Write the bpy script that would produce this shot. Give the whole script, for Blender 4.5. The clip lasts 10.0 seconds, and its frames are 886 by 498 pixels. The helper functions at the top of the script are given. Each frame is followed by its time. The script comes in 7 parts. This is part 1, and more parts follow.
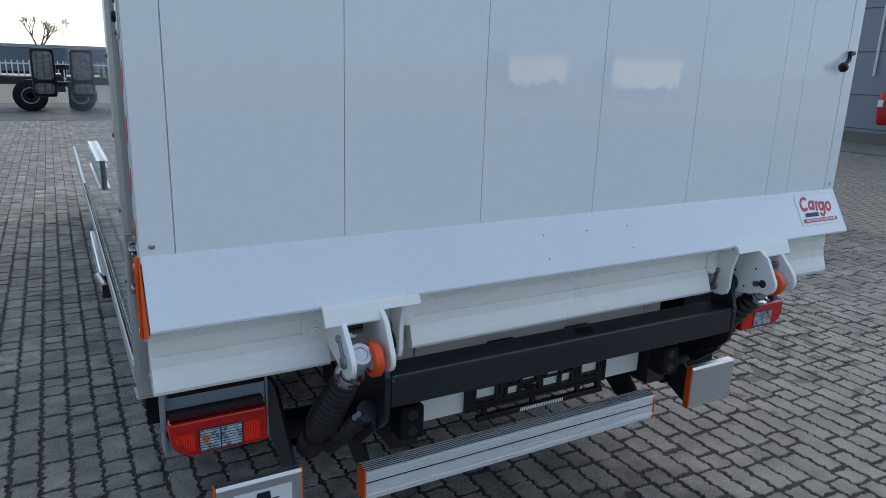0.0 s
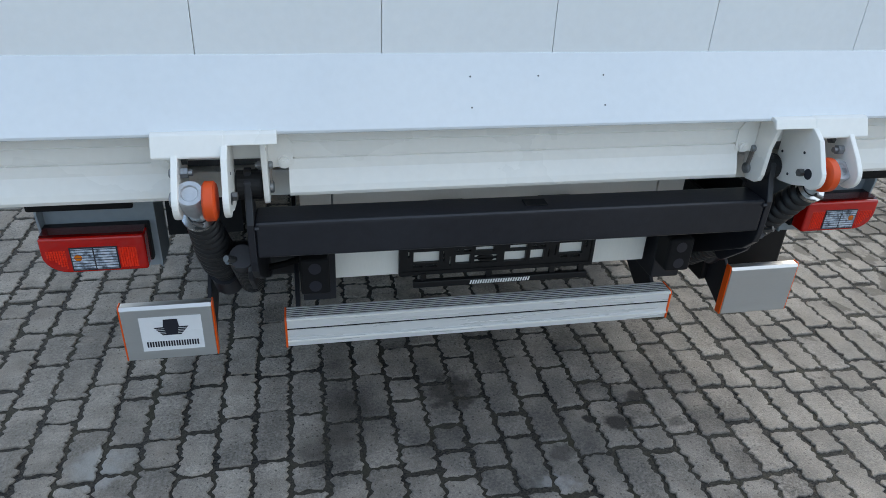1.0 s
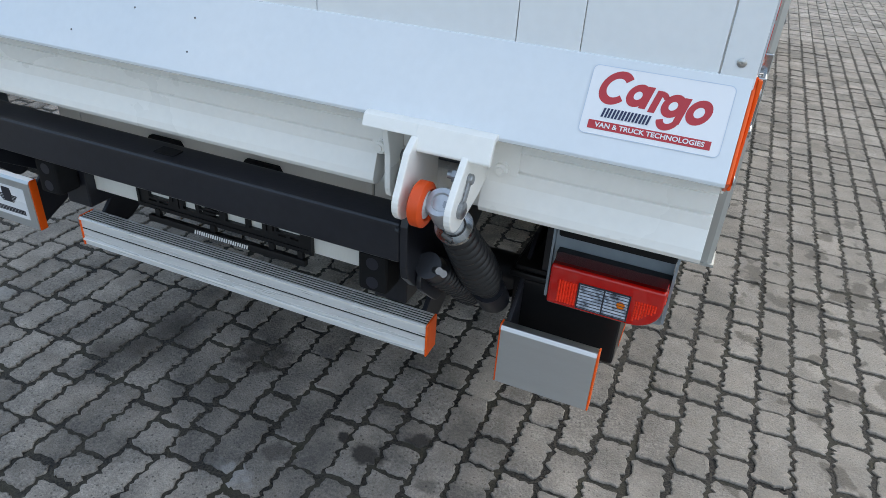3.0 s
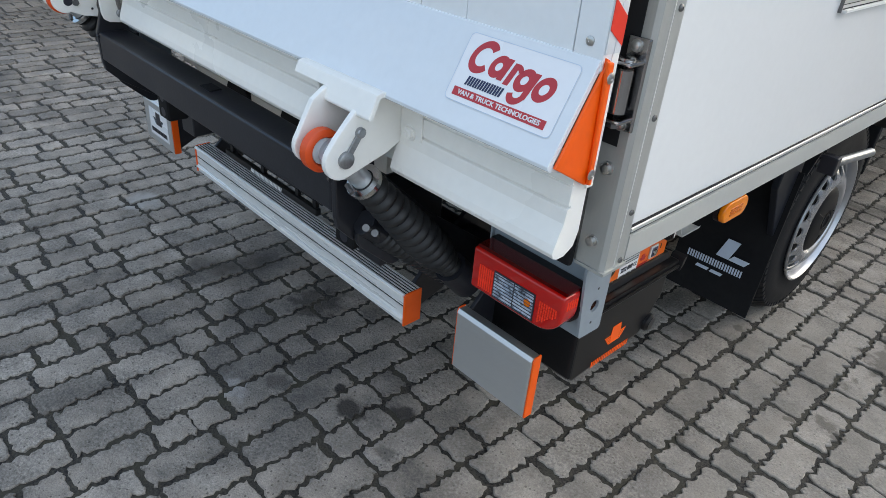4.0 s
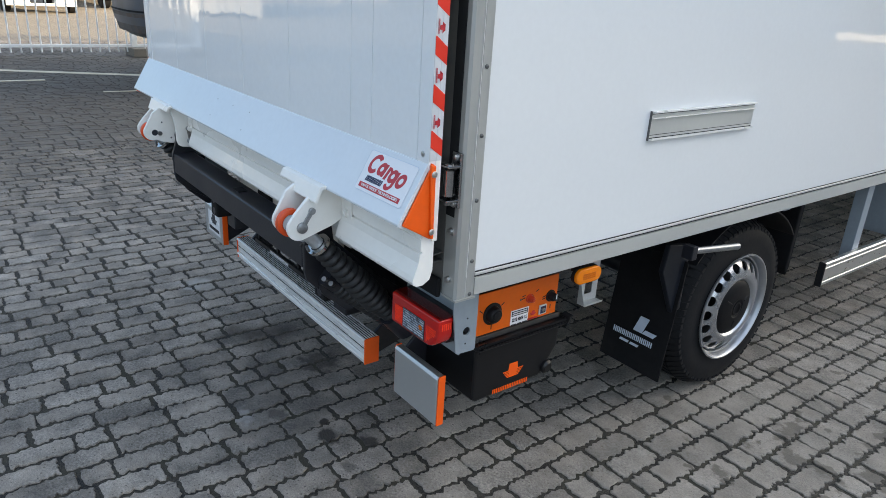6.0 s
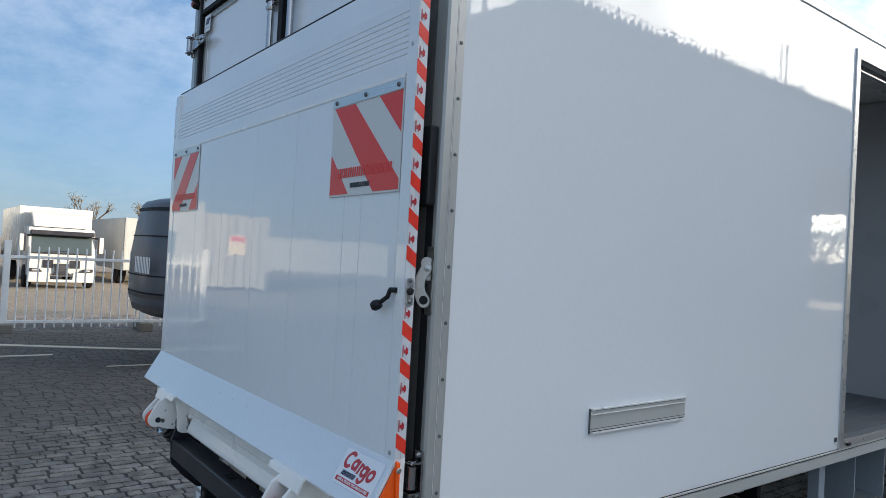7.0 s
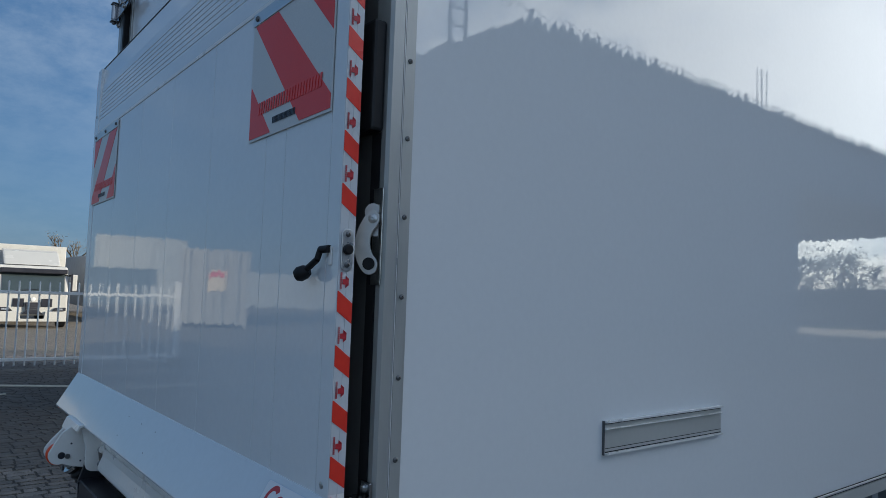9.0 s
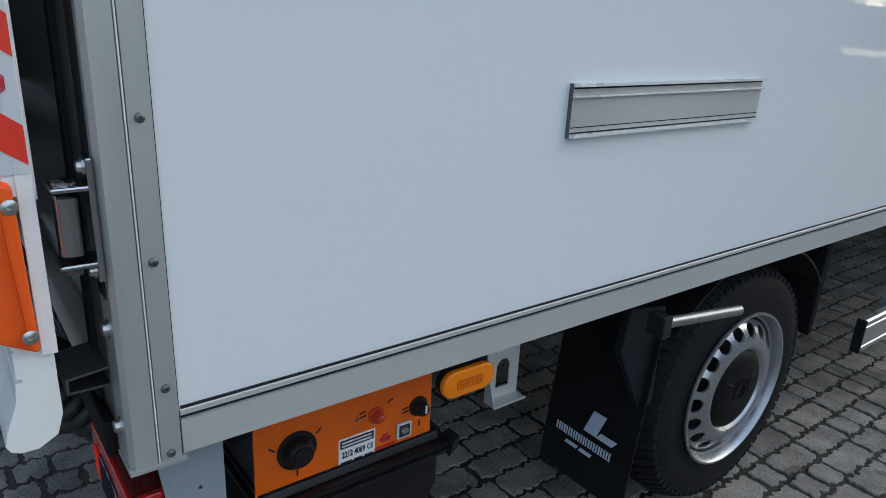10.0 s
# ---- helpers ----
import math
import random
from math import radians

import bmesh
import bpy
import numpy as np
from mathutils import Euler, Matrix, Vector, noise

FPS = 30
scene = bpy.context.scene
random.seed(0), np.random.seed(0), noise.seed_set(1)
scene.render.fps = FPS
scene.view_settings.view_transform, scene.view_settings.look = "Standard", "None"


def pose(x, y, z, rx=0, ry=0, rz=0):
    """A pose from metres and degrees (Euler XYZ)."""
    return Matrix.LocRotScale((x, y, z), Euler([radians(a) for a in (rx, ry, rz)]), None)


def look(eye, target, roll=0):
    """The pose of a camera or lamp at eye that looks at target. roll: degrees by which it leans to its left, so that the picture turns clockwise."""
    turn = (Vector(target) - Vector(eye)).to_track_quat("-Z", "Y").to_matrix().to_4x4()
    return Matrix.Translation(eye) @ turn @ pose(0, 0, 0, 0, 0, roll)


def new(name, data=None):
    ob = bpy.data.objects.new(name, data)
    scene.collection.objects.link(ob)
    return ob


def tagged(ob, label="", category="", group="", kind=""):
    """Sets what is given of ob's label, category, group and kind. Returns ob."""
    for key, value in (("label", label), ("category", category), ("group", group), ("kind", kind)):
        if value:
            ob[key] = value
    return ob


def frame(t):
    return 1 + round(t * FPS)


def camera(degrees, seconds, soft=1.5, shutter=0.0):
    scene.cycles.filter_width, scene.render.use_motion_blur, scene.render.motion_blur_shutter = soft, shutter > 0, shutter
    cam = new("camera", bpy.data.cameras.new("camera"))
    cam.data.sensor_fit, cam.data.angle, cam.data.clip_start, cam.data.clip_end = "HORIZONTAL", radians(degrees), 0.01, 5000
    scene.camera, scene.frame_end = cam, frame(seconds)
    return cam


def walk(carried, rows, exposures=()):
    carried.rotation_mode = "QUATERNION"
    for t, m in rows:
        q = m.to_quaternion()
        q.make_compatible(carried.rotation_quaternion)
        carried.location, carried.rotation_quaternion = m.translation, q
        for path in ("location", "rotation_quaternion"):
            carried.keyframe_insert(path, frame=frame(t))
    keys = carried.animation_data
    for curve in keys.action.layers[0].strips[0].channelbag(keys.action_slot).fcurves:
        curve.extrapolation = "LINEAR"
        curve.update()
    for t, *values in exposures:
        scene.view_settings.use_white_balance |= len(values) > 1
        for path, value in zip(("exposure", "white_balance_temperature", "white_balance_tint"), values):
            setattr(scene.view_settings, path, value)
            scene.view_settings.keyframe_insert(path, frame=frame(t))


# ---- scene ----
cam = camera(65.4, 10.0, soft=0.5)
PATH = [
    (0, (-1.184, -1.242, 1.484), (-0.249, 0.416, 0.982), 1.9),
    (0.5, (-0.842, -1.237, 1.474), (-0.115, 0.438, 0.659), 2.5),
    (1, (-0.469, -1.216, 1.435), (-0.089, 0.498, 0.477), 2.9),
    (1.5, (-0.057, -1.159, 1.43), (-0.003, 0.577, 0.437), 3.4),
    (2, (0.364, -1.082, 1.415), (0.085, 0.621, 0.403), 3.7),
    (2.5, (0.7, -1.0, 1.382), (0.218, 0.652, 0.362), 3.6),
    (2.7, (0.836, -0.944, 1.389), (0.32, 0.694, 0.364), 3.6),
    (3.8, (1.46, -0.72, 1.364), (0.349, 0.596, 0.346), 5.0),
    (4, (1.541, -0.612, 1.353), (0.335, 0.612, 0.33), 5.0),
    (4.3, (1.651, -0.474, 1.350), (0.299, 0.582, 0.324), 5.0),
    (4.5, (1.693, -0.436, 1.348), (0.286, 0.539, 0.313), 5.1),
    (5, (1.849, -0.453, 1.372), (0.452, 0.552, 0.353), 3.6),
    (5.2, (1.912, -0.51, 1.392), (0.529, 0.519, 0.38), 3.6),
    (6.3, (2.34, -0.791, 1.53), (0.821, 0.406, 1.019), 3.4),
    (6.5, (2.407, -0.816, 1.557), (0.859, 0.398, 1.197), 3.3),
    (7, (2.519, -0.873, 1.653), (0.93, 0.34, 1.682), 3.2),
    (7.5, (2.539, -0.876, 1.687), (0.971, 0.296, 2.095), 3.2),
    (8, (2.453, -0.803, 1.665), (0.944, 0.331, 2.325), 2.9),
    (8.2, (2.394, -0.755, 1.648), (0.920, 0.360, 2.299), 2.7),
    (8.5, (2.299, -0.677, 1.607), (0.77, 0.506, 2.119), 2.4),
    (9, (2.136, -0.492, 1.492), (0.57, 0.745, 1.624), 2.0),
    (9.5, (1.976, -0.168, 1.397), (0.426, 1.07, 1.143), 2.5),
    (10, (1.791, 0.076, 1.303), (0.295, 1.227, 0.642), 3.0),
]
walk(cam, [(t, look(eye, target, roll)) for t, eye, target, roll in PATH], exposures=[(0.0, 1.9, 7150, 8), (1.0, 2.56, 8050, 8), (2.5, 2.6, 8050, 9), (4.0, 2.52, 8000, 9), (5.2, 2.47, 8000, 9), (6.5, 2.06, 7250, 8), (7.0, 1.65, 7000, 8), (7.5, 1.2, 6800, 8), (8.0, 0.9, 6500, 8), (8.5, 0.86, 6350, 7), (9.0, 0.72, 6050, 5), (9.25, 1.0, 6150, 6), (9.5, 1.14, 6350, 6), (10.0, 1.76, 7000, 6)])

# ---- sky and sun ----
SUN_AZ, SUN_EL = 50.0, 13.5
world = bpy.data.worlds.new("sky")
scene.world = world
world.use_nodes = True
wt = world.node_tree
wt.nodes.clear()


def wnode(kind, **sets):
    n = wt.nodes.new(kind)
    for k, v in sets.items():
        setattr(n, k, v)
    return n


w_out = wnode("ShaderNodeOutputWorld")
w_bg = wnode("ShaderNodeBackground")
w_bg.inputs["Strength"].default_value = 0.09
w_sky = wnode("ShaderNodeTexSky", sky_type="NISHITA", sun_disc=False)
w_sky.sun_elevation = radians(SUN_EL)
w_sky.sun_rotation = radians(90 - SUN_AZ)
w_sky.air_density, w_sky.dust_density, w_sky.ozone_density = 1.0, 0.35, 3.0
w_co = wnode("ShaderNodeTexCoord")
w_sep = wnode("ShaderNodeSeparateXYZ")
w_up = wnode("ShaderNodeMath", operation="MAXIMUM")
w_up.inputs[1].default_value = 0.0
w_off = wnode("ShaderNodeMath", operation="ADD")
w_off.inputs[1].default_value = 0.32
w_map = wnode("ShaderNodeVectorMath", operation="DIVIDE")
w_den = wnode("ShaderNodeCombineXYZ")
w_n1 = wnode("ShaderNodeTexNoise")
w_n1.inputs["Scale"].default_value, w_n1.inputs["Detail"].default_value, w_n1.inputs["Roughness"].default_value = 6.0, 10.0, 0.66
w_n2 = wnode("ShaderNodeTexNoise")
w_n2.inputs["Scale"].default_value, w_n2.inputs["Detail"].default_value = 0.55, 3.0
w_add = wnode("ShaderNodeMath", operation="MULTIPLY_ADD")
w_add.inputs[1].default_value = 1.5
w_ramp = wnode("ShaderNodeMapRange", interpolation_type="SMOOTHSTEP")
w_ramp.inputs["From Min"].default_value, w_ramp.inputs["From Max"].default_value = 0.98, 1.48
w_ramp.inputs["To Max"].default_value = 0.6
w_mix = wnode("ShaderNodeMix", data_type="RGBA")
w_boost = wnode("ShaderNodeMix", data_type="RGBA", blend_type="ADD")
w_boost.inputs["Factor"].default_value = 1.0
w_boost.inputs["B"].default_value = (4.0, 3.75, 3.35, 1)
w_cl = wnode("ShaderNodeMix", data_type="RGBA", blend_type="MULTIPLY")
w_cl.inputs["Factor"].default_value = 1.0
w_cl.inputs["B"].default_value = (1.15, 1.1, 1.02, 1)
w_blue = wnode("ShaderNodeMix", data_type="RGBA")
w_blue.inputs["Factor"].default_value = 0.5
w_blue.inputs["B"].default_value = (1.6, 3.4, 6.6, 1)
wl = wt.links.new
wl(w_co.outputs["Generated"], w_sep.inputs["Vector"])
wl(w_sep.outputs["Z"], w_up.inputs[0])
wl(w_up.outputs[0], w_off.inputs[0])
for axis in ("X", "Y", "Z"):
    wl(w_off.outputs[0], w_den.inputs[axis])
wl(w_co.outputs["Generated"], w_map.inputs[0])
wl(w_den.outputs["Vector"], w_map.inputs[1])
wl(w_map.outputs["Vector"], w_n1.inputs["Vector"])
wl(w_map.outputs["Vector"], w_n2.inputs["Vector"])
wl(w_n2.outputs["Fac"], w_add.inputs[0])
wl(w_n1.outputs["Fac"], w_add.inputs[2])
wl(w_add.outputs[0], w_ramp.inputs["Value"])
w_side = wnode("ShaderNodeMapRange", interpolation_type="SMOOTHSTEP")
w_side.inputs["From Min"].default_value, w_side.inputs["From Max"].default_value = -0.05, 0.95
w_side.inputs["To Max"].default_value = 0.5
w_sum = wnode("ShaderNodeMath", operation="ADD", use_clamp=True)
w_low = wnode("ShaderNodeMapRange", interpolation_type="SMOOTHSTEP")
w_low.inputs["From Min"].default_value, w_low.inputs["From Max"].default_value = 0.10, 0.42
w_low.inputs["To Min"].default_value, w_low.inputs["To Max"].default_value = 0.15, 1.0
w_fade = wnode("ShaderNodeMath", operation="MULTIPLY")
wl(w_sep.outputs["Z"], w_low.inputs["Value"])
wl(w_ramp.outputs["Result"], w_fade.inputs[0])
wl(w_low.outputs["Result"], w_fade.inputs[1])
wl(w_fade.outputs[0], w_sum.inputs[0])
w_part = wnode("ShaderNodeMath", operation="MULTIPLY_ADD")
w_part.inputs[1].default_value, w_part.inputs[2].default_value = 1.9, 0.10
w_both = wnode("ShaderNodeMath", operation="MULTIPLY")
wl(w_ramp.outputs["Result"], w_part.inputs[0])
wl(w_part.outputs[0], w_both.inputs[0])
wl(w_side.outputs["Result"], w_both.inputs[1])
wl(w_both.outputs[0], w_sum.inputs[1])
wl(w_sum.outputs[0], w_mix.inputs["Factor"])
wl(w_blue.outputs["Result"], w_boost.inputs["A"])
wl(w_boost.outputs["Result"], w_cl.inputs["A"])
wl(w_sky.outputs["Color"], w_blue.inputs["A"])
wl(w_blue.outputs["Result"], w_mix.inputs["A"])
wl(w_cl.outputs["Result"], w_mix.inputs["B"])
w_tint = wnode("ShaderNodeMix", data_type="RGBA", blend_type="MULTIPLY")
w_tint.inputs["Factor"].default_value = 1.0
w_tint.inputs["B"].default_value = (0.99, 1.0, 1.03, 1)
w_dot = wnode("ShaderNodeVectorMath", operation="DOT_PRODUCT")
w_dot.inputs[1].default_value = (math.cos(radians(SUN_AZ)), math.sin(radians(SUN_AZ)), 0.25)
w_glow = wnode("ShaderNodeMapRange")
w_glow.inputs["From Min"].default_value, w_glow.inputs["From Max"].default_value = -1.0, 1.0
w_glow.inputs["To Min"].default_value, w_glow.inputs["To Max"].default_value = 0.34, 0.82
w_sc = wnode("ShaderNodeVectorMath", operation="SCALE")
wl(w_co.outputs["Generated"], w_dot.inputs[0])
wl(w_dot.outputs["Value"], w_glow.inputs["Value"])
wl(w_dot.outputs["Value"], w_side.inputs["Value"])
w_halo = wnode("ShaderNodeMapRange", interpolation_type="SMOOTHSTEP")
w_halo.inputs["From Min"].default_value, w_halo.inputs["From Max"].default_value = 0.70, 1.03
w_pow = wnode("ShaderNodeMath", operation="POWER")
w_pow.inputs[1].default_value = 1.6
w_haze = wnode("ShaderNodeVectorMath", operation="SCALE")
w_haze.inputs[0].default_value = (10.0, 8.7, 6.8)
w_plus = wnode("ShaderNodeVectorMath", operation="ADD")
wl(w_dot.outputs["Value"], w_halo.inputs["Value"])
wl(w_halo.outputs["Result"], w_pow.inputs[0])
w_veil = wnode("ShaderNodeMath", operation="MULTIPLY_ADD")
w_veil.inputs[1].default_value, w_veil.inputs[2].default_value = 2.2, 0.2
w_thin = wnode("ShaderNodeMath", operation="MULTIPLY")
wl(w_ramp.outputs["Result"], w_veil.inputs[0])
wl(w_veil.outputs[0], w_thin.inputs[0])
wl(w_pow.outputs[0], w_thin.inputs[1])
wl(w_thin.outputs[0], w_haze.inputs["Scale"])
wl(w_mix.outputs["Result"], w_plus.inputs[0])
wl(w_haze.outputs["Vector"], w_plus.inputs[1])
wl(w_plus.outputs["Vector"], w_sc.inputs[0])
wl(w_glow.outputs["Result"], w_sc.inputs["Scale"])
wl(w_sc.outputs["Vector"], w_tint.inputs["A"])
wl(w_tint.outputs["Result"], w_bg.inputs["Color"])
wl(w_bg.outputs["Background"], w_out.inputs["Surface"])

sun = new("sun", bpy.data.lights.new("sun", "SUN"))
sun.data.energy, sun.data.angle, sun.data.color = 3.5, radians(0.6), (1.0, 0.86, 0.68)
sd = Vector((math.cos(radians(SUN_AZ)) * math.cos(radians(SUN_EL)), math.sin(radians(SUN_AZ)) * math.cos(radians(SUN_EL)), math.sin(radians(SUN_EL))))
sun.matrix_world = look(sd * 60, (0, 0, 0))


# ---- materials ----
def shade(name, color, rough=0.5, metal=0.0, vary=0.12, fine=60.0, coarse=2.5, bump=0.0, bump_scale=80.0, coat=0.0, spec=0.5,
          tint=None, ripple=0.0, wave_amp=0.0, dirt=0.0, dirt_color=(0.09, 0.075, 0.06), per=None, stretch=(1, 1, 1)):
    """A surface with grain and broad stains in colour and gloss, fine relief, and a film of dirt."""
    m = bpy.data.materials.new(name)
    m.use_nodes = True
    nt = m.node_tree
    b = nt.nodes["Principled BSDF"]
    N, L = nt.nodes.new, nt.links.new
    co = N("ShaderNodeTexCoord")
    mp = N("ShaderNodeMapping")
    mp.inputs["Scale"].default_value = stretch
    L(co.outputs["Object"], mp.inputs["Vector"])
    n1, n2 = N("ShaderNodeTexNoise"), N("ShaderNodeTexNoise")
    n1.inputs["Scale"].default_value, n1.inputs["Detail"].default_value = fine, 4.0
    n2.inputs["Scale"].default_value, n2.inputs["Detail"].default_value = coarse, 6.0
    L(mp.outputs["Vector"], n1.inputs["Vector"])
    L(mp.outputs["Vector"], n2.inputs["Vector"])
    add = N("ShaderNodeMath")
    add.operation = "ADD"
    L(n1.outputs["Fac"], add.inputs[0])
    L(n2.outputs["Fac"], add.inputs[1])
    rng = N("ShaderNodeMapRange")
    rng.inputs["From Min"].default_value, rng.inputs["From Max"].default_value = 0.6, 1.4
    rng.inputs["To Min"].default_value, rng.inputs["To Max"].default_value = 1 - vary, 1 + vary
    L(add.outputs[0], rng.inputs["Value"])
    fac = rng.outputs["Result"]
    if per:
        rnd = N("ShaderNodeObjectInfo") if per == "object" else N("ShaderNodeNewGeometry")
        r2 = N("ShaderNodeMapRange")
        r2.inputs["To Min"].default_value, r2.inputs["To Max"].default_value = 0.72, 1.28
        L(rnd.outputs["Random" if per == "object" else "Random Per Island"], r2.inputs["Value"])
        mu = N("ShaderNodeMath")
        mu.operation = "MULTIPLY"
        L(fac, mu.inputs[0])
        L(r2.outputs["Result"], mu.inputs[1])
        fac = mu.outputs[0]
    mul = N("ShaderNodeVectorMath")
    mul.operation = "SCALE"
    mul.inputs[0].default_value = color
    L(fac, mul.inputs["Scale"])
    out = mul.outputs["Vector"]
    if tint:
        mx = N("ShaderNodeMix")
        mx.data_type = "RGBA"
        mx.inputs["B"].default_value = (*tint, 1)
        r3 = N("ShaderNodeMapRange")
        r3.inputs["From Min"].default_value, r3.inputs["From Max"].default_value = 0.45, 0.7
        L(n2.outputs["Fac"], r3.inputs["Value"])
        L(r3.outputs["Result"], mx.inputs["Factor"])
        L(out, mx.inputs["A"])
        out = mx.outputs["Result"]
    if dirt:
        n3 = N("ShaderNodeTexNoise")
        n3.inputs["Scale"].default_value, n3.inputs["Detail"].default_value, n3.inputs["Roughness"].default_value = 7.0, 8.0, 0.65
        L(co.outputs["Object"], n3.inputs["Vector"])
        r4 = N("ShaderNodeMapRange")
        r4.inputs["From Min"].default_value, r4.inputs["From Max"].default_value, r4.inputs["To Max"].default_value = 0.5, 0.75, dirt
        L(n3.outputs["Fac"], r4.inputs["Value"])
        md = N("ShaderNodeMix")
        md.data_type = "RGBA"
        md.inputs["B"].default_value = (*dirt_color, 1)
        L(r4.outputs["Result"], md.inputs["Factor"])
        L(out, md.inputs["A"])
        out = md.outputs["Result"]
    L(out, b.inputs["Base Color"])
    rr = N("ShaderNodeMapRange")
    rr.inputs["From Min"].default_value, rr.inputs["From Max"].default_value = 0.3, 0.7
    rr.inputs["To Min"].default_value, rr.inputs["To Max"].default_value = max(rough * 0.75, 0.01), min(rough * 1.25, 1.0)
    L(n2.outputs["Fac"], rr.inputs["Value"])
    L(rr.outputs["Result"], b.inputs["Roughness"])
    b.inputs["Metallic"].default_value = metal
    b.inputs["Specular IOR Level"].default_value = spec
    b.inputs["Coat Weight"].default_value, b.inputs["Coat Roughness"].default_value = coat, 0.03
    normal = None
    if bump:
        n4 = N("ShaderNodeTexNoise")
        n4.inputs["Scale"].default_value, n4.inputs["Detail"].default_value = bump_scale, 5.0
        L(mp.outputs["Vector"], n4.inputs["Vector"])
        bp = N("ShaderNodeBump")
        bp.inputs["Strength"].default_value, bp.inputs["Distance"].default_value = bump, 0.004
        L(n4.outputs["Fac"], bp.inputs["Height"])
        normal = bp.outputs["Normal"]
    if ripple:
        m5 = N("ShaderNodeMapping")
        m5.inputs["Scale"].default_value = (9.0, 9.0, 0.8)
        L(co.outputs["Object"], m5.inputs["Vector"])
        n5 = N("ShaderNodeTexNoise")
        n5.inputs["Scale"].default_value, n5.inputs["Detail"].default_value = 1.6, 2.5
        L(m5.outputs["Vector"], n5.inputs["Vector"])
        b5 = N("ShaderNodeBump")
        b5.inputs["Strength"].default_value, b5.inputs["Distance"].default_value = ripple, 0.01
        L(n5.outputs["Fac"], b5.inputs["Height"])
        if normal:
            L(normal, b5.inputs["Normal"])
        normal = b5.outputs["Normal"]
    if wave_amp:
        # rolled sheet: the surface leans up and down a little, changing quickly along the sheet
        m6 = N("ShaderNodeMapping")
        m6.inputs["Scale"].default_value = (1.0, 1.0, 0.035)
        L(co.outputs["Object"], m6.inputs["Vector"])
        n6 = N("ShaderNodeTexNoise")
        n6.inputs["Scale"].default_value, n6.inputs["Detail"].default_value, n6.inputs["Roughness"].default_value = 34.0, 3.0, 0.6
        L(m6.outputs["Vector"], n6.inputs["Vector"])
        r6 = N("ShaderNodeMapRange")
        r6.inputs["To Min"].default_value, r6.inputs["To Max"].default_value = -wave_amp, wave_amp
        L(n6.outputs["Fac"], r6.inputs["Value"])
        lean = N("ShaderNodeCombineXYZ")
        L(r6.outputs["Result"], lean.inputs["Z"])
        a6 = N("ShaderNodeVectorMath")
        g6 = N("ShaderNodeNewGeometry")
        L(normal or g6.outputs["Normal"], a6.inputs[0])
        L(lean.outputs["Vector"], a6.inputs[1])
        u6 = N("ShaderNodeVectorMath")
        u6.operation = "NORMALIZE"
        L(a6.outputs["Vector"], u6.inputs[0])
        normal = u6.outputs["Vector"]
    if normal:
        L(normal, b.inputs["Normal"])
        if coat:
            L(normal, b.inputs["Coat Normal"])
    return m


M = {}
M["panel"] = shade("white_gloss_panel", (0.76, 0.775, 0.78), 0.014, vary=0.02, coarse=1.2, ripple=0.008, wave_amp=0.009, spec=0.55, coat=0.6)
M["plank"] = shade("white_lift_plank", (0.81, 0.835, 0.845), 0.03, vary=0.03, coarse=2.0, ripple=0.012, wave_amp=0.016, spec=0.45, coat=0.3)
# warm tint in the white stands for light bounced up from the ground
M["white"] = shade("white_satin_paint", (0.85, 0.83, 0.785), 0.30, vary=0.03, dirt=0.03, dirt_color=(0.5, 0.48, 0.42))
# the same white with the blue of the sky light put into its colour
M["foldwhite"] = shade("white_gloss_paint", (0.70, 0.735, 0.76), 0.12, vary=0.03, coat=0.35, dirt=0.05, dirt_color=(0.5, 0.48, 0.44), ripple=0.03, wave_amp=0.01)
M["beige"] = shade("pale_beige_painted_steel", (0.76, 0.74, 0.69), 0.4, vary=0.04, stretch=(10, 1, 1))
M["gutter"] = shade("dull_brown_grey_rail", (0.16, 0.155, 0.145), 0.5, 0.3, vary=0.1)
M["door"] = shade("white_door_skin", (0.86, 0.875, 0.885), 0.16, vary=0.03, coat=0.3, dirt=0.04, dirt_color=(0.4, 0.38, 0.33))
M["alu"] = shade("brushed_aluminium", (0.62, 0.62, 0.61), 0.34, 0.9, vary=0.05, fine=30, stretch=(1, 14, 14))
M["alux"] = shade("brushed_aluminium_plate", (0.80, 0.80, 0.79), 0.30, 0.3, vary=0.05, fine=60, coarse=4, stretch=(1, 14, 14), dirt=0.06, dirt_color=(0.4, 0.38, 0.35))
M["aluplate"] = shade("brushed_aluminium_sheet", (0.50, 0.50, 0.49), 0.38, 0.6, vary=0.05, fine=60, coarse=4, stretch=(1, 14, 14), dirt=0.05, dirt_color=(0.35, 0.33, 0.3))
M["post"] = shade("anodised_grey_post", (0.44, 0.445, 0.425), 0.38, 0.45, vary=0.04, fine=30, stretch=(12, 12, 1))
# darker grey than the post it adjoins
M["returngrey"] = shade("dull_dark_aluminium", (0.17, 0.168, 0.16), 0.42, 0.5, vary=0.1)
M["rail"] = shade("anodised_bottom_rail", (0.54, 0.545, 0.52), 0.40, 0.35, vary=0.03)
M["railtop"] = shade("bright_anodised_roof_rail", (0.80, 0.80, 0.78), 0.30, 0.2, vary=0.03)
M["steel"] = shade("stainless_steel", (0.60, 0.60, 0.58), 0.22, 1.0, vary=0.10, bump=0.02)
M["chrome"] = shade("polished_hinge_steel", (0.42, 0.42, 0.43), 0.17, 1.0, vary=0.08)
M["rodhead"] = shade("dull_bluish_steel", (0.46, 0.48, 0.50), 0.36, 0.6, vary=0.15, fine=90, dirt=0.15, dirt_color=(0.2, 0.2, 0.2))
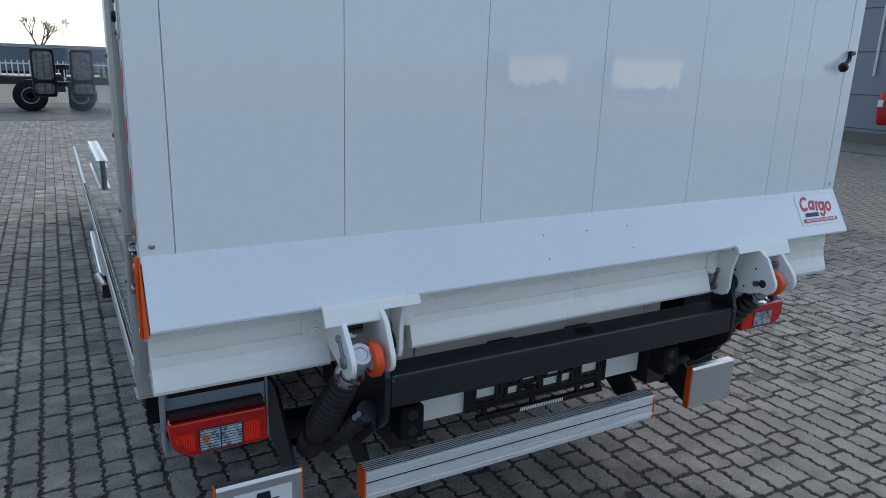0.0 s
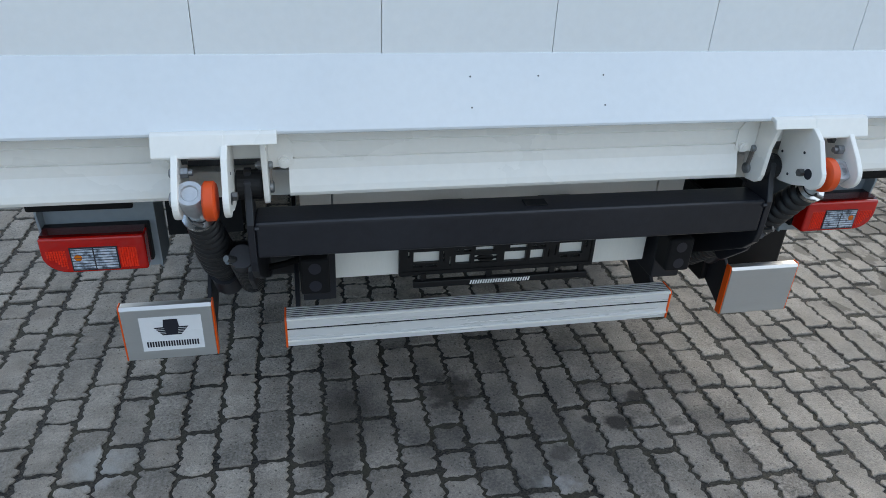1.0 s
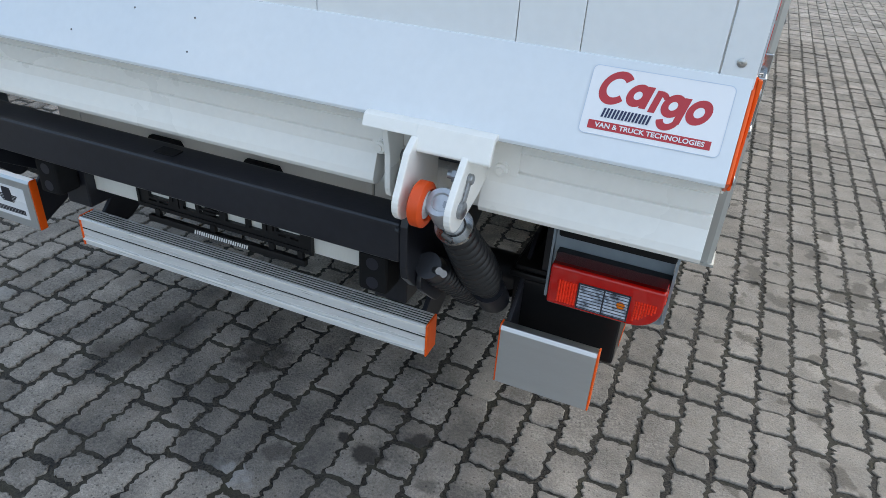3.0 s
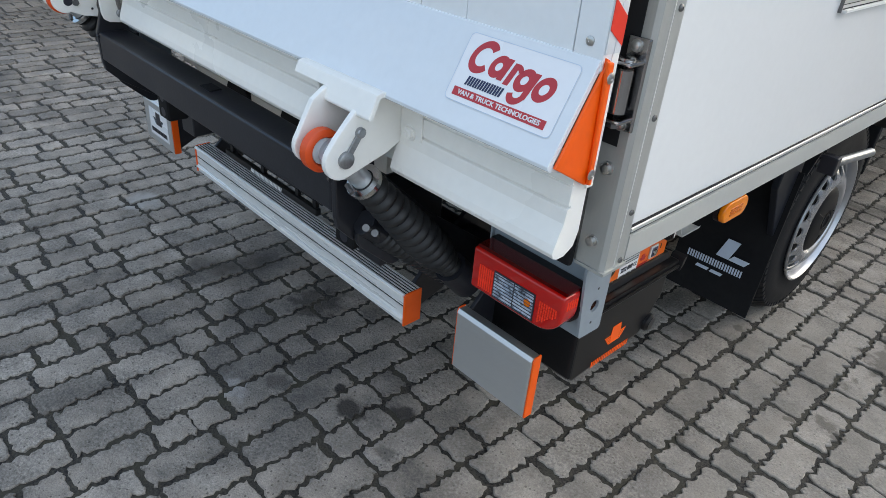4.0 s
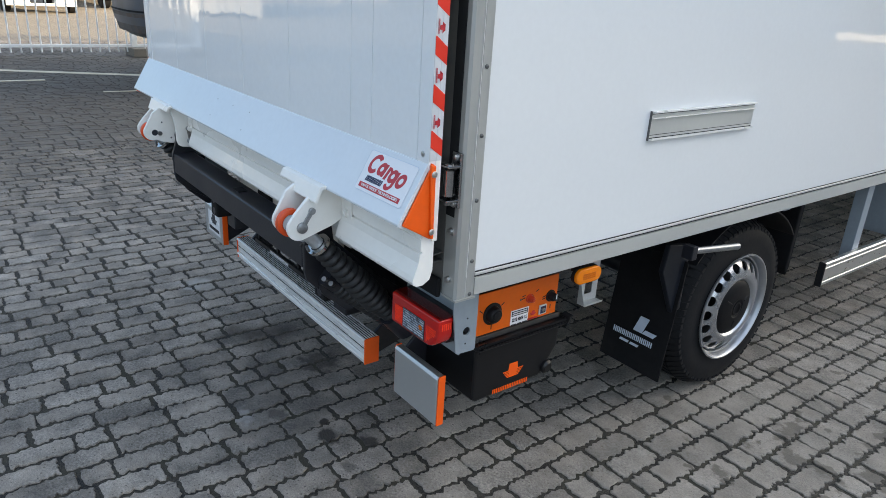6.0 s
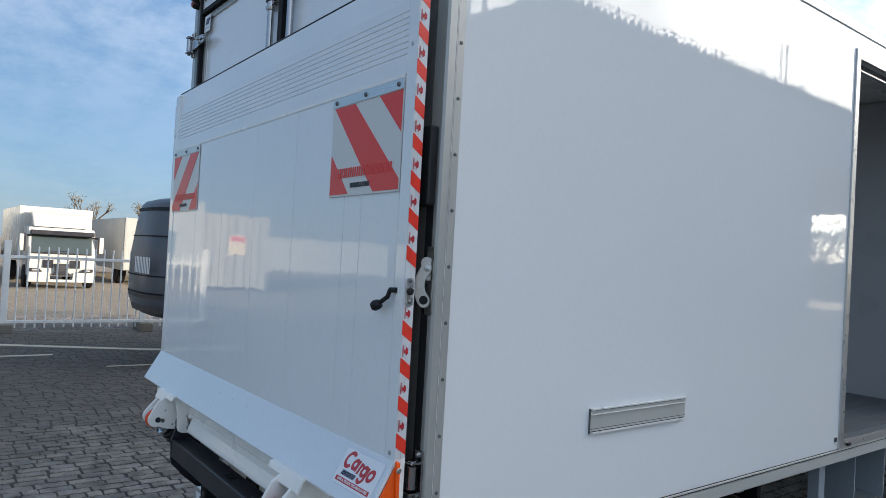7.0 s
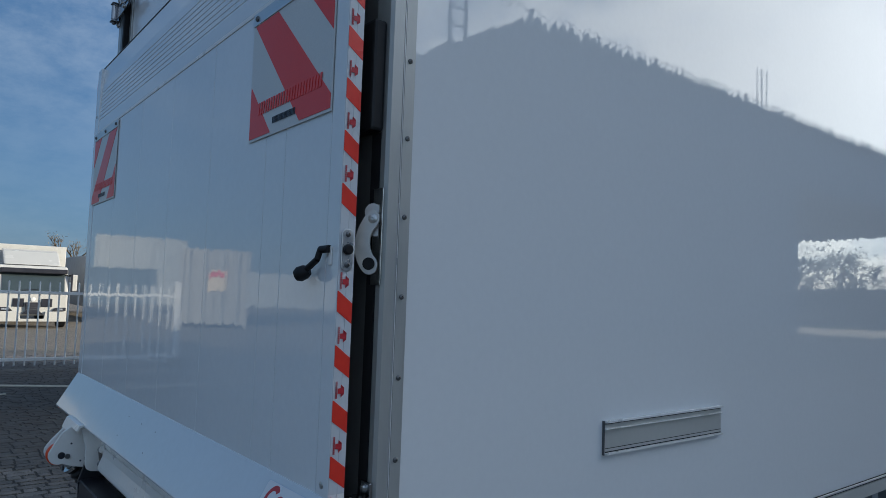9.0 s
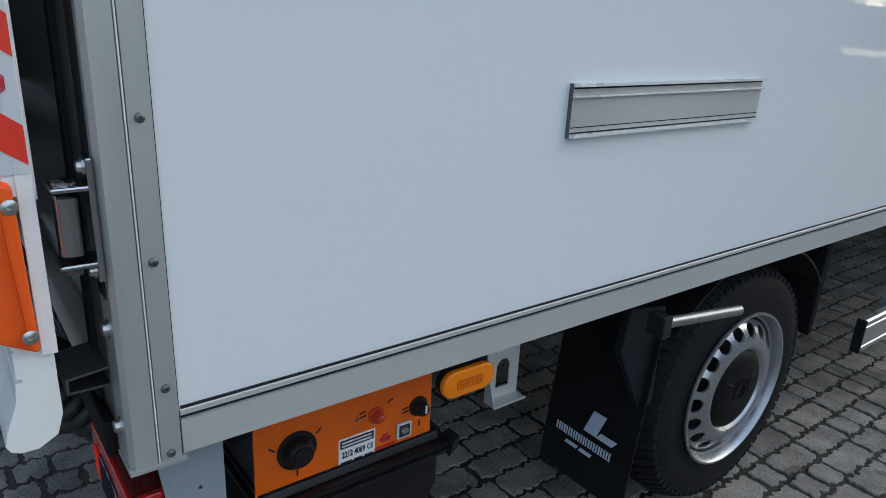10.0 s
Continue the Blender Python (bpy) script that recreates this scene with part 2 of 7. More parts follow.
M["zinc"] = shade("zinc_bolt", (0.55, 0.55, 0.54), 0.32, 1.0, vary=0.2, fine=200)
M["pinsteel"] = shade("dull_grey_steel_pin", (0.30, 0.31, 0.32), 0.38, 0.8, vary=0.25, fine=200)
M["satin"] = shade("satin_stainless_steel", (0.60, 0.58, 0.55), 0.42, 0.85, vary=0.08, bump=0.03, bump_scale=200)
M["rustpin"] = shade("rust_stained_steel", (0.30, 0.27, 0.25), 0.5, 0.5, vary=0.25, fine=200, dirt=0.8, dirt_color=(0.22, 0.09, 0.03))
M["darkzinc"] = shade("dull_dark_rivet", (0.16, 0.16, 0.16), 0.4, 0.8, vary=0.2, fine=200)
M["navyflank"] = shade("dark_blue_grey_plastic", (0.009, 0.011, 0.016), 0.5, vary=0.15, spec=0.25)
M["palezinc"] = shade("galvanised_bracket", (0.62, 0.62, 0.60), 0.45, 0.35, vary=0.10, fine=150, dirt=0.12)
M["galv"] = shade("grey_blue_painted_steel", (0.27, 0.315, 0.35), 0.42, 0.15, vary=0.08, dirt=0.1)
M["black"] = shade("black_painted_steel", (0.014, 0.015, 0.020), 0.36, spec=0.45, vary=0.25, bump=0.05, bump_scale=150, dirt=0.12, dirt_color=(0.04, 0.037, 0.034))
M["plastic"] = shade("black_plastic", (0.009, 0.009, 0.010), 0.48, spec=0.3, vary=0.2, bump=0.06, bump_scale=300, dirt=0.12, dirt_color=(0.045, 0.042, 0.04))
M["rubber"] = shade("black_rubber", (0.008, 0.008, 0.009), 0.68, spec=0.18, vary=0.25, bump=0.08, bump_scale=200, dirt=0.15, dirt_color=(0.035, 0.032, 0.03))
M["capblack"] = shade("matt_black_cap", (0.006, 0.006, 0.007), 0.5, vary=0.2, spec=0.16)
M["boxblack"] = shade("smooth_black_plastic", (0.007, 0.007, 0.008), 0.32, spec=0.3, vary=0.2, dirt=0.10, dirt_color=(0.035, 0.03, 0.027))
M["bellow"] = shade("dusty_rubber_bellows", (0.016, 0.0165, 0.018), 0.46, vary=0.25, spec=0.4, dirt=0.22, dirt_color=(0.05, 0.047, 0.044))
M["orange"] = shade("orange_plastic", (0.92, 0.105, 0.005), 0.42, vary=0.06, coarse=12)
M["roller"] = shade("orange_polyurethane", (0.76, 0.075, 0.010), 0.46, vary=0.08)
M["opanel"] = shade("orange_painted_panel", (0.80, 0.125, 0.005), 0.36, vary=0.05, dirt=0.15, dirt_color=(0.3, 0.1, 0.03))
M["redtape"] = shade("red_reflective_tape", (0.80, 0.045, 0.025), 0.30, vary=0.05)
M["whitetape"] = shade("white_reflective_tape", (0.62, 0.63, 0.64), 0.35, vary=0.04)
M["signgrey"] = shade("silver_reflective_sheet", (0.66, 0.66, 0.64), 0.42, 0.1, vary=0.06, fine=300)
M["signred"] = shade("red_reflective_sheet", (0.78, 0.045, 0.036), 0.38, vary=0.06, fine=300)
M["redknob"] = shade("red_plastic_knob", (0.60, 0.05, 0.02), 0.35, vary=0.06)
M["ink"] = shade("black_ink", (0.015, 0.016, 0.025), 0.4, vary=0.1)
M["navy"] = shade("navy_ink", (0.012, 0.02, 0.07), 0.4, vary=0.1)
M["redink"] = shade("red_ink", (0.50, 0.03, 0.04), 0.4, vary=0.06)
M["whiteink"] = shade("white_ink", (0.78, 0.78, 0.78), 0.4, vary=0.04)
M["lightink"] = shade("pale_blue_ink", (0.50, 0.58, 0.68), 0.4, vary=0.06)
M["sticker"] = shade("white_vinyl_sticker", (0.80, 0.80, 0.81), 0.25, vary=0.02)
M["redlens"] = shade("red_lamp_lens", (0.50, 0.006, 0.004), 0.06, vary=0.10, coat=0.4, spec=0.5)
M["redlensdark"] = shade("dark_red_lamp_lens", (0.085, 0.002, 0.002), 0.07, vary=0.10, coat=0.2)
M["redreflex"] = shade("bright_red_reflector", (1.0, 0.045, 0.018), 0.22, 0.1, vary=0.25, fine=160, spec=0.5)
M["clear"] = shade("clear_ribbed_lens", (0.54, 0.58, 0.64), 0.14, 0.55, vary=0.9, fine=300, coarse=70, coat=0.4, bump=0.5, bump_scale=150)
M["lampbowl"] = shade("lamp_bowl_behind_clear_lens", (0.44, 0.52, 0.62), 0.12, 0.2, vary=1.2, fine=150, coarse=45, coat=0.5, tint=(0.72, 0.75, 0.80), dirt=0.35, dirt_color=(0.03, 0.035, 0.05))
M["amber"] = shade("amber_lens", (0.86, 0.215, 0.006), 0.18, vary=0.08, fine=140, bump=0.15, bump_scale=220)
M["amberdark"] = shade("deep_amber_reflector", (0.70, 0.15, 0.004), 0.25, vary=0.2, fine=300, coat=0.4)
M["tyre"] = shade("tyre_rubber", (0.011, 0.011, 0.012), 0.68, spec=0.16, vary=0.25, bump=0.1, bump_scale=90, dirt=0.15, dirt_color=(0.03, 0.028, 0.025))
M["rim"] = shade("silver_painted_steel_wheel", (0.42, 0.43, 0.45), 0.30, 0.8, vary=0.06, dirt=0.12, dirt_color=(0.3, 0.28, 0.26))
M["seal"] = shade("black_door_seal", (0.014, 0.014, 0.015), 0.7, vary=0.2, spec=0.25)
M["ply"] = shade("grey_film_faced_plywood", (0.135, 0.14, 0.145), 0.5, vary=0.2, stretch=(6, 1, 1))
M["inner"] = shade("pale_interior_lining", (0.62, 0.64, 0.66), 0.35, vary=0.03)
M["glass"] = shade("dark_glass", (0.012, 0.016, 0.022), 0.05, vary=0.1, spec=0.3)
M["screen"] = shade("grey_green_windscreen", (0.045, 0.060, 0.065), 0.06, vary=0.15, coarse=3.0, spec=0.5)
M["mirror"] = shade("mirror_glass", (0.42, 0.44, 0.47), 0.02, 1.0, vary=0.01)
M["yellow"] = shade("yellow_machine_paint", (0.62, 0.34, 0.02), 0.4, vary=0.08, dirt=0.25)
M["cweight"] = shade("grey_cast_counterweight", (0.085, 0.095, 0.115), 0.4, vary=0.2, tint=(0.11, 0.105, 0.10), dirt=0.22, dirt_color=(0.12, 0.095, 0.07))
M["rustcast"] = shade("rusty_cast_rim", (0.085, 0.078, 0.075), 0.55, vary=0.2, dirt=0.6, dirt_color=(0.16, 0.075, 0.03))
M["fence"] = shade("white_powder_coated_steel", (0.70, 0.70, 0.68), 0.4, vary=0.05, dirt=0.12)
M["concrete"] = shade("grey_concrete", (0.165, 0.145, 0.118), 0.85, vary=0.15, bump=0.3, bump_scale=60, dirt=0.3)
M["truckwhite"] = shade("white_truck_paint", (0.50, 0.49, 0.46), 0.25, vary=0.03, coat=0.3)
M["hall"] = shade("grey_sandwich_panel", (0.24, 0.25, 0.27), 0.5, 0.1, vary=0.05, dirt=0.1)
M["halldark"] = shade("dark_hall_trim", (0.06, 0.065, 0.07), 0.5, vary=0.1)
M["roof"] = shade("grey_trapezoid_sheet", (0.15, 0.155, 0.16), 0.5, 0.3, vary=0.1)
M["brick"] = shade("pale_clay_brick", (0.42, 0.37, 0.30), 0.85, vary=0.15, per="object", bump=0.3, bump_scale=120)
M["mortar"] = shade("dark_mortar", (0.05, 0.047, 0.045), 0.9, vary=0.15)
M["contw"] = shade("white_container_paint", (0.26, 0.26, 0.255), 0.45, vary=0.06, dirt=0.25, dirt_color=(0.35, 0.28, 0.2))
M["contg"] = shade("grey_container_paint", (0.30, 0.32, 0.33), 0.5, vary=0.08, dirt=0.25)
M["contr"] = shade("red_container_paint", (0.18, 0.035, 0.028), 0.5, vary=0.1, dirt=0.25)
M["contb"] = shade("blue_grey_container_paint", (0.10, 0.14, 0.18), 0.5, vary=0.1, dirt=0.25)
M["poster"] = shade("yellow_poster", (0.55, 0.46, 0.34), 0.5, vary=0.05)
M["leaf"] = shade("bare_twig_foliage", (0.16, 0.125, 0.075), 0.8, vary=0.4, per="island")
M["bark"] = shade("brown_bark", (0.10, 0.075, 0.05), 0.9, vary=0.3, bump=0.4, bump_scale=30)
M["asphalt"] = shade("worn_asphalt", (0.06, 0.058, 0.056), 0.9, vary=0.2, bump=0.3, bump_scale=150)
M["line"] = shade("worn_pale_line", (0.50, 0.44, 0.33), 0.8, vary=0.25, fine=20)
M["extred"] = shade("red_cover", (0.55, 0.02, 0.015), 0.4, vary=0.08)


def stone(name, per, base):
    """Weathered concrete paver: grain, specks, worn patches and an oil stain of uneven outline behind the vehicle;
    broad areas of light and shade are painted in.
    """
    m = shade(name, base, 0.82, vary=0.62, fine=120, coarse=6.0, bump=1.0, bump_scale=190, per=per, spec=0.25, tint=(base[0] * 1.20, base[1] * 1.17, base[2] * 1.14))
    nt = m.node_tree
    b = nt.nodes["Principled BSDF"]
    N, L = nt.nodes.new, nt.links.new
    geo = N("ShaderNodeNewGeometry")
    for node in [n for n in nt.nodes if n.bl_idname == "ShaderNodeMapping"]:
        L(geo.outputs["Position"], node.inputs["Vector"])
    src = b.inputs["Base Color"].links[0].from_socket

    def masked(center, radius, lo, hi, color, amount, scale):
        nonlocal src
        sub = N("ShaderNodeVectorMath")
        sub.operation = "SUBTRACT"
        sub.inputs[1].default_value = center
        L(geo.outputs["Position"], sub.inputs[0])
        sc = N("ShaderNodeVectorMath")
        sc.operation = "MULTIPLY"
        sc.inputs[1].default_value = (1 / radius[0], 1 / radius[1], 0)
        L(sub.outputs["Vector"], sc.inputs[0])
        ln = N("ShaderNodeVectorMath")
        ln.operation = "LENGTH"
        L(sc.outputs["Vector"], ln.inputs[0])
        no = N("ShaderNodeTexNoise")
        no.inputs["Scale"].default_value, no.inputs["Detail"].default_value = scale, 6.0
        L(geo.outputs["Position"], no.inputs["Vector"])
        sb = N("ShaderNodeMath")
        sb.operation = "MULTIPLY_ADD"
        sb.inputs[1].default_value = 1.6
        L(no.outputs["Fac"], sb.inputs[0])
        L(ln.outputs["Value"], sb.inputs[2])
        mr = N("ShaderNodeMapRange")
        mr.interpolation_type = "SMOOTHSTEP"
        mr.inputs["From Min"].default_value, mr.inputs["From Max"].default_value = lo, hi
        mr.inputs["To Min"].default_value, mr.inputs["To Max"].default_value = amount, 0.0
        L(sb.outputs[0], mr.inputs["Value"])
        mx = N("ShaderNodeMix")
        mx.data_type = "RGBA"
        mx.inputs["B"].default_value = (*color, 1)
        L(mr.outputs["Result"], mx.inputs["Factor"])
        L(src, mx.inputs["A"])
        src = mx.outputs["Result"]

    # sandy grain and pale grit
    gr = N("ShaderNodeTexNoise")
    gr.inputs["Scale"].default_value, gr.inputs["Detail"].default_value, gr.inputs["Roughness"].default_value = 330.0, 3.0, 0.7
    L(geo.outputs["Position"], gr.inputs["Vector"])
    gm = N("ShaderNodeMapRange")
    gm.inputs["From Min"].default_value, gm.inputs["From Max"].default_value = 0.32, 0.68
    gm.inputs["To Min"].default_value, gm.inputs["To Max"].default_value = 0.74, 1.26
    L(gr.outputs["Fac"], gm.inputs["Value"])
    gs = N("ShaderNodeVectorMath")
    gs.operation = "SCALE"
    L(src, gs.inputs[0])
    L(gm.outputs["Result"], gs.inputs["Scale"])
    src = gs.outputs["Vector"]
    # broad weathering: damp and trodden patches, a second, finer set inside them
    for size, lo, hi in ((1.3, 0.80, 1.16), (9.0, 0.74, 1.22)):
        wn = N("ShaderNodeTexNoise")
        wn.inputs["Scale"].default_value, wn.inputs["Detail"].default_value, wn.inputs["Roughness"].default_value = size, 7.0, 0.62
        L(geo.outputs["Position"], wn.inputs["Vector"])
        wm = N("ShaderNodeMapRange")
        wm.inputs["From Min"].default_value, wm.inputs["From Max"].default_value = 0.36, 0.64
        wm.inputs["To Min"].default_value, wm.inputs["To Max"].default_value = lo, hi
        L(wn.outputs["Fac"], wm.inputs["Value"])
        ws = N("ShaderNodeVectorMath")
        ws.operation = "SCALE"
        L(src, ws.inputs[0])
        L(wm.outputs["Result"], ws.inputs["Scale"])
        src = ws.outputs["Vector"]
    # pits and dark specks
    vo = N("ShaderNodeTexVoronoi")
    vo.inputs["Scale"].default_value = 80.0
    L(geo.outputs["Position"], vo.inputs["Vector"])
    sel = N("ShaderNodeSeparateColor")
    L(vo.outputs["Color"], sel.inputs["Color"])
    thr = N("ShaderNodeMath")
    thr.operation = "MULTIPLY"
    thr.inputs[1].default_value = 0.27
    L(sel.outputs["Red"], thr.inputs[0])
    low = N("ShaderNodeMath")
    low.operation = "LESS_THAN"
    L(vo.outputs["Distance"], low.inputs[0])
    L(thr.outputs[0], low.inputs[1])
    dim = N("ShaderNodeMath")
    dim.operation = "MULTIPLY"
    dim.inputs[1].default_value = 0.68
    L(low.outputs[0], dim.inputs[0])
    pit = N("ShaderNodeMix")
    pit.data_type = "RGBA"
    pit.inputs["B"].default_value = (0.06, 0.052, 0.042, 1)
    L(dim.outputs[0], pit.inputs["Factor"])
    L(src, pit.inputs["A"])
    src = pit.outputs["Result"]
    # paler stone either side of the vehicle: brighter light painted into the colour
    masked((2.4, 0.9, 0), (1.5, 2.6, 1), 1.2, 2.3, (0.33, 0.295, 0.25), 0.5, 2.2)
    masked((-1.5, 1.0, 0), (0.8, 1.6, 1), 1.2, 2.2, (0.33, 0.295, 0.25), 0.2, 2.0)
    # broad dark areas out in the yard, shade painted into the stone colour
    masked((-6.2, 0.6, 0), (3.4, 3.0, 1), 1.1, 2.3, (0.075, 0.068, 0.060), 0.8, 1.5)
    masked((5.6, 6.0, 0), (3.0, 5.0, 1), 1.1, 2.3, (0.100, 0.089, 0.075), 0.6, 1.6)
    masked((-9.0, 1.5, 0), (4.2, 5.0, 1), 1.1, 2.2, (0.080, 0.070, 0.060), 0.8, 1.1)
    # dirt in blotches, the oil stain and its drips, small pale spots
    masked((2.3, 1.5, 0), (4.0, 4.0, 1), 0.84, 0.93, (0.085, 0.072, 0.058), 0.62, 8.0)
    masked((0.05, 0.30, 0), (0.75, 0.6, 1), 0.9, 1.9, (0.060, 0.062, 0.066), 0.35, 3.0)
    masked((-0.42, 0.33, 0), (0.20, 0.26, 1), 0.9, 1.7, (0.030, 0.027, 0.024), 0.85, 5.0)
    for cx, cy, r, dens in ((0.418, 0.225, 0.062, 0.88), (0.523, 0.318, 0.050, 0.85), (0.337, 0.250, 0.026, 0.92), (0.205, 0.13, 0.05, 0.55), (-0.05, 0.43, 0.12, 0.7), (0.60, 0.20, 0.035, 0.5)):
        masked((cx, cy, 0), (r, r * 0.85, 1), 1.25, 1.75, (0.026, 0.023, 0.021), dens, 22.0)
    masked((-1.05, 0.26, 0), (0.12, 0.14, 1), 1.0, 1.6, (0.36, 0.35, 0.33), 0.7, 14.0)
    masked((0.15, 0.02, 0), (0.10, 0.06, 1), 1.1, 1.5, (0.36, 0.35, 0.34), 0.5, 30.0)
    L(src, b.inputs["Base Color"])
    return m


STONE = (0.246, 0.218, 0.190)
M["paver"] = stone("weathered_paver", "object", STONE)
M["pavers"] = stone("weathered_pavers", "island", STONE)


def dirt_ground():
    """Dark mossy joint sand where blocks lie; further out the same blocks as pattern."""
    m = shade("joint_sand_and_far_paving", (0.040, 0.034, 0.027), 0.95, vary=1.6, fine=160, coarse=9.0, bump=1.0, bump_scale=170, tint=(0.040, 0.037, 0.024))
    nt = m.node_tree
    b = nt.nodes["Principled BSDF"]
    N, L = nt.nodes.new, nt.links.new
    src = b.inputs["Base Color"].links[0].from_socket
    co = N("ShaderNodeTexCoord")
    mp = N("ShaderNodeMapping")
    mp.inputs["Rotation"].default_value = (0, 0, radians(90))
    L(co.outputs["Object"], mp.inputs["Vector"])
    br = N("ShaderNodeTexBrick")
    br.inputs["Scale"].default_value = 1.0
    br.inputs["Brick Width"].default_value, br.inputs["Row Height"].default_value = 0.2, 0.1
    br.inputs["Mortar Size"].default_value = 0.009
    br.inputs["Color1"].default_value = (0.20, 0.17, 0.135, 1)
    br.inputs["Color2"].default_value = (0.26, 0.222, 0.175, 1)
    br.inputs["Mortar"].default_value = (0.05, 0.045, 0.037, 1)
    L(mp.outputs["Vector"], br.inputs["Vector"])
    sep = N("ShaderNodeSeparateXYZ")
    L(co.outputs["Object"], sep.inputs["Vector"])

    def step(sock, edge, up):
        n = N("ShaderNodeMath")
        n.operation = "GREATER_THAN" if up else "LESS_THAN"
        n.inputs[1].default_value = edge
        L(sock, n.inputs[0])
        return n.outputs[0]

    parts_ = [step(sep.outputs["X"], NEAR[1] - 0.045, True), step(sep.outputs["X"], NEAR[0] - 0.045, False), step(sep.outputs["Y"], NEAR[3], True), step(sep.outputs["Y"], NEAR[2], False)]
    acc = parts_[0]
    for p in parts_[1:]:
        mxm = N("ShaderNodeMath")
        mxm.operation = "MAXIMUM"
        L(acc, mxm.inputs[0])
        L(p, mxm.inputs[1])
        acc = mxm.outputs[0]
    mx = N("ShaderNodeMix")
    mx.data_type = "RGBA"
    L(acc, mx.inputs["Factor"])
    L(src, mx.inputs["A"])
    L(br.outputs["Color"], mx.inputs["B"])
    L(mx.outputs["Result"], b.inputs["Base Color"])
    return m


NEAR = (-14.0, 6.0, -5.0, 20.0)
M["ground"] = dirt_ground()


# ---- building helpers ----
class Geo:
    """Collects faces of boxes, lathed and swept forms for one mesh."""

    def __init__(self):
        self.v, self.f = [], []

    def add(self, verts, faces):
        o = len(self.v)
        self.v += [tuple(p) for p in verts]
        self.f += [tuple(i + o for i in f) for f in faces]
        return self

    def box(self, x0, x1, y0, y1, z0, z1):
        x0, x1, y0, y1, z0, z1 = min(x0, x1), max(x0, x1), min(y0, y1), max(y0, y1), min(z0, z1), max(z0, z1)
        p = [(x, y, z) for z in (z0, z1) for y in (y0, y1) for x in (x0, x1)]
        return self.add(p, [(0, 2, 3, 1), (4, 5, 7, 6), (0, 1, 5, 4), (2, 6, 7, 3), (0, 4, 6, 2), (1, 3, 7, 5)])

    def prism(self, poly, axis, a, b):
        """A 2D outline pushed along an axis: x takes (y, z), y takes (x, z), z takes (x, y)."""
        a, b = min(a, b), max(a, b)
        n = len(poly)

        def at(p, w):
            return {"x": (w, p[0], p[1]), "y": (p[0], w, p[1]), "z": (p[0], p[1], w)}[axis]

        vs = [at(p, a) for p in poly] + [at(p, b) for p in poly]
        fs = [tuple(range(n))[::-1], tuple(range(n, 2 * n))] + [(i, (i + 1) % n, n + (i + 1) % n, n + i) for i in range(n)]
        return self.add(vs, fs)

    def lathe(self, p0, p1, profile, seg=24, caps=True):
        """Rings of (way along from p0 to p1 in metres, radius)."""
        p0, p1 = Vector(p0), Vector(p1)
        d = (p1 - p0).normalized()
        u = d.orthogonal().normalized()
        w = d.cross(u)
        vs, fs = [], []
        for t, r in profile:
            for k in range(seg):
                a = 2 * math.pi * k / seg
                vs.append(p0 + d * t + (u * math.cos(a) + w * math.sin(a)) * r)
        for i in range(len(profile) - 1):
            for k in range(seg):
                fs.append((i * seg + k, i * seg + (k + 1) % seg, (i + 1) * seg + (k + 1) % seg, (i + 1) * seg + k))
        if caps:
            fs.append(tuple(range(seg))[::-1])
            fs.append(tuple(range((len(profile) - 1) * seg, len(profile) * seg)))
        return self.add(vs, fs)

    def cyl(self, p0, p1, r, seg=20, r2=None):
        length = (Vector(p1) - Vector(p0)).length
        return self.lathe(p0, p1, [(0, r), (length, r if r2 is None else r2)], seg)

    def tube(self, pts, r, seg=10):
        for a, b in zip(pts, pts[1:]):
            self.cyl(a, b, r, seg)
        return self

    def mesh(self, name, bevel=0.0, segs=2, smooth=False, fix=True):
        me = bpy.data.meshes.new(name)
        me.from_pydata(self.v, [], self.f)
        if fix or bevel:
            bm = bmesh.new()
            bm.from_mesh(me)
            bmesh.ops.recalc_face_normals(bm, faces=bm.faces)
            if bevel:
                es = [e for e in bm.edges if len(e.link_faces) == 2 and e.calc_face_angle() > 0.6]
                bmesh.ops.bevel(bm, geom=es, offset=bevel, segments=segs, affect="EDGES", profile=0.6, clamp_overlap=True)
            bm.to_mesh(me)
            bm.free()
        if smooth:
            me.polygons.foreach_set("use_smooth", [True] * len(me.polygons))
            me.set_sharp_from_angle(angle=radians(38))
        me.update()
        return me


def thing(name, at, label, category, group="", kind=""):
    root = new(name)
    root.location = at
    root.empty_display_size = 0.2
    return tagged(root, label, category, group, kind)


def part(name, geo, mat, parent, label="", bevel=0.0, segs=2, smooth=False):
    """One mesh, given in world places, under a thing or a part."""
    me = geo if isinstance(geo, bpy.types.Mesh) else geo.mesh(name, bevel, segs, smooth)
    if not me.materials:
        me.materials.append(M[mat])
    ob = new(name, me)
    if parent:
        ob.parent = parent
        if parent.type == "EMPTY":
            ob.matrix_parent_inverse = Matrix.Translation(-parent.location)
    return tagged(ob, label)


def piece(name, me, parent, m):
    ob = new(name, me)
    ob.parent = parent
    if parent.type == "EMPTY":
        ob.matrix_parent_inverse = Matrix.Translation(-parent.location)
    ob.matrix_basis = m
    return ob


def ready(geo, mat, name, bevel=0.0, smooth=False):
    me = geo.mesh(name, bevel, 2, smooth)
    me.materials.append(M[mat])
    return me


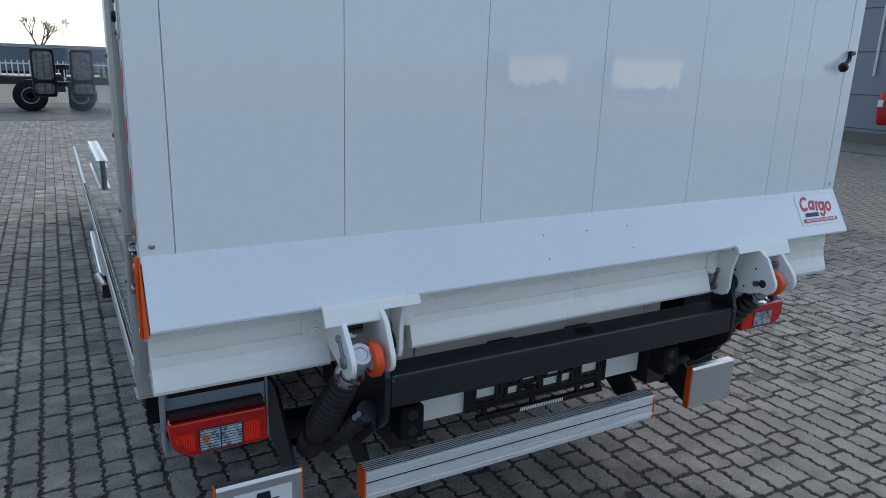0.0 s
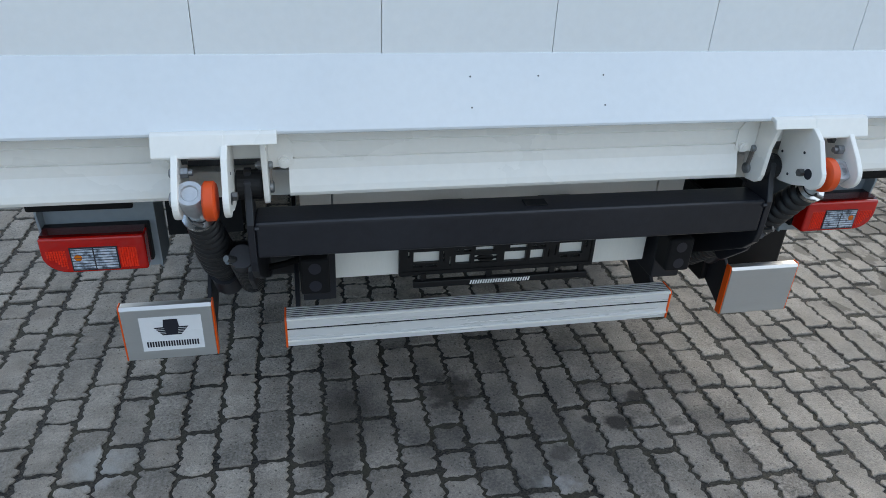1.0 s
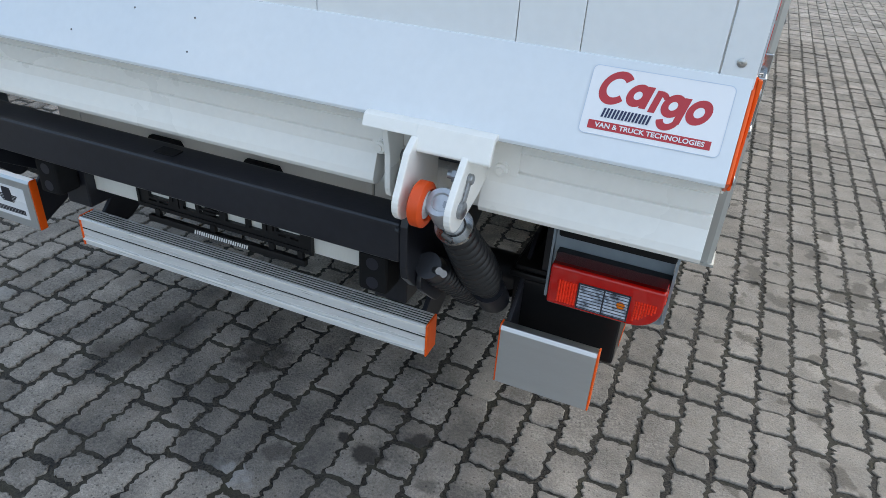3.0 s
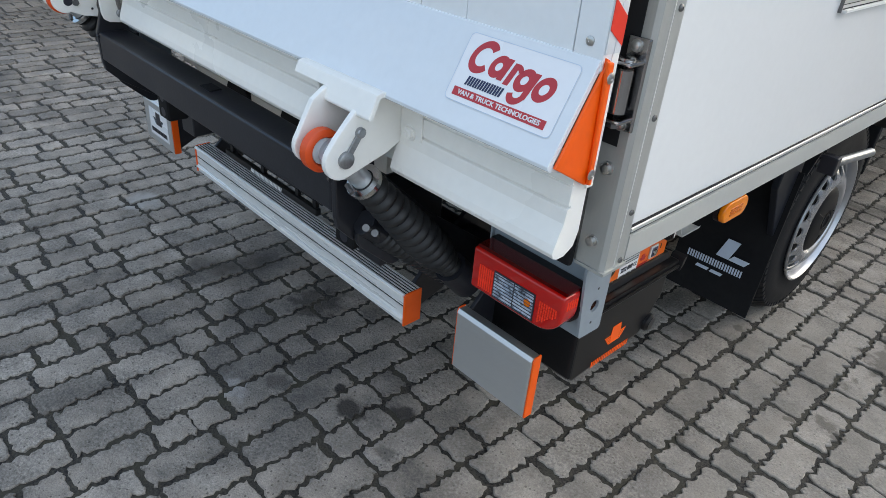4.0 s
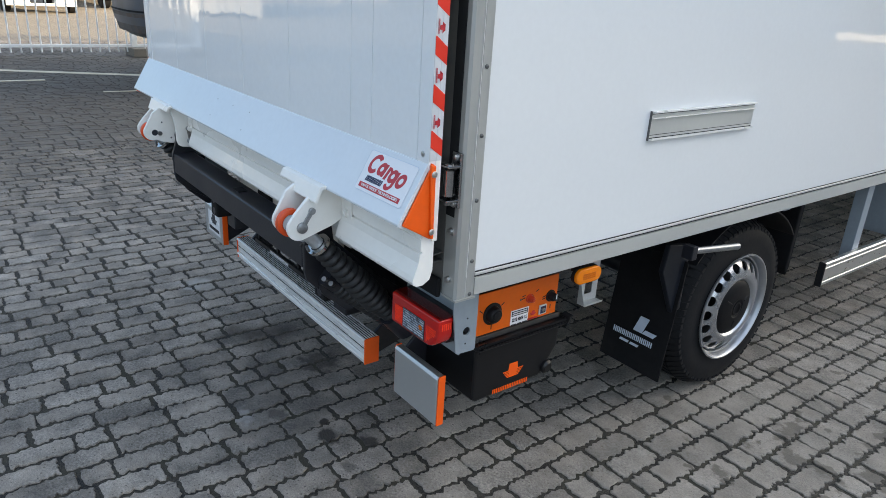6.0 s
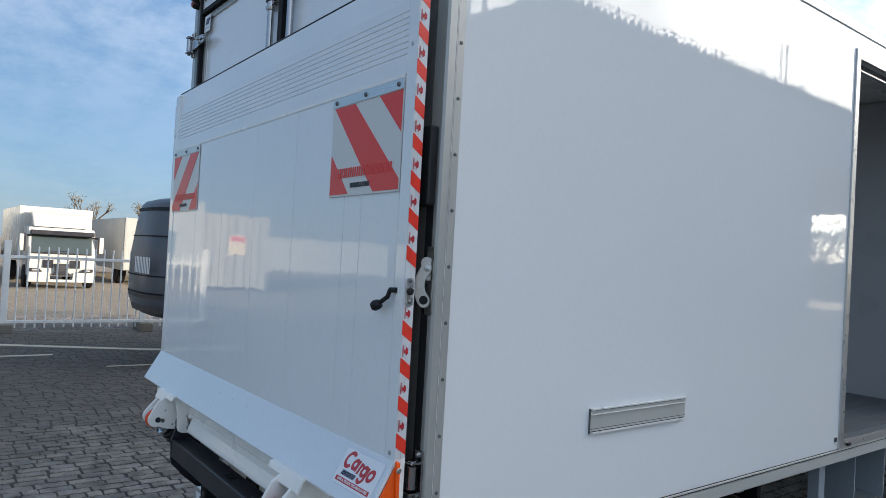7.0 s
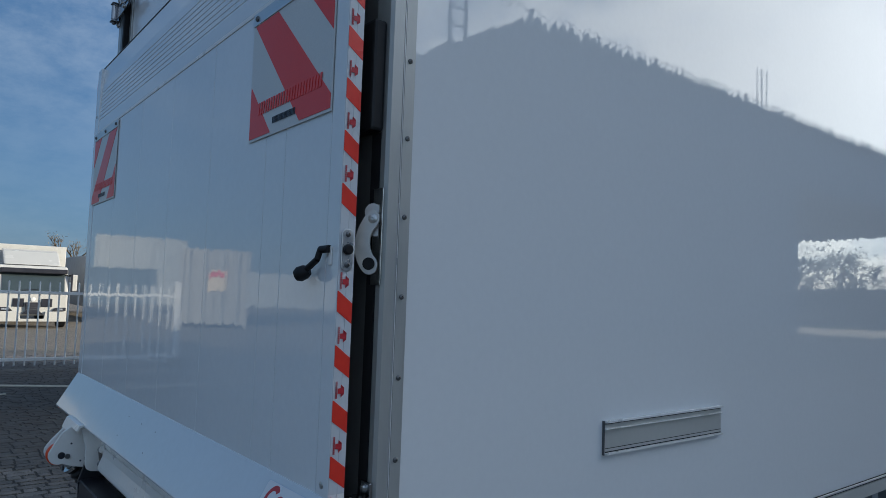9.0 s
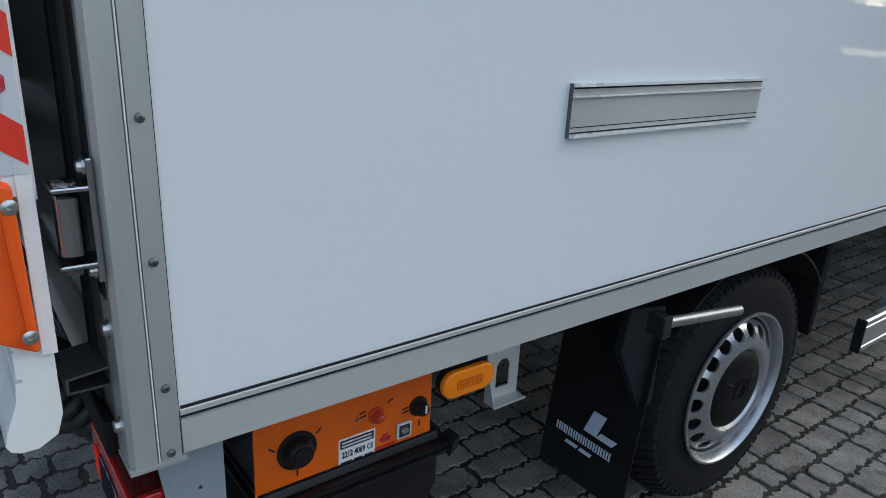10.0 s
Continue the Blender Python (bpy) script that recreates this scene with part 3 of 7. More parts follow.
def lettering(name, text, size, mat, parent, m, bold=0.0, shear=0.0, fit=None):
    """Words in the built-in font as a thin mesh, centred at the pose m; fit: their width."""
    cu = bpy.data.curves.new(name, "FONT")
    cu.body, cu.size, cu.align_x, cu.align_y, cu.extrude, cu.offset, cu.shear, cu.resolution_u = text, size, "CENTER", "CENTER", 0.0004, bold, shear, 3
    tmp = bpy.data.objects.new(name, cu)
    scene.collection.objects.link(tmp)
    bpy.context.view_layer.update()
    me = bpy.data.meshes.new_from_object(tmp.evaluated_get(bpy.context.evaluated_depsgraph_get()))
    bpy.data.objects.remove(tmp)
    xs = [v.co.x for v in me.vertices]
    if fit and xs:
        k = fit / (max(xs) - min(xs))
        for v in me.vertices:
            v.co.x *= k
    me.materials.clear()
    me.materials.append(M[mat])
    return piece(name, me, parent, m)


def ring(r0, r1, z0, z1, seg=24, a0=0.0, a1=360.0, squash=1.0):
    """A flat annulus or arc in the x, y plane."""
    g = Geo()
    full = a1 - a0 >= 359.9
    n = seg if full else seg + 1
    for z in (z0, z1):
        for r in (r0, r1):
            for k in range(n):
                a = radians(a0 + (a1 - a0) * k / seg)
                g.v.append((r * math.cos(a) * squash, r * math.sin(a), z))
    for k in range(seg):
        j = (k + 1) % n
        a, b, c, d = k, n + k, 2 * n + k, 3 * n + k
        a2, b2, c2, d2 = j, n + j, 2 * n + j, 3 * n + j
        g.f += [(a, a2, b2, b), (c, d, d2, c2), (b, b2, d2, d), (a, c, c2, a2)]
    if not full:
        for k in (0, n - 1):
            g.f.append((k, n + k, 3 * n + k, 2 * n + k))
    return g


def rounded(w, h, r, n=4):
    """The outline of a rounded rectangle about the origin."""
    out = []
    for cx, cy, a in ((w / 2 - r, h / 2 - r, 0), (-w / 2 + r, h / 2 - r, 90), (-w / 2 + r, -h / 2 + r, 180), (w / 2 - r, -h / 2 + r, 270)):
        for k in range(n + 1):
            t = radians(a + 90 * k / n)
            out.append((cx + r * math.cos(t), cy + r * math.sin(t)))
    return out


def hull(c0, r0, c1, r1, n=10):
    """The outline round two circles."""
    (x0, y0), (x1, y1) = c0, c1
    base = math.atan2(y1 - y0, x1 - x0)
    off = math.acos(max(-1, min(1, (r0 - r1) / math.hypot(x1 - x0, y1 - y0))))
    out = []
    for k in range(n + 1):
        a = base + off + (2 * math.pi - 2 * off) * k / n
        out.append((x0 + r0 * math.cos(a), y0 + r0 * math.sin(a)))
    for k in range(n + 1):
        a = base - off + 2 * off * k / n
        out.append((x1 + r1 * math.cos(a), y1 + r1 * math.sin(a)))
    return out


def pierced(outline, hole, axis, a, b):
    """An outline pushed along an axis with one hole through it; the outline is seen whole from the hole's middle."""
    cx, cy = sum(p[0] for p in hole) / len(hole), sum(p[1] for p in hole) / len(hole)

    def reach(loop, an):
        dx, dy, best = math.cos(an), math.sin(an), None
        for (x0_, y0_), (x1_, y1_) in zip(loop, loop[1:] + loop[:1]):
            ex, ey = x1_ - x0_, y1_ - y0_
            den = dx * ey - dy * ex
            if abs(den) > 1e-12:
                t_ = ((x0_ - cx) * ey - (y0_ - cy) * ex) / den
                u_ = ((x0_ - cx) * dy - (y0_ - cy) * dx) / den
                if t_ > 0 and -1e-6 <= u_ <= 1 + 1e-6:
                    best = t_ if best is None else max(best, t_)
        return (cx + dx * best, cy + dy * best)

    ans = sorted({math.atan2(p[1] - cy, p[0] - cx) for p in [*outline, *hole]})
    out, inn = [reach(outline, an) for an in ans], [reach(hole, an) for an in ans]
    n = len(ans)

    def at(p, w):
        return {"x": (w, p[0], p[1]), "y": (p[0], w, p[1]), "z": (p[0], p[1], w)}[axis]

    g = Geo()
    g.v = [at(p, w) for w in (a, b) for loop in (out, inn) for p in loop]
    for k in range(n):
        j = (k + 1) % n
        g.f += [(k, j, n + j, n + k), (2 * n + k, 3 * n + k, 3 * n + j, 2 * n + j), (k, 2 * n + k, 2 * n + j, j), (n + k, n + j, 3 * n + j, 3 * n + k)]
    return g


def disc(cx, cy, r, n=20):
    return [(cx + r * math.cos(2 * math.pi * k / n), cy + r * math.sin(2 * math.pi * k / n)) for k in range(n)]


def emblem(name, w, mat, parent, m):
    """A plain mark: a block over a bowl of stacked bars."""
    half = [(0.20, 0.44), (0.23, 0.17)]
    for k in range(5):
        z0, out = 0.165 - 0.062 * k, 0.50 - 0.050 * k
        half += [(out, z0), (out - 0.035, z0 - 0.040), (0.20 - 0.01 * k, z0 - 0.040), (0.20 - 0.01 * k, z0 - 0.062)]
    half[-2:] = []
    outline = [(w * x, w * z) for x, z in half] + [(-w * x, w * z) for x, z in reversed(half)]
    g = Geo().prism(outline, "z", 0, 0.0008)
    return piece(name, ready(g, mat, name), parent, m)


def bars(name, w, h, count, mat, parent, m, gap=0.25, slant=0.0):
    """Writing that stays plain: a row of upright bars, two for each letter."""
    g = Geo()
    step = w / count
    strokes = (0.0, 0.52) if count > 4 else (0.0,)
    for k in range(count):
        for u in strokes:
            x0 = -w / 2 + (k + u) * step
            x1 = x0 + step * (0.30 if count > 4 else 1 - gap)
            g.prism([(x0, -h / 2), (x1, -h / 2), (x1 + slant, h / 2), (x0 + slant, h / 2)], "z", 0, 0.0008)
    return tagged(piece(name, ready(g, mat, name), parent, m), kind="stuff")


def on_rear(x, y, z):
    """A flat thing's pose on a face that looks to -y."""
    return pose(x, y, z, 90, 0, 0)


def on_side(x, y, z, turn=0):
    """A flat thing's pose on a face that looks to +x."""
    return Matrix.Translation((x, y, z)) @ Euler((radians(90), 0, radians(90))).to_matrix().to_4x4() @ pose(0, 0, 0, 0, 0, turn)


bolt_geo = Geo()
bolt_geo.lathe((0, 0, 0), (0, 0, 1), [(0, 0.0125), (0.002, 0.0125), (0.002, 0.009), (0.008, 0.0085), (0.009, 0.007)], 12)
BOLT = ready(bolt_geo, "zinc", "bolt", smooth=True)
screw_geo = Geo()
screw_geo.lathe((0, 0, 0), (0, 0, 1), [(0, 0.0145), (0.002, 0.0142), (0.0045, 0.009), (0.005, 0.004), (0.0035, 0.003)], 16)
SCREW = ready(screw_geo, "zinc", "screw", smooth=True)
rivet_geo = Geo()
rivet_geo.lathe((0, 0, 0), (0, 0, 1), [(0, 0.0052), (0.002, 0.005), (0.0035, 0.003), (0.0036, 0.0018), (0.002, 0.0012)], 10)
RIVET = ready(rivet_geo, "darkzinc", "rivet", smooth=True)

# ---- the box truck ----
truck = thing("box_truck", (0, 2.5, 0), "white box truck with a folded-up tail lift, parked on block paving", "truck")


def cargo_box():
    # side skins; the kerb side has a sliding-door opening
    g = Geo()
    g.box(1.055, 1.08, 0.256, 2.64, 0.852, 2.85).box(1.055, 1.08, 2.64, 3.92, 2.735, 2.85).box(1.055, 1.08, 3.92, 4.28, 0.852, 2.85)
    part("side_panel", g, "panel", truck, "glossy white side panel reflecting the yard")
    part("side_panel", Geo().box(-1.08, -1.055, 0.256, 4.28, 0.852, 2.85), "panel", truck)
    part("front_panel", Geo().box(-1.08, 1.08, 4.281, 4.31, 0.80, 2.905), "panel", truck)
    part("roof_panel", Geo().box(-1.03, 1.03, 0.2, 4.28, 2.885, 2.903), "white", truck)
    part("floor_panel", Geo().box(-1.05, 1.05, 0.23, 4.28, 0.862, 0.892), "ply", truck, "grey plywood load floor")
    part("wall_lining", Geo().box(-1.054, -1.04, 0.26, 4.27, 1.42, 2.86), "inner", truck)
    part("kick_panel", Geo().box(-1.054, -1.03, 0.26, 4.27, 0.893, 1.418), "ply", truck, "grey kick panel along the wall")
    part("bulkhead_lining", Geo().box(-1.03, 1.05, 4.25, 4.28, 0.893, 2.86), "inner", truck)
    for s in (-1, 1):
        low = [(1.052 * s, 0.797), (1.078 * s, 0.797), (1.0865 * s, 0.803), (1.0865 * s, 0.846), (1.076 * s, 0.8475), (1.076 * s, 0.8515),
               (1.0865 * s, 0.853), (1.0865 * s, 0.859), (1.082 * s, 0.862), (1.052 * s, 0.862)]
        part("bottom_rail", Geo().prism(low, "y", 0.257, 4.30), "rail", truck, "grooved grey aluminium bottom rail")
        part("groove_line", Geo().box(1.0761 * s, 1.0835 * s, 0.258, 4.299, 0.8482, 0.8510), "seal", truck)
        part("joint_line", Geo().box(1.0803 * s, 1.0850 * s, 0.258, 2.629, 0.8604, 0.8620), "seal", truck)
        top = [(1.0 * s, 2.9), (1.045 * s, 2.916), (1.062 * s, 2.912), (1.070 * s, 2.902), (1.0865 * s, 2.850), (1.0865 * s, 2.843), (1.0805 * s, 2.841), (1.05 * s, 2.86), (1.0 * s, 2.88)]
        part("roof_rail", Geo().prism(top, "y", 0.257, 4.30), "railtop", truck, "pale aluminium roof rail")
        g = Geo()
        g.prism([(1.034 * s, 0.2), (1.078 * s, 0.2), (1.0855 * s, 0.205), (1.0855 * s, 0.2283), (1.080 * s, 0.229), (1.080 * s, 0.232), (1.0855 * s, 0.2327),
                 (1.0855 * s, 0.2555), (1.034 * s, 0.2555)], "z", 0.80, 2.905)
        post = part("corner_post", g, "post", truck, "anodised grey corner post with a row of rivets")
        part("groove_line", Geo().box(1.0801 * s, 1.0858 * s, 0.2297, 0.2313, 0.80, 2.90), "railtop", post)
        part("panel_joint", Geo().box(1.0803 * s, 1.0814 * s, 0.2562, 0.2573, 0.864, 2.84), "seal", post)
        for k in range(14):
            z = 0.892 + 0.1483 * k
            piece("rivet", RIVET, post, Matrix.Translation((1.0855 * s, 0.2435, z)) @ Euler((0, radians(90 * s), 0)).to_matrix().to_4x4())
        piece("rivet", RIVET, post, Matrix.Translation((1.0855 * s, 0.2435, 0.808)) @ Euler((0, radians(90 * s), 0)).to_matrix().to_4x4())
        for z in (0.844, 0.964):
            piece("bolt", BOLT, post, pose(1.056 * s, 0.2, z, 90, 0, 0) @ Matrix.Scale(0.85, 4))
        part("foot_plate", Geo().box(1.034 * s, 1.089 * s, 0.198, 0.260, 0.7945, 0.7995), "post", post)
    # door opening frame
    fr = Geo()
    fr.box(1.0802, 1.0885, 2.63, 2.672, 0.863, 2.765).box(1.0802, 1.0885, 2.672, 3.91, 2.72, 2.765).box(1.0802, 1.0885, 3.91, 3.95, 0.863, 2.765)
    fr.box(1.03, 1.0885, 2.672, 3.91, 0.863, 0.90).box(1.03, 1.0795, 2.642, 2.672, 0.90, 2.72)
    part("side_door_frame", fr, "alu", truck, "aluminium frame round the open side doorway", bevel=0.002)
    part("door_track", Geo().box(1.03, 1.05, 2.68, 3.9, 2.69, 2.72).box(1.05, 1.056, 2.68, 2.75, 2.70, 2.712), "steel", truck)
    part("door_stop", Geo().box(1.089, 1.10, 2.70, 2.73, 0.872, 0.885), "plastic", truck)
    g = Geo().box(1.0801, 1.0808, 2.585, 2.625, 0.885, 0.925)
    lab = part("maker_label", g, "signgrey", truck)
    bars("label_lines", 0.03, 0.02, 4, "ink", lab, on_side(1.0809, 2.605, 0.908))
    # buffer board on the flank
    for sgn, y0, y1 in ((1, 0.842, 1.354), (-1, 0.842, 1.354)):
        base = part("name_plate_rail", Geo().box(1.0803 * sgn, 1.0865 * sgn, y0, y1, 1.1285, 1.2075), "rail", truck, "short grooved aluminium rail on the side panel")
        for z0, z1, out in ((1.2025, 1.2080, 1.0945), (1.1870, 1.1895, 1.0925), (1.1280, 1.1335, 1.0945)):
            part("rail_lip", Geo().prism([(1.0866 * sgn, z0), (out * sgn, z0 + 0.001), (out * sgn, z1), (1.0866 * sgn, z1)], "y", y0, y1), "railtop", base)
        # dark strips paint the shadow along the upper and lower lip
        for z in (1.2010, 1.1350):
            part("lip_gap", Geo().box(1.0866 * sgn, 1.0870 * sgn, y0 + 0.001, y1 - 0.001, z - 0.0012, z + 0.0012), "seal", base)
        part("rail_groove", Geo().box(1.0866 * sgn, 1.0869 * sgn, y0 + 0.001, y1 - 0.001, 1.1425, 1.1440), "seal", base)
        part("rail_end", Geo().box(1.0803 * sgn, 1.0868 * sgn, y0 - 0.0018, y0 - 0.0002, 1.128, 1.208), "darkzinc", base)


cargo_box()


def rear_frame():
    part("rear_header", Geo().box(-0.954, 0.954, 0.2, 0.25, 2.8175, 2.884), "railtop", truck, "grey header with rivets above the doors")
    lip = [(0.205, 2.888), (0.166, 2.893), (0.163, 2.902), (0.168, 2.906), (0.25, 2.915), (0.25, 2.9055), (0.205, 2.9055)]
    g = part("rain_gutter", Geo().prism(lip, "x", -1.07, 1.07), "gutter", truck, "thin overhanging rain gutter")
    for k in range(9):
        piece("rivet", RIVET, g, pose(-0.92 + 0.23 * k, 0.1995, 2.862, 90, 0, 0) @ Matrix.Scale(1.3, 4))
    for s in (-1, 1):
        lamp = part("marker_lamp", Geo().lathe((1.035 * s, 0.2, 2.865), (1.035 * s, 0.165, 2.865), [(0, 0.022), (0.022, 0.021), (0.026, 0.018)], 20), "plastic", truck, smooth=True)
        part("lens", Geo().lathe((1.035 * s, 0.1735, 2.865), (1.035 * s, 0.165, 2.865), [(0, 0.018), (0.006, 0.016), (0.009, 0.009)], 16), "redlensdark", lamp, "red marker lens", smooth=True)
        for dx in (-0.006, 0.006):
            part("light_spot", Geo().cyl((1.035 * s + dx, 0.1652, 2.865), (1.035 * s + dx, 0.1638, 2.865), 0.0035, 8), "redreflex", lamp)
        # black seals and door buffers beside each door
        part("door_seal", Geo().box(0.955 * s, 0.978 * s, 0.193, 0.235, 0.80, 2.884), "seal", truck)
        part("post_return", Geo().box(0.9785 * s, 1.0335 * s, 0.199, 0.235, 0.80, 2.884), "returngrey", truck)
        part("buffer_block", Geo().box(0.99 * s, 1.070 * s, 0.172, 0.1995, 1.79, 2.0), "plastic", truck, "black rubber buffer", bevel=0.006)
    part("door_seal", Geo().box(-0.954, 0.954, 0.195, 0.225, 2.797, 2.817), "seal", truck)
    part("door_seal", Geo().box(-0.018, 0.018, 0.196, 0.225, 0.88, 2.796), "seal", truck)
    part("rear_sill", Geo().box(-0.954, 0.954, 0.2, 0.26, 0.80, 0.86), "white", truck, "pale rear sill above the lift beam", bevel=0.004)
    for s in (-1, 1):
        part("sill_rubber", Geo().box(0.826 * s, 1.033 * s, 0.186, 0.199, 0.788, 0.838), "rubber", truck, bevel=0.006)


rear_frame()
for side in (-1, 1):
    ch = Geo().prism([(0.155, 0.882), (0.2, 0.882), (0.2, 0.885), (0.158, 0.885), (0.158, 0.8985), (0.2, 0.9035), (0.2, 0.9065), (0.155, 0.9015)], "x", 0.955 * side, 1.03 * side)
    part("sill_channel", ch, "darkzinc", truck, "open end of a folded sill channel")


def rear_door(s):
    d = part("rear_door", Geo().box(0.022 * s, 0.952 * s, 0.220, 0.245, 0.885, 2.793), "door", truck, "white rear door behind the raised lift", bevel=0.003)
    e = Geo()
    e.box(0.022 * s, 0.06 * s, 0.213, 0.2195, 0.885, 2.793).box(0.925 * s, 0.952 * s, 0.213, 0.2195, 0.885, 2.793).box(0.06 * s, 0.925 * s, 0.213, 0.2195, 2.765, 2.793)
    part("edge_trim", e, "post", d, bevel=0.001)
    x = 0.092 * s
    part("lock_rod", Geo().cyl((x, 0.197, 1.0), (x, 0.197, 2.74), 0.0135, 16), "chrome", d, smooth=True)
    k = Geo()
    k.lathe((x, 0.197, 2.60), (x, 0.197, 2.83), [(0, 0.02), (0.012, 0.022), (0.012, 0.017), (0.13, 0.018), (0.132, 0.023), (0.145, 0.023), (0.147, 0.016), (0.165, 0.016), (0.167, 0.021), (0.18, 0.021), (0.182, 0.013), (0.23, 0.012)], 16)
    cam_ = part("lock_cam", k, "chrome", d, "steel lock cam", smooth=True)
    turns = [(x + 0.021 * math.cos(q * 0.8), 0.197 + 0.021 * math.sin(q * 0.8), 2.622 + 0.0021 * q) for q in range(48)]
    part("spring", Geo().tube(turns, 0.0028, 6), "darkzinc", cam_, smooth=True)
    part("keeper", Geo().box(x - 0.045, x + 0.045, 0.205, 0.2125, 2.63, 2.75), "chrome", d, bevel=0.003)
    part("keeper_hook", ring(0.010, 0.017, -0.004, 0.004, 16).mesh("keeper_hook"), "zinc", d).matrix_basis = pose(x + 0.02 * s, 0.19, 2.838, 90, 0, 0)
    for zc in (1.085, 2.662):
        h = Geo()
        h.lathe((1.066 * s, 0.1745, zc - 0.031), (1.066 * s, 0.1745, zc + 0.031), [(0, 0.010), (0.002, 0.0122), (0.060, 0.0122), (0.062, 0.010)], 20)
        h.lathe((1.066 * s, 0.1745, zc + 0.0415), (1.066 * s, 0.1745, zc + 0.06), [(0, 0.0115), (0.003, 0.0115), (0.0045, 0.008)], 18)
        part("hinge", h, "chrome", d, "polished steel door hinge", smooth=True)
        if zc > 2:
            strap = [(1.06 * s, zc - 0.03), (1.06 * s, zc + 0.03), (0.98 * s, zc + 0.028), (0.90 * s, zc + 0.022), (0.855 * s, zc + 0.012), (0.842 * s, zc), (0.855 * s, zc - 0.012), (0.90 * s, zc - 0.022), (0.98 * s, zc - 0.028)]
            st = part("hinge_strap", Geo().prism(strap, "y", 0.182, 0.19), "chrome", d, "long bevelled hinge strap", bevel=0.002)
            part("strap_slot", Geo().prism([(p + 0.905 * s, q + zc) for p, q in rounded(0.06, 0.010, 0.0048)], "y", 0.1812, 0.1818), "seal", st)
            for bx in (0.862, 0.925, 0.955):
                piece("bolt", BOLT, d, pose(bx * s, 0.182, zc + (0.012 if bx > 0.94 else -0.012 if bx > 0.9 else 0), 90, 0, 0))
        br = Geo()
        br.box(1.045 * s, 1.083 * s, 0.16, 0.1985, zc + 0.036, zc + 0.0412).box(1.045 * s, 1.083 * s, 0.16, 0.1985, zc - 0.0412, zc - 0.036)
        br.box(1.052 * s, 1.084 * s, 0.192, 0.1985, zc - 0.058, zc + 0.068)
        part("hinge_bracket", br, "chrome", d, bevel=0.002)
        for z in (zc + 0.057, zc - 0.050):
            piece("bolt", BOLT, d, pose(1.066 * s, 0.192, z, 90, 0, 0) @ Matrix.Scale(0.7, 4))
        part("hinge_nut", Geo().cyl((1.066 * s, 0.1745, zc - 0.050), (1.066 * s, 0.1745, zc - 0.0414), 0.009, 6), "darkzinc", d)


rear_door(1)
rear_door(-1)
lab = part("maker_sticker", Geo().box(-0.93, -0.85, 0.2035, 0.2046, 2.70, 2.78), "sticker", truck, "white sticker with a small blue mark")
bars("sticker_mark", 0.05, 0.028, 2, "navy", lab, on_rear(-0.89, 0.2033, 2.75), slant=0.02)
bars("sticker_lines", 0.06, 0.008, 6, "lightink", lab, on_rear(-0.89, 0.2033, 2.72))


def swing_latch(s):
    g = Geo().box(1.050 * s, 1.082 * s, 0.1965, 0.1995, 1.505, 1.684)
    part("door_seal", Geo().box(1.0345 * s, 1.064 * s, 0.1982, 0.1996, 1.0, 1.79), "seal", truck, "black rubber seal on the corner post")
    plate = part("latch_plate", g, "steel", truck, "stainless latch plate on the corner post", bevel=0.001)
    m = pose(1.043 * s, 0.1645, 0, 0, 0, 40 * s)
    bow = [(0.0195, 1.634), (0.0068, 1.611), (0.0, 1.587), (0.0, 1.568), (0.006, 1.546), (0.017, 1.528), (0.030, 1.522), (0.044, 1.529), (0.0455, 1.548),
           (0.032, 1.564), (0.0285, 1.582), (0.032, 1.602), (0.0435, 1.614), (0.047, 1.630), (0.040, 1.641), (0.030, 1.643)]
    for _ in range(2):
        bow = [q for (a, b), (c, d) in zip(bow, bow[1:] + bow[:1]) for q in ((0.75 * a + 0.25 * c, 0.75 * b + 0.25 * d), (0.25 * a + 0.75 * c, 0.25 * b + 0.75 * d))]
    part("latch_arm", Geo().prism([(a * s, b) for a, b in bow], "y", -0.003, 0.003), "satin", plate, "curved stainless latch arm", bevel=0.001).matrix_basis = m
    part("latch_lug", Geo().prism(hull((0.030 * s, 1.640), 0.016, (0.036 * s, 1.606), 0.012), "y", 0.0065, 0.0095), "satin", plate, bevel=0.001).matrix_basis = m
    part("latch_knob", Geo().cyl((0.029 * s, -0.0031, 1.5435), (0.029 * s, -0.005, 1.5435), 0.0115, 20), "plastic", plate, bevel=0.0005).matrix_basis = m
    piece("screw", SCREW, plate, m @ pose(0.0335 * s, -0.0031, 1.626, 90, 0, 0) @ Matrix.Scale(0.6, 4))
    part("latch_post", Geo().cyl((0.0335 * s, 0.0031, 1.626), (0.0335 * s, 0.012, 1.626), 0.007, 12), "zinc", plate).matrix_basis = m


swing_latch(1)

# ---- tail lift platform ----
lift = part("lift_platform", Geo().box(-1.058, 1.058, 0.124, 0.152, 1.112, 2.13), "white", truck, "raised white tail lift platform of upright planks")
FOLD = Matrix(((1, 0, 0, 0), (0, 0.4991, -0.8665, 0), (0, 0.8665, 0.4991, 0), (0, 0, 0, 1)))


def on_fold(x, up, proud=0.0008):
    """A flat thing's pose on the slanted bottom plate: up is the way from its lower edge."""
    return Matrix.Translation((x, 0.050 + 0.4991 * up - 0.8665 * proud, 1.0 + 0.8665 * up + 0.4991 * proud)) @ FOLD


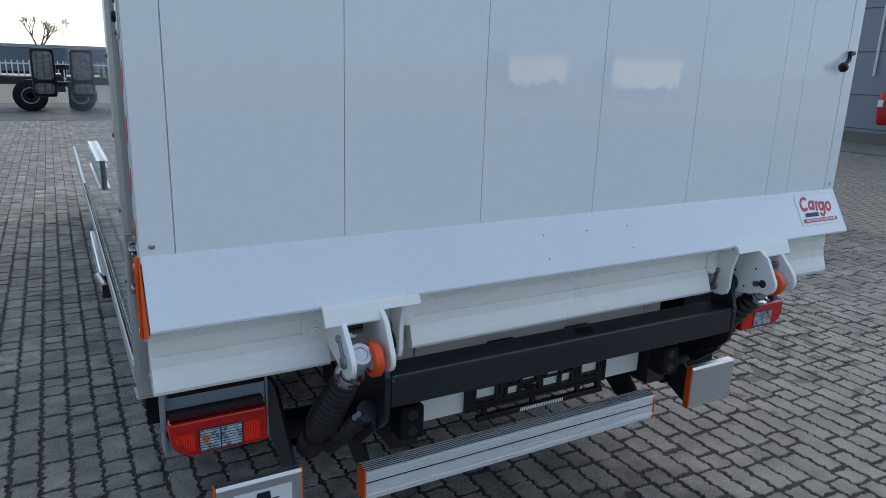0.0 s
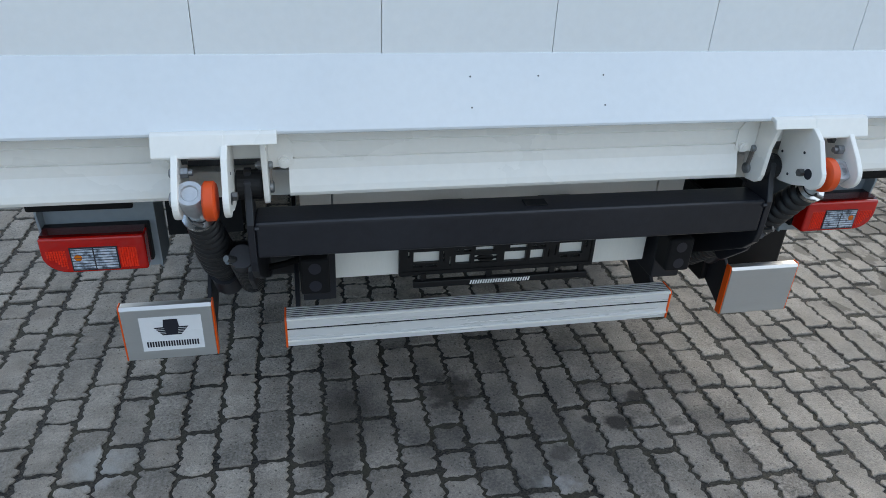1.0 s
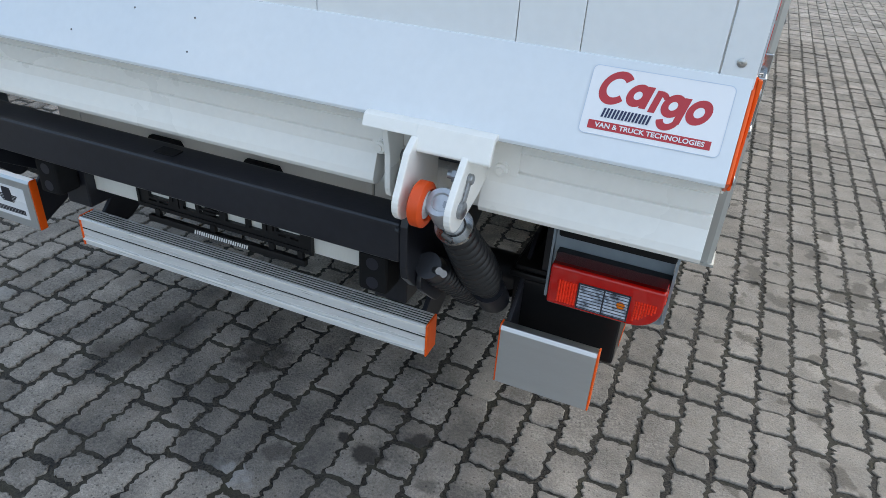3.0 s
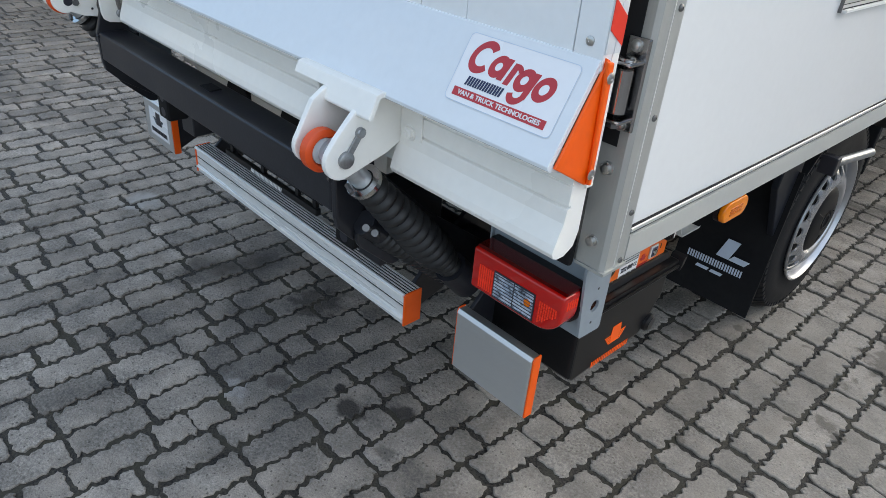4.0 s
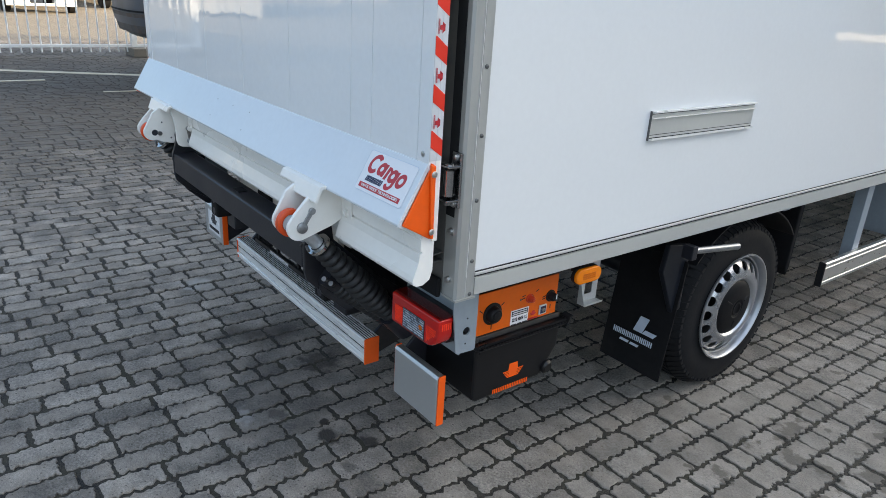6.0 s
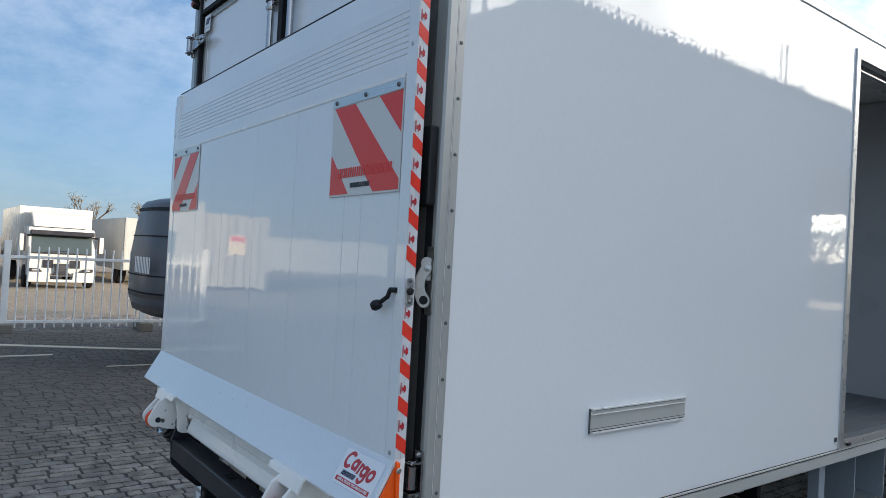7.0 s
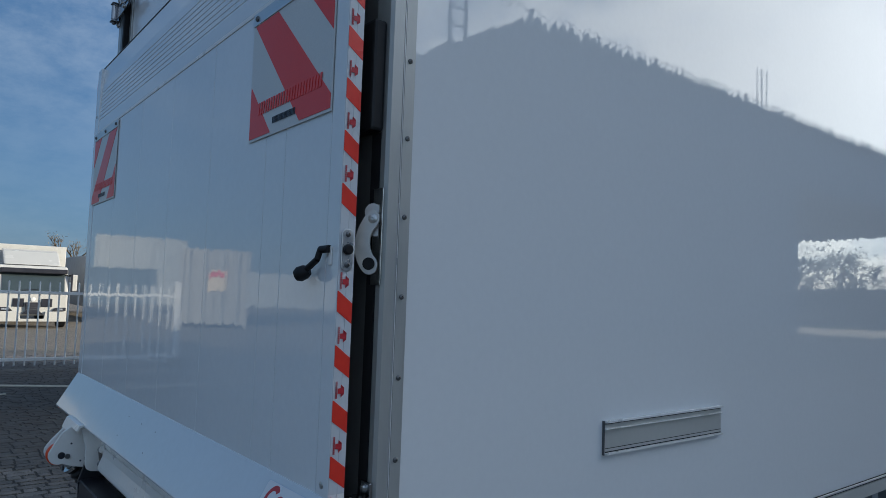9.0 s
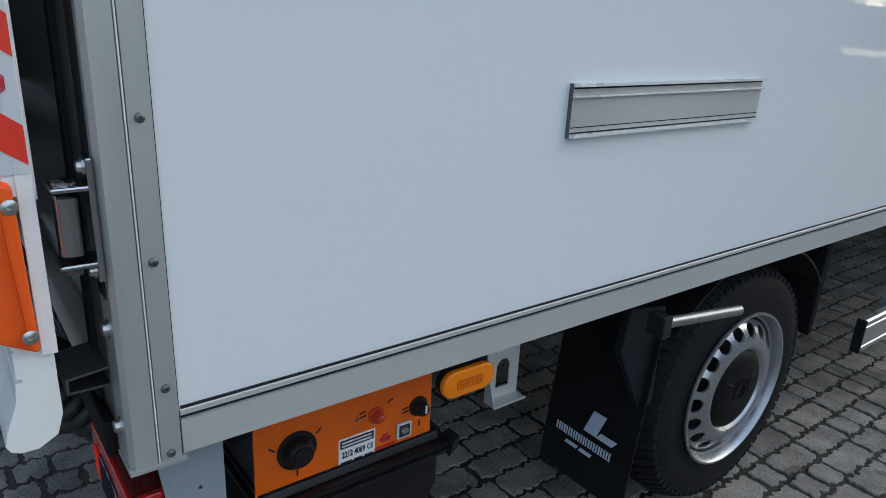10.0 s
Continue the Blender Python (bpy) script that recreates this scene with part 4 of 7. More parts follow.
def platform():
    edges = [-1.003, -0.656, -0.312, 0.033, 0.378, 0.727, 0.826, 1.02]
    for a, b in zip(edges, edges[1:]):
        part("plank", Geo().box(a + 0.0008, b - 0.0008, 0.1185, 0.1242, 1.118, 2.125), "plank", lift, bevel=0.0007)
    for s in (-1, 1):
        x0, x1 = (1.0215, 1.068) if s > 0 else (-1.068, -1.0045)
        part("edge_profile", Geo().prism([(x0, 0.1175), (x1, 0.1165), (x1, 0.149), (x0, 0.149)], "z", 1.118, 2.405), "plank", lift, bevel=0.002)
        for z in (1.152, 2.205):
            piece("screw", SCREW, lift, pose(1.045 * s, 0.1165, z, 90, 0, 0) @ Matrix.Scale(0.45, 4))
    # ribbed tip
    prof = [(0.1185, 2.131), (0.1185, 2.175)]
    for k in range(8):
        z = 2.18 + 0.0165 * k
        prof += [(0.119 + 0.0004 * k, z), (0.1206 + 0.0004 * k, z + 0.0018), (0.1206 + 0.0004 * k, z + 0.003), (0.119 + 0.0004 * k, z + 0.0048)]
    prof += [(0.1235, 2.33), (0.134, 2.412), (0.137, 2.420), (0.141, 2.420), (0.146, 2.41), (0.15, 2.3), (0.152, 2.131)]
    part("ramp_tip", Geo().prism(prof, "x", -1.062, 1.062), "plank", lift, "ribbed ramp tip along the upper edge")
    part("tip_edge", Geo().cyl((-1.06, 0.139, 2.421), (1.06, 0.139, 2.421), 0.0042, 10), "plastic", lift, smooth=True)
    part("top_strip", Geo().box(-1.0, 1.018, 0.1165, 0.1183, 2.123, 2.133), "white", lift)
    # slanted plate at the foot
    f = Geo().prism([(0.1225, 1.1255), (0.0500, 1.0000), (0.0505, 0.995), (0.055, 0.992), (0.115, 0.974), (0.118, 0.980), (0.061, 1.000), (0.130, 1.1195), (0.130, 1.1255)], "x", -1.066, 1.066)
    part("fold_plate", f, "foldwhite", lift, "slanted white plate along the foot", bevel=0.001)
    groove = [(0.152, 0.985), (0.116, 0.985), (0.116, 0.957), (0.1185, 0.9565), (0.1185, 0.9545), (0.116, 0.954), (0.1155, 0.9245), (0.1205, 0.9238), (0.1205, 0.9205)]
    low = groove + [(0.1145, 0.9195), (0.1120, 0.898), (0.100, 0.866), (0.0970, 0.853), (0.101, 0.845), (0.110, 0.841), (0.126, 0.841), (0.145, 0.852), (0.152, 0.875)]
    # the toe is cut away where the lift arms reach through
    for a, b, outline in ((-1.064, -0.701, low), (-0.7008, -0.5012, groove + [(0.152, 0.9205)]), (-0.501, 0.501, low), (0.5012, 0.7008, groove + [(0.152, 0.9205)]), (0.701, 1.064, low)):
        part("lower_profile", Geo().prism(outline, "x", a, b), "white", lift, "grooved white profile with a rounded toe", bevel=0.001)
    # small drain rivets on the slanted plate
    for x, up in ((-0.14, 0.0985), (0.0, 0.0985), (0.139, 0.0985), (-0.14, 0.037), (0.139, 0.037)):
        piece("rivet", RIVET, lift, on_fold(x, up, 0.0) @ Matrix.Scale(0.36, 4))
    for s in (-1, 1):
        # orange end caps
        cap = [(0.1215, 1.136), (0.1300, 1.132), (0.1335, 0.962), (0.124, 0.964), (0.0530, 1.0045), (0.1215, 1.1235)] if s > 0 else [(0.127, 1.130), (0.1320, 1.128), (0.1335, 0.962), (0.124, 0.964), (0.053, 0.992)]
        c = part("end_cap", Geo().prism(cap, "x", 1.0665 * s, 1.0715 * s), "orange", lift, "bright orange plastic end cap", bevel=0.0015)
        part("end_cap_rib", Geo().prism([(0.1165, 1.134), (0.131, 1.131), (0.1335, 0.963), (0.1255, 0.9645)], "x", 1.0715 * s, 1.0775 * s), "orange", lift, bevel=0.003)
        for z in (1.112, 0.981):
            piece("screw", SCREW, lift, Matrix.Translation((1.0775 * s, 0.1268, z)) @ Euler((0, radians(90 * s), 0)).to_matrix().to_4x4() @ Matrix.Scale(0.52, 4))
        part("end_profile", Geo().box(1.0655 * s, 1.0695 * s, 0.1345, 0.149, 0.955, 2.40), "white", lift, bevel=0.001)
        # warning tape up the edge
        part("edge_tape", Geo().box(1.0682 * s, 1.0700 * s, 0.1172, 0.1342, 1.14, 2.33), "whitetape", lift, "white warning tape with slanted red blocks")
        part("edge_tape", Geo().box(1.0697 * s, 1.0704 * s, 0.1343, 0.1478, 1.14, 2.33), "whitetape", lift)
        z = 1.148
        while z < 2.30:
            if not 1.515 < z < 1.60:
                y0, y1 = 0.1172, 0.1478
                part("tape_block", Geo().prism([(y0, z + 0.022), (y1, z), (y1, z + 0.036), (y0 + 0.002, z + 0.058), (y0, z + 0.058)], "x", 1.0704 * s, 1.0710 * s), "redtape", lift)
                if s > 0:
                    emblem("tape_mark", 0.022, "redink", lift, on_side(1.0706, 0.136, z + 0.074, 0) @ pose(0, 0, 0, 0, 0, 90))
                    bars("tape_word", 0.030, 0.0035, 9, "redink", lift, on_side(1.0706, 0.1235, z + 0.076, 0) @ pose(0, 0, 0, 0, 0, 90))
            z += 0.0955
        part("catch_plate", Geo().prism([(0.132 + p, 1.565 + q) for p, q in rounded(0.024, 0.075, 0.010)], "x", 1.0702 * s, 1.0735 * s), "alu", lift, bevel=0.001)
        part("catch_pin", Geo().lathe((1.0735 * s, 0.132, 1.566), (1.09 * s, 0.132, 1.566), [(0, 0.0095), (0.005, 0.0095), (0.007, 0.007)], 16), "plastic", lift, smooth=True)
        for z in (1.539, 1.593):
            piece("rivet", RIVET, lift, Matrix.Translation((1.0735 * s, 0.132, z)) @ Euler((0, radians(90 * s), 0)).to_matrix().to_4x4())
    # crank handle
    c = Geo().cyl((1.043, 0.112, 1.567), (1.018, 0.108, 1.566), 0.007, 12)
    c.tube([(1.018, 0.108, 1.567), (1.014, 0.104, 1.548), (0.985, 0.098, 1.53)], 0.006, 10)
    c.lathe((0.985, 0.104, 1.529), (0.964, 0.085, 1.517), [(0, 0.009), (0.008, 0.0135), (0.02, 0.0145), (0.028, 0.010)], 14)
    part("crank_handle", c, "plastic", lift, "black crank handle", smooth=True)
    part("crank_base", Geo().box(1.038, 1.048, 0.1135, 0.1165, 1.538, 1.572), "white", lift, bevel=0.002)


platform()


def warning_sign(s):
    cx, w, h, top = 0.829 * s, 0.385, 0.297, 2.120
    part("warning_sign", Geo().box(cx - w / 2, cx + w / 2, 0.1145, 0.1165, top - h, top), "signgrey", lift, "red and silver striped warning sign", bevel=0.0005)
    part("sign_strip", Geo().box(cx - w / 2, cx + w / 2, 0.1120, 0.1143, top - 0.028, top), "alu", lift, bevel=0.0005)
    for u in (0.06, 0.5, 0.94):
        piece("rivet", RIVET, lift, pose(cx - w / 2 + u * w, 0.112, top - 0.014, 90, 0, 0) @ Matrix.Scale(1.3, 4))
    t2, h2 = top - 0.030, h - 0.032
    for poly in ([(0.03, 0), (0.34, 0), (0.99, 0.88), (0.99, 0.985), (0.66, 0.985)], [(0.69, 0), (0.99, 0), (0.99, 0.42)], [(0.01, 0.53), (0.30, 0.985), (0.01, 0.985)]):
        pts = [(cx + s * (u - 0.5) * w, t2 - v * h2) for u, v in poly]
        part("sign_stripe", Geo().prism(pts, "y", 0.1136, 0.11445), "signred", lift)
    bars("sign_word", 0.30, 0.028, 12, "signred", lift, on_rear(cx + 0.005, 0.1134, top - h + 0.068), gap=0.38, slant=0.004)
    bars("sign_digits", 0.11, 0.014, 9, "ink", lift, on_rear(cx - 0.01, 0.1134, top - h + 0.030), gap=0.35)


warning_sign(1)
warning_sign(-1)


def lift_sticker():
    w, h = 0.196, 0.100
    cx, cu = 0.9505, 0.082
    st = piece("lift_sticker", ready(Geo().prism(rounded(w, h, 0.008), "z", 0, 0.0004), "sticker", "lift_sticker"), lift, on_fold(cx, cu, 0.0005))
    tagged(st, "white rounded sticker with a red emblem and a red band")
    edge = rounded(w, h, 0.008)
    inner = rounded(w - 0.002, h - 0.002, 0.0075)
    g = Geo()
    n = len(edge)
    g.v = [(x, y, 0.0006) for x, y in edge] + [(x, y, 0.0006) for x, y in inner]
    g.f = [(i, (i + 1) % n, n + (i + 1) % n, n + i) for i in range(n)]
    piece("sticker_edge", ready(g, "lightink", "sticker_edge"), lift, on_fold(cx, cu, 0.0005))
    at = lambda x, y: on_fold(cx + x, cu + y, 0.0011)  # noqa: E731
    def slant(g_):
        g_.v = [(x_ + 0.25 * y_, y_, z_) for x_, y_, z_ in g_.v]
        return g_

    def band(r0, r1, a0, a1, squash=0.9, n=28):
        g_ = Geo()
        for r in (r0, r1):
            g_.v += [(r * squash * math.cos(radians(a0 + (a1 - a0) * q_ / n)), r * math.sin(radians(a0 + (a1 - a0) * q_ / n)), 0.0) for q_ in range(n + 1)]
        g_.f = [(q_, q_ + 1, n + 2 + q_, n + 1 + q_) for q_ in range(n)]
        return slant(g_)

    for x, y, r0, r1, a0, a1 in ((-0.059, 0.0205, 0.0140, 0.0250, 40, 318), (-0.027, 0.015, 0.0062, 0.0168, 0, 360), (0.023, 0.009, 0.0064, 0.0170, 0, 360), (0.0215, -0.0085, 0.0080, 0.0178, 195, 352), (0.0585, 0.006, 0.0076, 0.0182, 0, 360)):
        piece("emblem_ring", ready(band(r0, r1, a0, a1), "redink", "emblem_ring"), lift, at(x, y))
    for x, y, hh in ((-0.0145, 0.014, 0.032), (-0.001, 0.011, 0.032), (0.036, 0.004, 0.038)):
        piece("emblem_bar", ready(slant(Geo().box(-0.0048, 0.0048, -hh / 2, hh / 2, -0.0001, 0.0002)), "redink", "emblem_bar"), lift, at(x, y))
    piece("emblem_hook", ready(band(0.006, 0.0135, 20, 120), "redink", "emblem_hook"), lift, at(0.003, 0.013))
    bars("emblem_word", 0.068, 0.0135, 7, "navy", lift, at(-0.037, -0.0165), gap=0.28, slant=0.003)
    piece("sticker_band", ready(Geo().box(-0.086, 0.084, -0.0062, 0.0062, 0, 0.0003), "redink", "sticker_band"), lift, at(0.0, -0.0355))
    lettering("band_words", "VAN & TRUCK TECHNOLOGIES", 0.0095, "whiteink", lift, on_fold(cx, cu - 0.0355, 0.0018), bold=0.0002, fit=0.152)


lift_sticker()


def lift_bracket(s):
    top = Geo()
    top.prism([(0.054, 1.004), (0.044, 1.005), (0.034, 1.002), (0.0190, 0.966), (0.0205, 0.962), (0.0275, 0.961), (0.041, 0.994), (0.054, 0.996)], "x", 0.612 * s, 0.740 * s)
    top.prism([(0.054, 1.0033), (0.044, 1.0043), (0.0347, 1.0014), (0.0265, 0.983), (0.034, 0.982), (0.041, 0.994), (0.054, 0.996)], "x", 0.517 * s, 0.640 * s)
    part("bracket_plate", top, "white", lift, "white folded bracket plate", bevel=0.002)
    eye = [(-0.006 + 0.0335 * math.cos(radians(a)), 0.8905 + 0.0335 * math.sin(radians(a))) for a in range(140, 291, 15)]
    cheek = [(0.050, 0.992), (0.018, 0.968), (-0.018, 0.930)] + eye + [(0.085, 0.884), (0.116, 0.900), (0.116, 0.984)]
    part("bracket_cheek", Geo().prism(cheek, "x", 0.694 * s, 0.706 * s), "white", lift, bevel=0.0025)
    deep = [(0.050, 0.992), (0.022, 0.982), (-0.002, 0.966), (-0.022, 0.930)] + eye + [(0.040, 0.846), (0.088, 0.838), (0.115, 0.846), (0.115, 0.9195), (0.1135, 0.984)]
    second = part("bracket_cheek", Geo().prism(deep, "x", 0.606 * s, 0.618 * s), "white", lift, bevel=0.0025)
    for y, z, r in ((0.100, 0.905, 0.0032), (0.031, 0.927, 0.0032), (0.063, 0.864, 0.0032), (0.002, 0.888, 0.012)):
        part("cheek_hole", Geo().cyl((0.6052 * s, y, z), (0.6059 * s, y, z), r, 14), "ink", second)
    inner = [(0.048, 0.990), (0.056, 0.955), (0.0635, 0.925), (0.0655, 0.862), (0.071, 0.846), (0.084, 0.838), (0.116, 0.834), (0.134, 0.846), (0.139, 0.868), (0.139, 0.919), (0.114, 0.9235), (0.114, 0.984)]
    part("bracket_cheek", Geo().prism(inner, "x", 0.540 * s, 0.551 * s), "white", lift, bevel=0.0025)
    for a, b, z0 in ((0.491, 0.5395, 0.902), (0.7065, 0.760, 0.913)):
        fl = [(a * s, z0 + 0.006), (a * s, 0.955), ((a if a > 0.6 else a + 0.012) * s, 0.972), (b * s, 0.984), (b * s, z0)]
        part("bracket_flange", Geo().prism(fl, "y", 0.1122, 0.1152), "white", lift, "bracket flange bolted to the profile", bevel=0.001)
    for pins, x, flip in ((((-0.001, 0.892, 0.016), (0.027, 0.933, 0.010)), 0.706, 1), (((0.1165, 0.860, 0.014), (0.110, 0.910, 0.009)), 0.5395, -1)):
        for y, z, r in pins:
            part("pin", Geo().lathe((x * s, y, z), ((x + 0.02 * flip) * s, y, z), [(0, r * 0.9), (0.006, r * 0.9), (0.008, r * 0.7)], 16), "pinsteel", lift, smooth=True)
        (y0, z0, _), (y1, z1, _) = pins
        part("pin_keeper", Geo().prism(hull((y0, z0), 0.0058, (y1, z1), 0.0058), "x", (x + 0.001 * flip) * s, (x + 0.005 * flip) * s), "pinsteel" if flip > 0 else "rustpin", lift, bevel=0.001)
    for y, z, x, f in ((0.06, 0.945, 0.694, -1), (0.02, 0.885, 0.606, -1)):
        part("nut", Geo().cyl((x * s, y, z), ((x + 0.010 * f) * s, y, z), 0.009, 6), "darkzinc", lift)
    for x, z in ((0.7315, 0.923), (0.509, 0.915)):
        part("bolt_head", Geo().lathe((x * s, 0.1121, z), (x * s, 0.098, z), [(0, 0.0140), (0.002, 0.0140), (0.002, 0.0115), (0.008, 0.0110), (0.009, 0.0065), (0.0115, 0.006)], 14), "white", lift)
    for y, z in ((0.027, 0.933), (-0.001, 0.892)):
        bolt = part("through_bolt", Geo().cyl((0.672 * s, y, z), (0.6935 * s, y, z), 0.0062, 12), "pinsteel", lift, smooth=True)
        part("hex_nut", Geo().cyl((0.680 * s, y, z), (0.6935 * s, y, z), 0.0105, 6), "pinsteel", bolt)
    for y, z in ((0.1165, 0.860), (0.110, 0.910)):
        bolt = part("through_bolt", Geo().cyl((0.5515 * s, y, z), (0.566 * s, y, z), 0.0062, 12), "pinsteel", lift, smooth=True)
        part("hex_nut", Geo().cyl((0.5515 * s, y, z), (0.5605 * s, y, z), 0.0105, 6), "pinsteel", bolt)
    r = Geo().lathe((0.631 * s, -0.004, 0.888), (0.655 * s, -0.004, 0.888), [(0, 0.014), (0, 0.032), (0.004, 0.0375), (0.020, 0.0375), (0.024, 0.032), (0.024, 0.026), (0.018, 0.024), (0.018, 0.014)], 32)
    rl = part("roller", r, "roller", lift, "orange plastic roller", smooth=True)
    part("roller_hub", Geo().lathe((0.6492 * s, -0.004, 0.888), (0.6545 * s, -0.004, 0.888), [(0, 0.0232), (0.002, 0.0232), (0.003, 0.019), (0.003, 0.013), (0.005, 0.012)], 24), "whitetape", rl, "pale roller hub", smooth=True)


def lift_cylinder(s):
    a, b = Vector((0.676 * s, 0.010, 0.882)), Vector((0.672 * s, 0.335, 0.520))
    d = (b - a).normalized()
    rod = Geo().cyl(a, a + d * 0.12, 0.0185, 20)
    rod.lathe(a - d * 0.030, b, [(0, 0.008), (0.001, 0.014), (-0.002, 0.016), (-0.002, 0.024), (0.002, 0.0265), (0.050, 0.0265), (0.054, 0.020)], 28)
    cyl = part("lift_cylinder", rod, "rodhead", truck, "hydraulic lift cylinder in a black rubber bellows", smooth=True)
    n, prof = 16, []
    for k in range(n):
        t = 0.0245 * k
        wide = 0.030 + 0.012 * min(k / 8, 1) - 0.006 * max(k - 11, 0) ** 0.8
        prof += [(t, wide - 0.010), (t + 0.005, wide - 0.003), (t + 0.010, wide), (t + 0.0145, wide), (t + 0.0195, wide - 0.003)]
    part("bellows", Geo().lathe(a + d * 0.065, b, prof, 28), "bellow", cyl, "ribbed rubber bellows", smooth=True)
    part("hose_clamp", Geo().lathe(a + d * 0.066, b, [(0, 0.030), (0, 0.0335), (0.010, 0.0335), (0.010, 0.030)], 24), "steel", cyl, smooth=True)
    part("clamp_screw", Geo().cyl(a + d * 0.072 + Vector((-0.008, -0.032, 0)), a + d * 0.072 + Vector((0.010, -0.034, -0.008)), 0.0045, 10), "darkzinc", cyl)
    part("cylinder_end", Geo().cyl(b - d * 0.06, b + d * 0.03, 0.036, 20), "black", cyl, smooth=True)
    a2, b2 = Vector((0.610 * s, 0.125, 0.690)), Vector((0.616 * s, 0.365, 0.485))
    d2 = (b2 - a2).normalized()
    prof = []
    for k in range(14):
        prof += [(0.02 * k, 0.024), (0.02 * k + 0.006, 0.030), (0.02 * k + 0.013, 0.030)]
    tilt = part("tilt_cylinder", Geo().lathe(a2 + d2 * 0.03, b2, prof, 22), "bellow", truck, "thin cylinder in a ribbed bellows", smooth=True)
    part("cylinder_head", Geo().cyl(a2 - d2 * 0.02, a2 + d2 * 0.04, 0.026, 18), "black", tilt, smooth=True)
    for k in (0.0, 0.028):
        part("fitting", Geo().cyl(a2 + Vector((0.012 * s, -0.012, 0.004)) + d2 * k, a2 + Vector((0.03 * s, -0.034, 0.02)) + d2 * k, 0.0075, 8), "darkzinc", tilt)


def lift_arm(s):
    up = [(0.060, 0.715), (0.058, 0.800), (0.074, 0.850), (0.080, 0.882), (0.098, 0.899), (0.118, 0.901), (0.138, 0.888), (0.150, 0.80), (0.30, 0.66), (0.52, 0.50), (0.52, 0.44), (0.46, 0.44), (0.22, 0.58), (0.10, 0.655), (0.066, 0.690)]
    arm = part("lift_arm", Geo().prism(up, "x", 0.574 * s, 0.589 * s), "black", truck, "black steel lift arm plate", bevel=0.003)
    part("pivot", Geo().cyl((0.553 * s, 0.108, 0.868), (0.6045 * s, 0.108, 0.868), 0.030, 24), "plastic", arm, bevel=0.004)
    part("lug", Geo().prism(hull((0.135, 0.665), 0.035, (0.20, 0.60), 0.03), "x", 0.590 * s, 0.600 * s), "black", arm, bevel=0.002)
    part("lug_bolt", Geo().cyl((0.598 * s, 0.128, 0.672), (0.618 * s, 0.128, 0.672), 0.007, 10), "darkzinc", arm)
    part("grip_bolt", Geo().cyl((0.566 * s, 0.060, 0.792), (0.5745 * s, 0.058, 0.792), 0.005, 8), "black", arm)


for side in (-1, 1):
    lift_bracket(side)
    lift_cylinder(side)
    lift_arm(side)
# the platform hangs a little askew: towards the kerb side its foot sits higher and further out
FOOT = ("fold_plate", "lower_profile", "bracket", "cheek", "pin", "nut", "hex_nut", "through_bolt", "bolt_head", "roller", "lift_sticker", "sticker", "emblem", "band")


def askew(x, foot):
    return (-0.006 * x, 0.007 * x) if foot else (0.006 * (1.07 - x), 0.007 * (x - 1.07))


for ob in (lift, *lift.children_recursive):
    low = ob.name.startswith(FOOT) or (ob.data == RIVET and ob.location.z < 1.12)
    if ob.data.users == 1:
        ob.data.transform(ob.matrix_basis)
        ob.matrix_basis = Matrix.Identity(4)
        for v in ob.data.vertices:
            dy, dz = askew(v.co.x, low)
            v.co.y, v.co.z = v.co.y + dy, v.co.z + dz
    else:
        dy, dz = askew(ob.location.x, low)
        ob.location.y, ob.location.z = ob.location.y + dy, ob.location.z + dz
part("lift_beam", Geo().box(-0.5735, 0.5735, 0.060, 0.142, 0.722, 0.803), "black", truck, "black square steel lift beam", bevel=0.008, segs=3)
part("beam_grip", Geo().box(0.0, 0.05, 0.085, 0.115, 0.8032, 0.806), "rubber", truck)


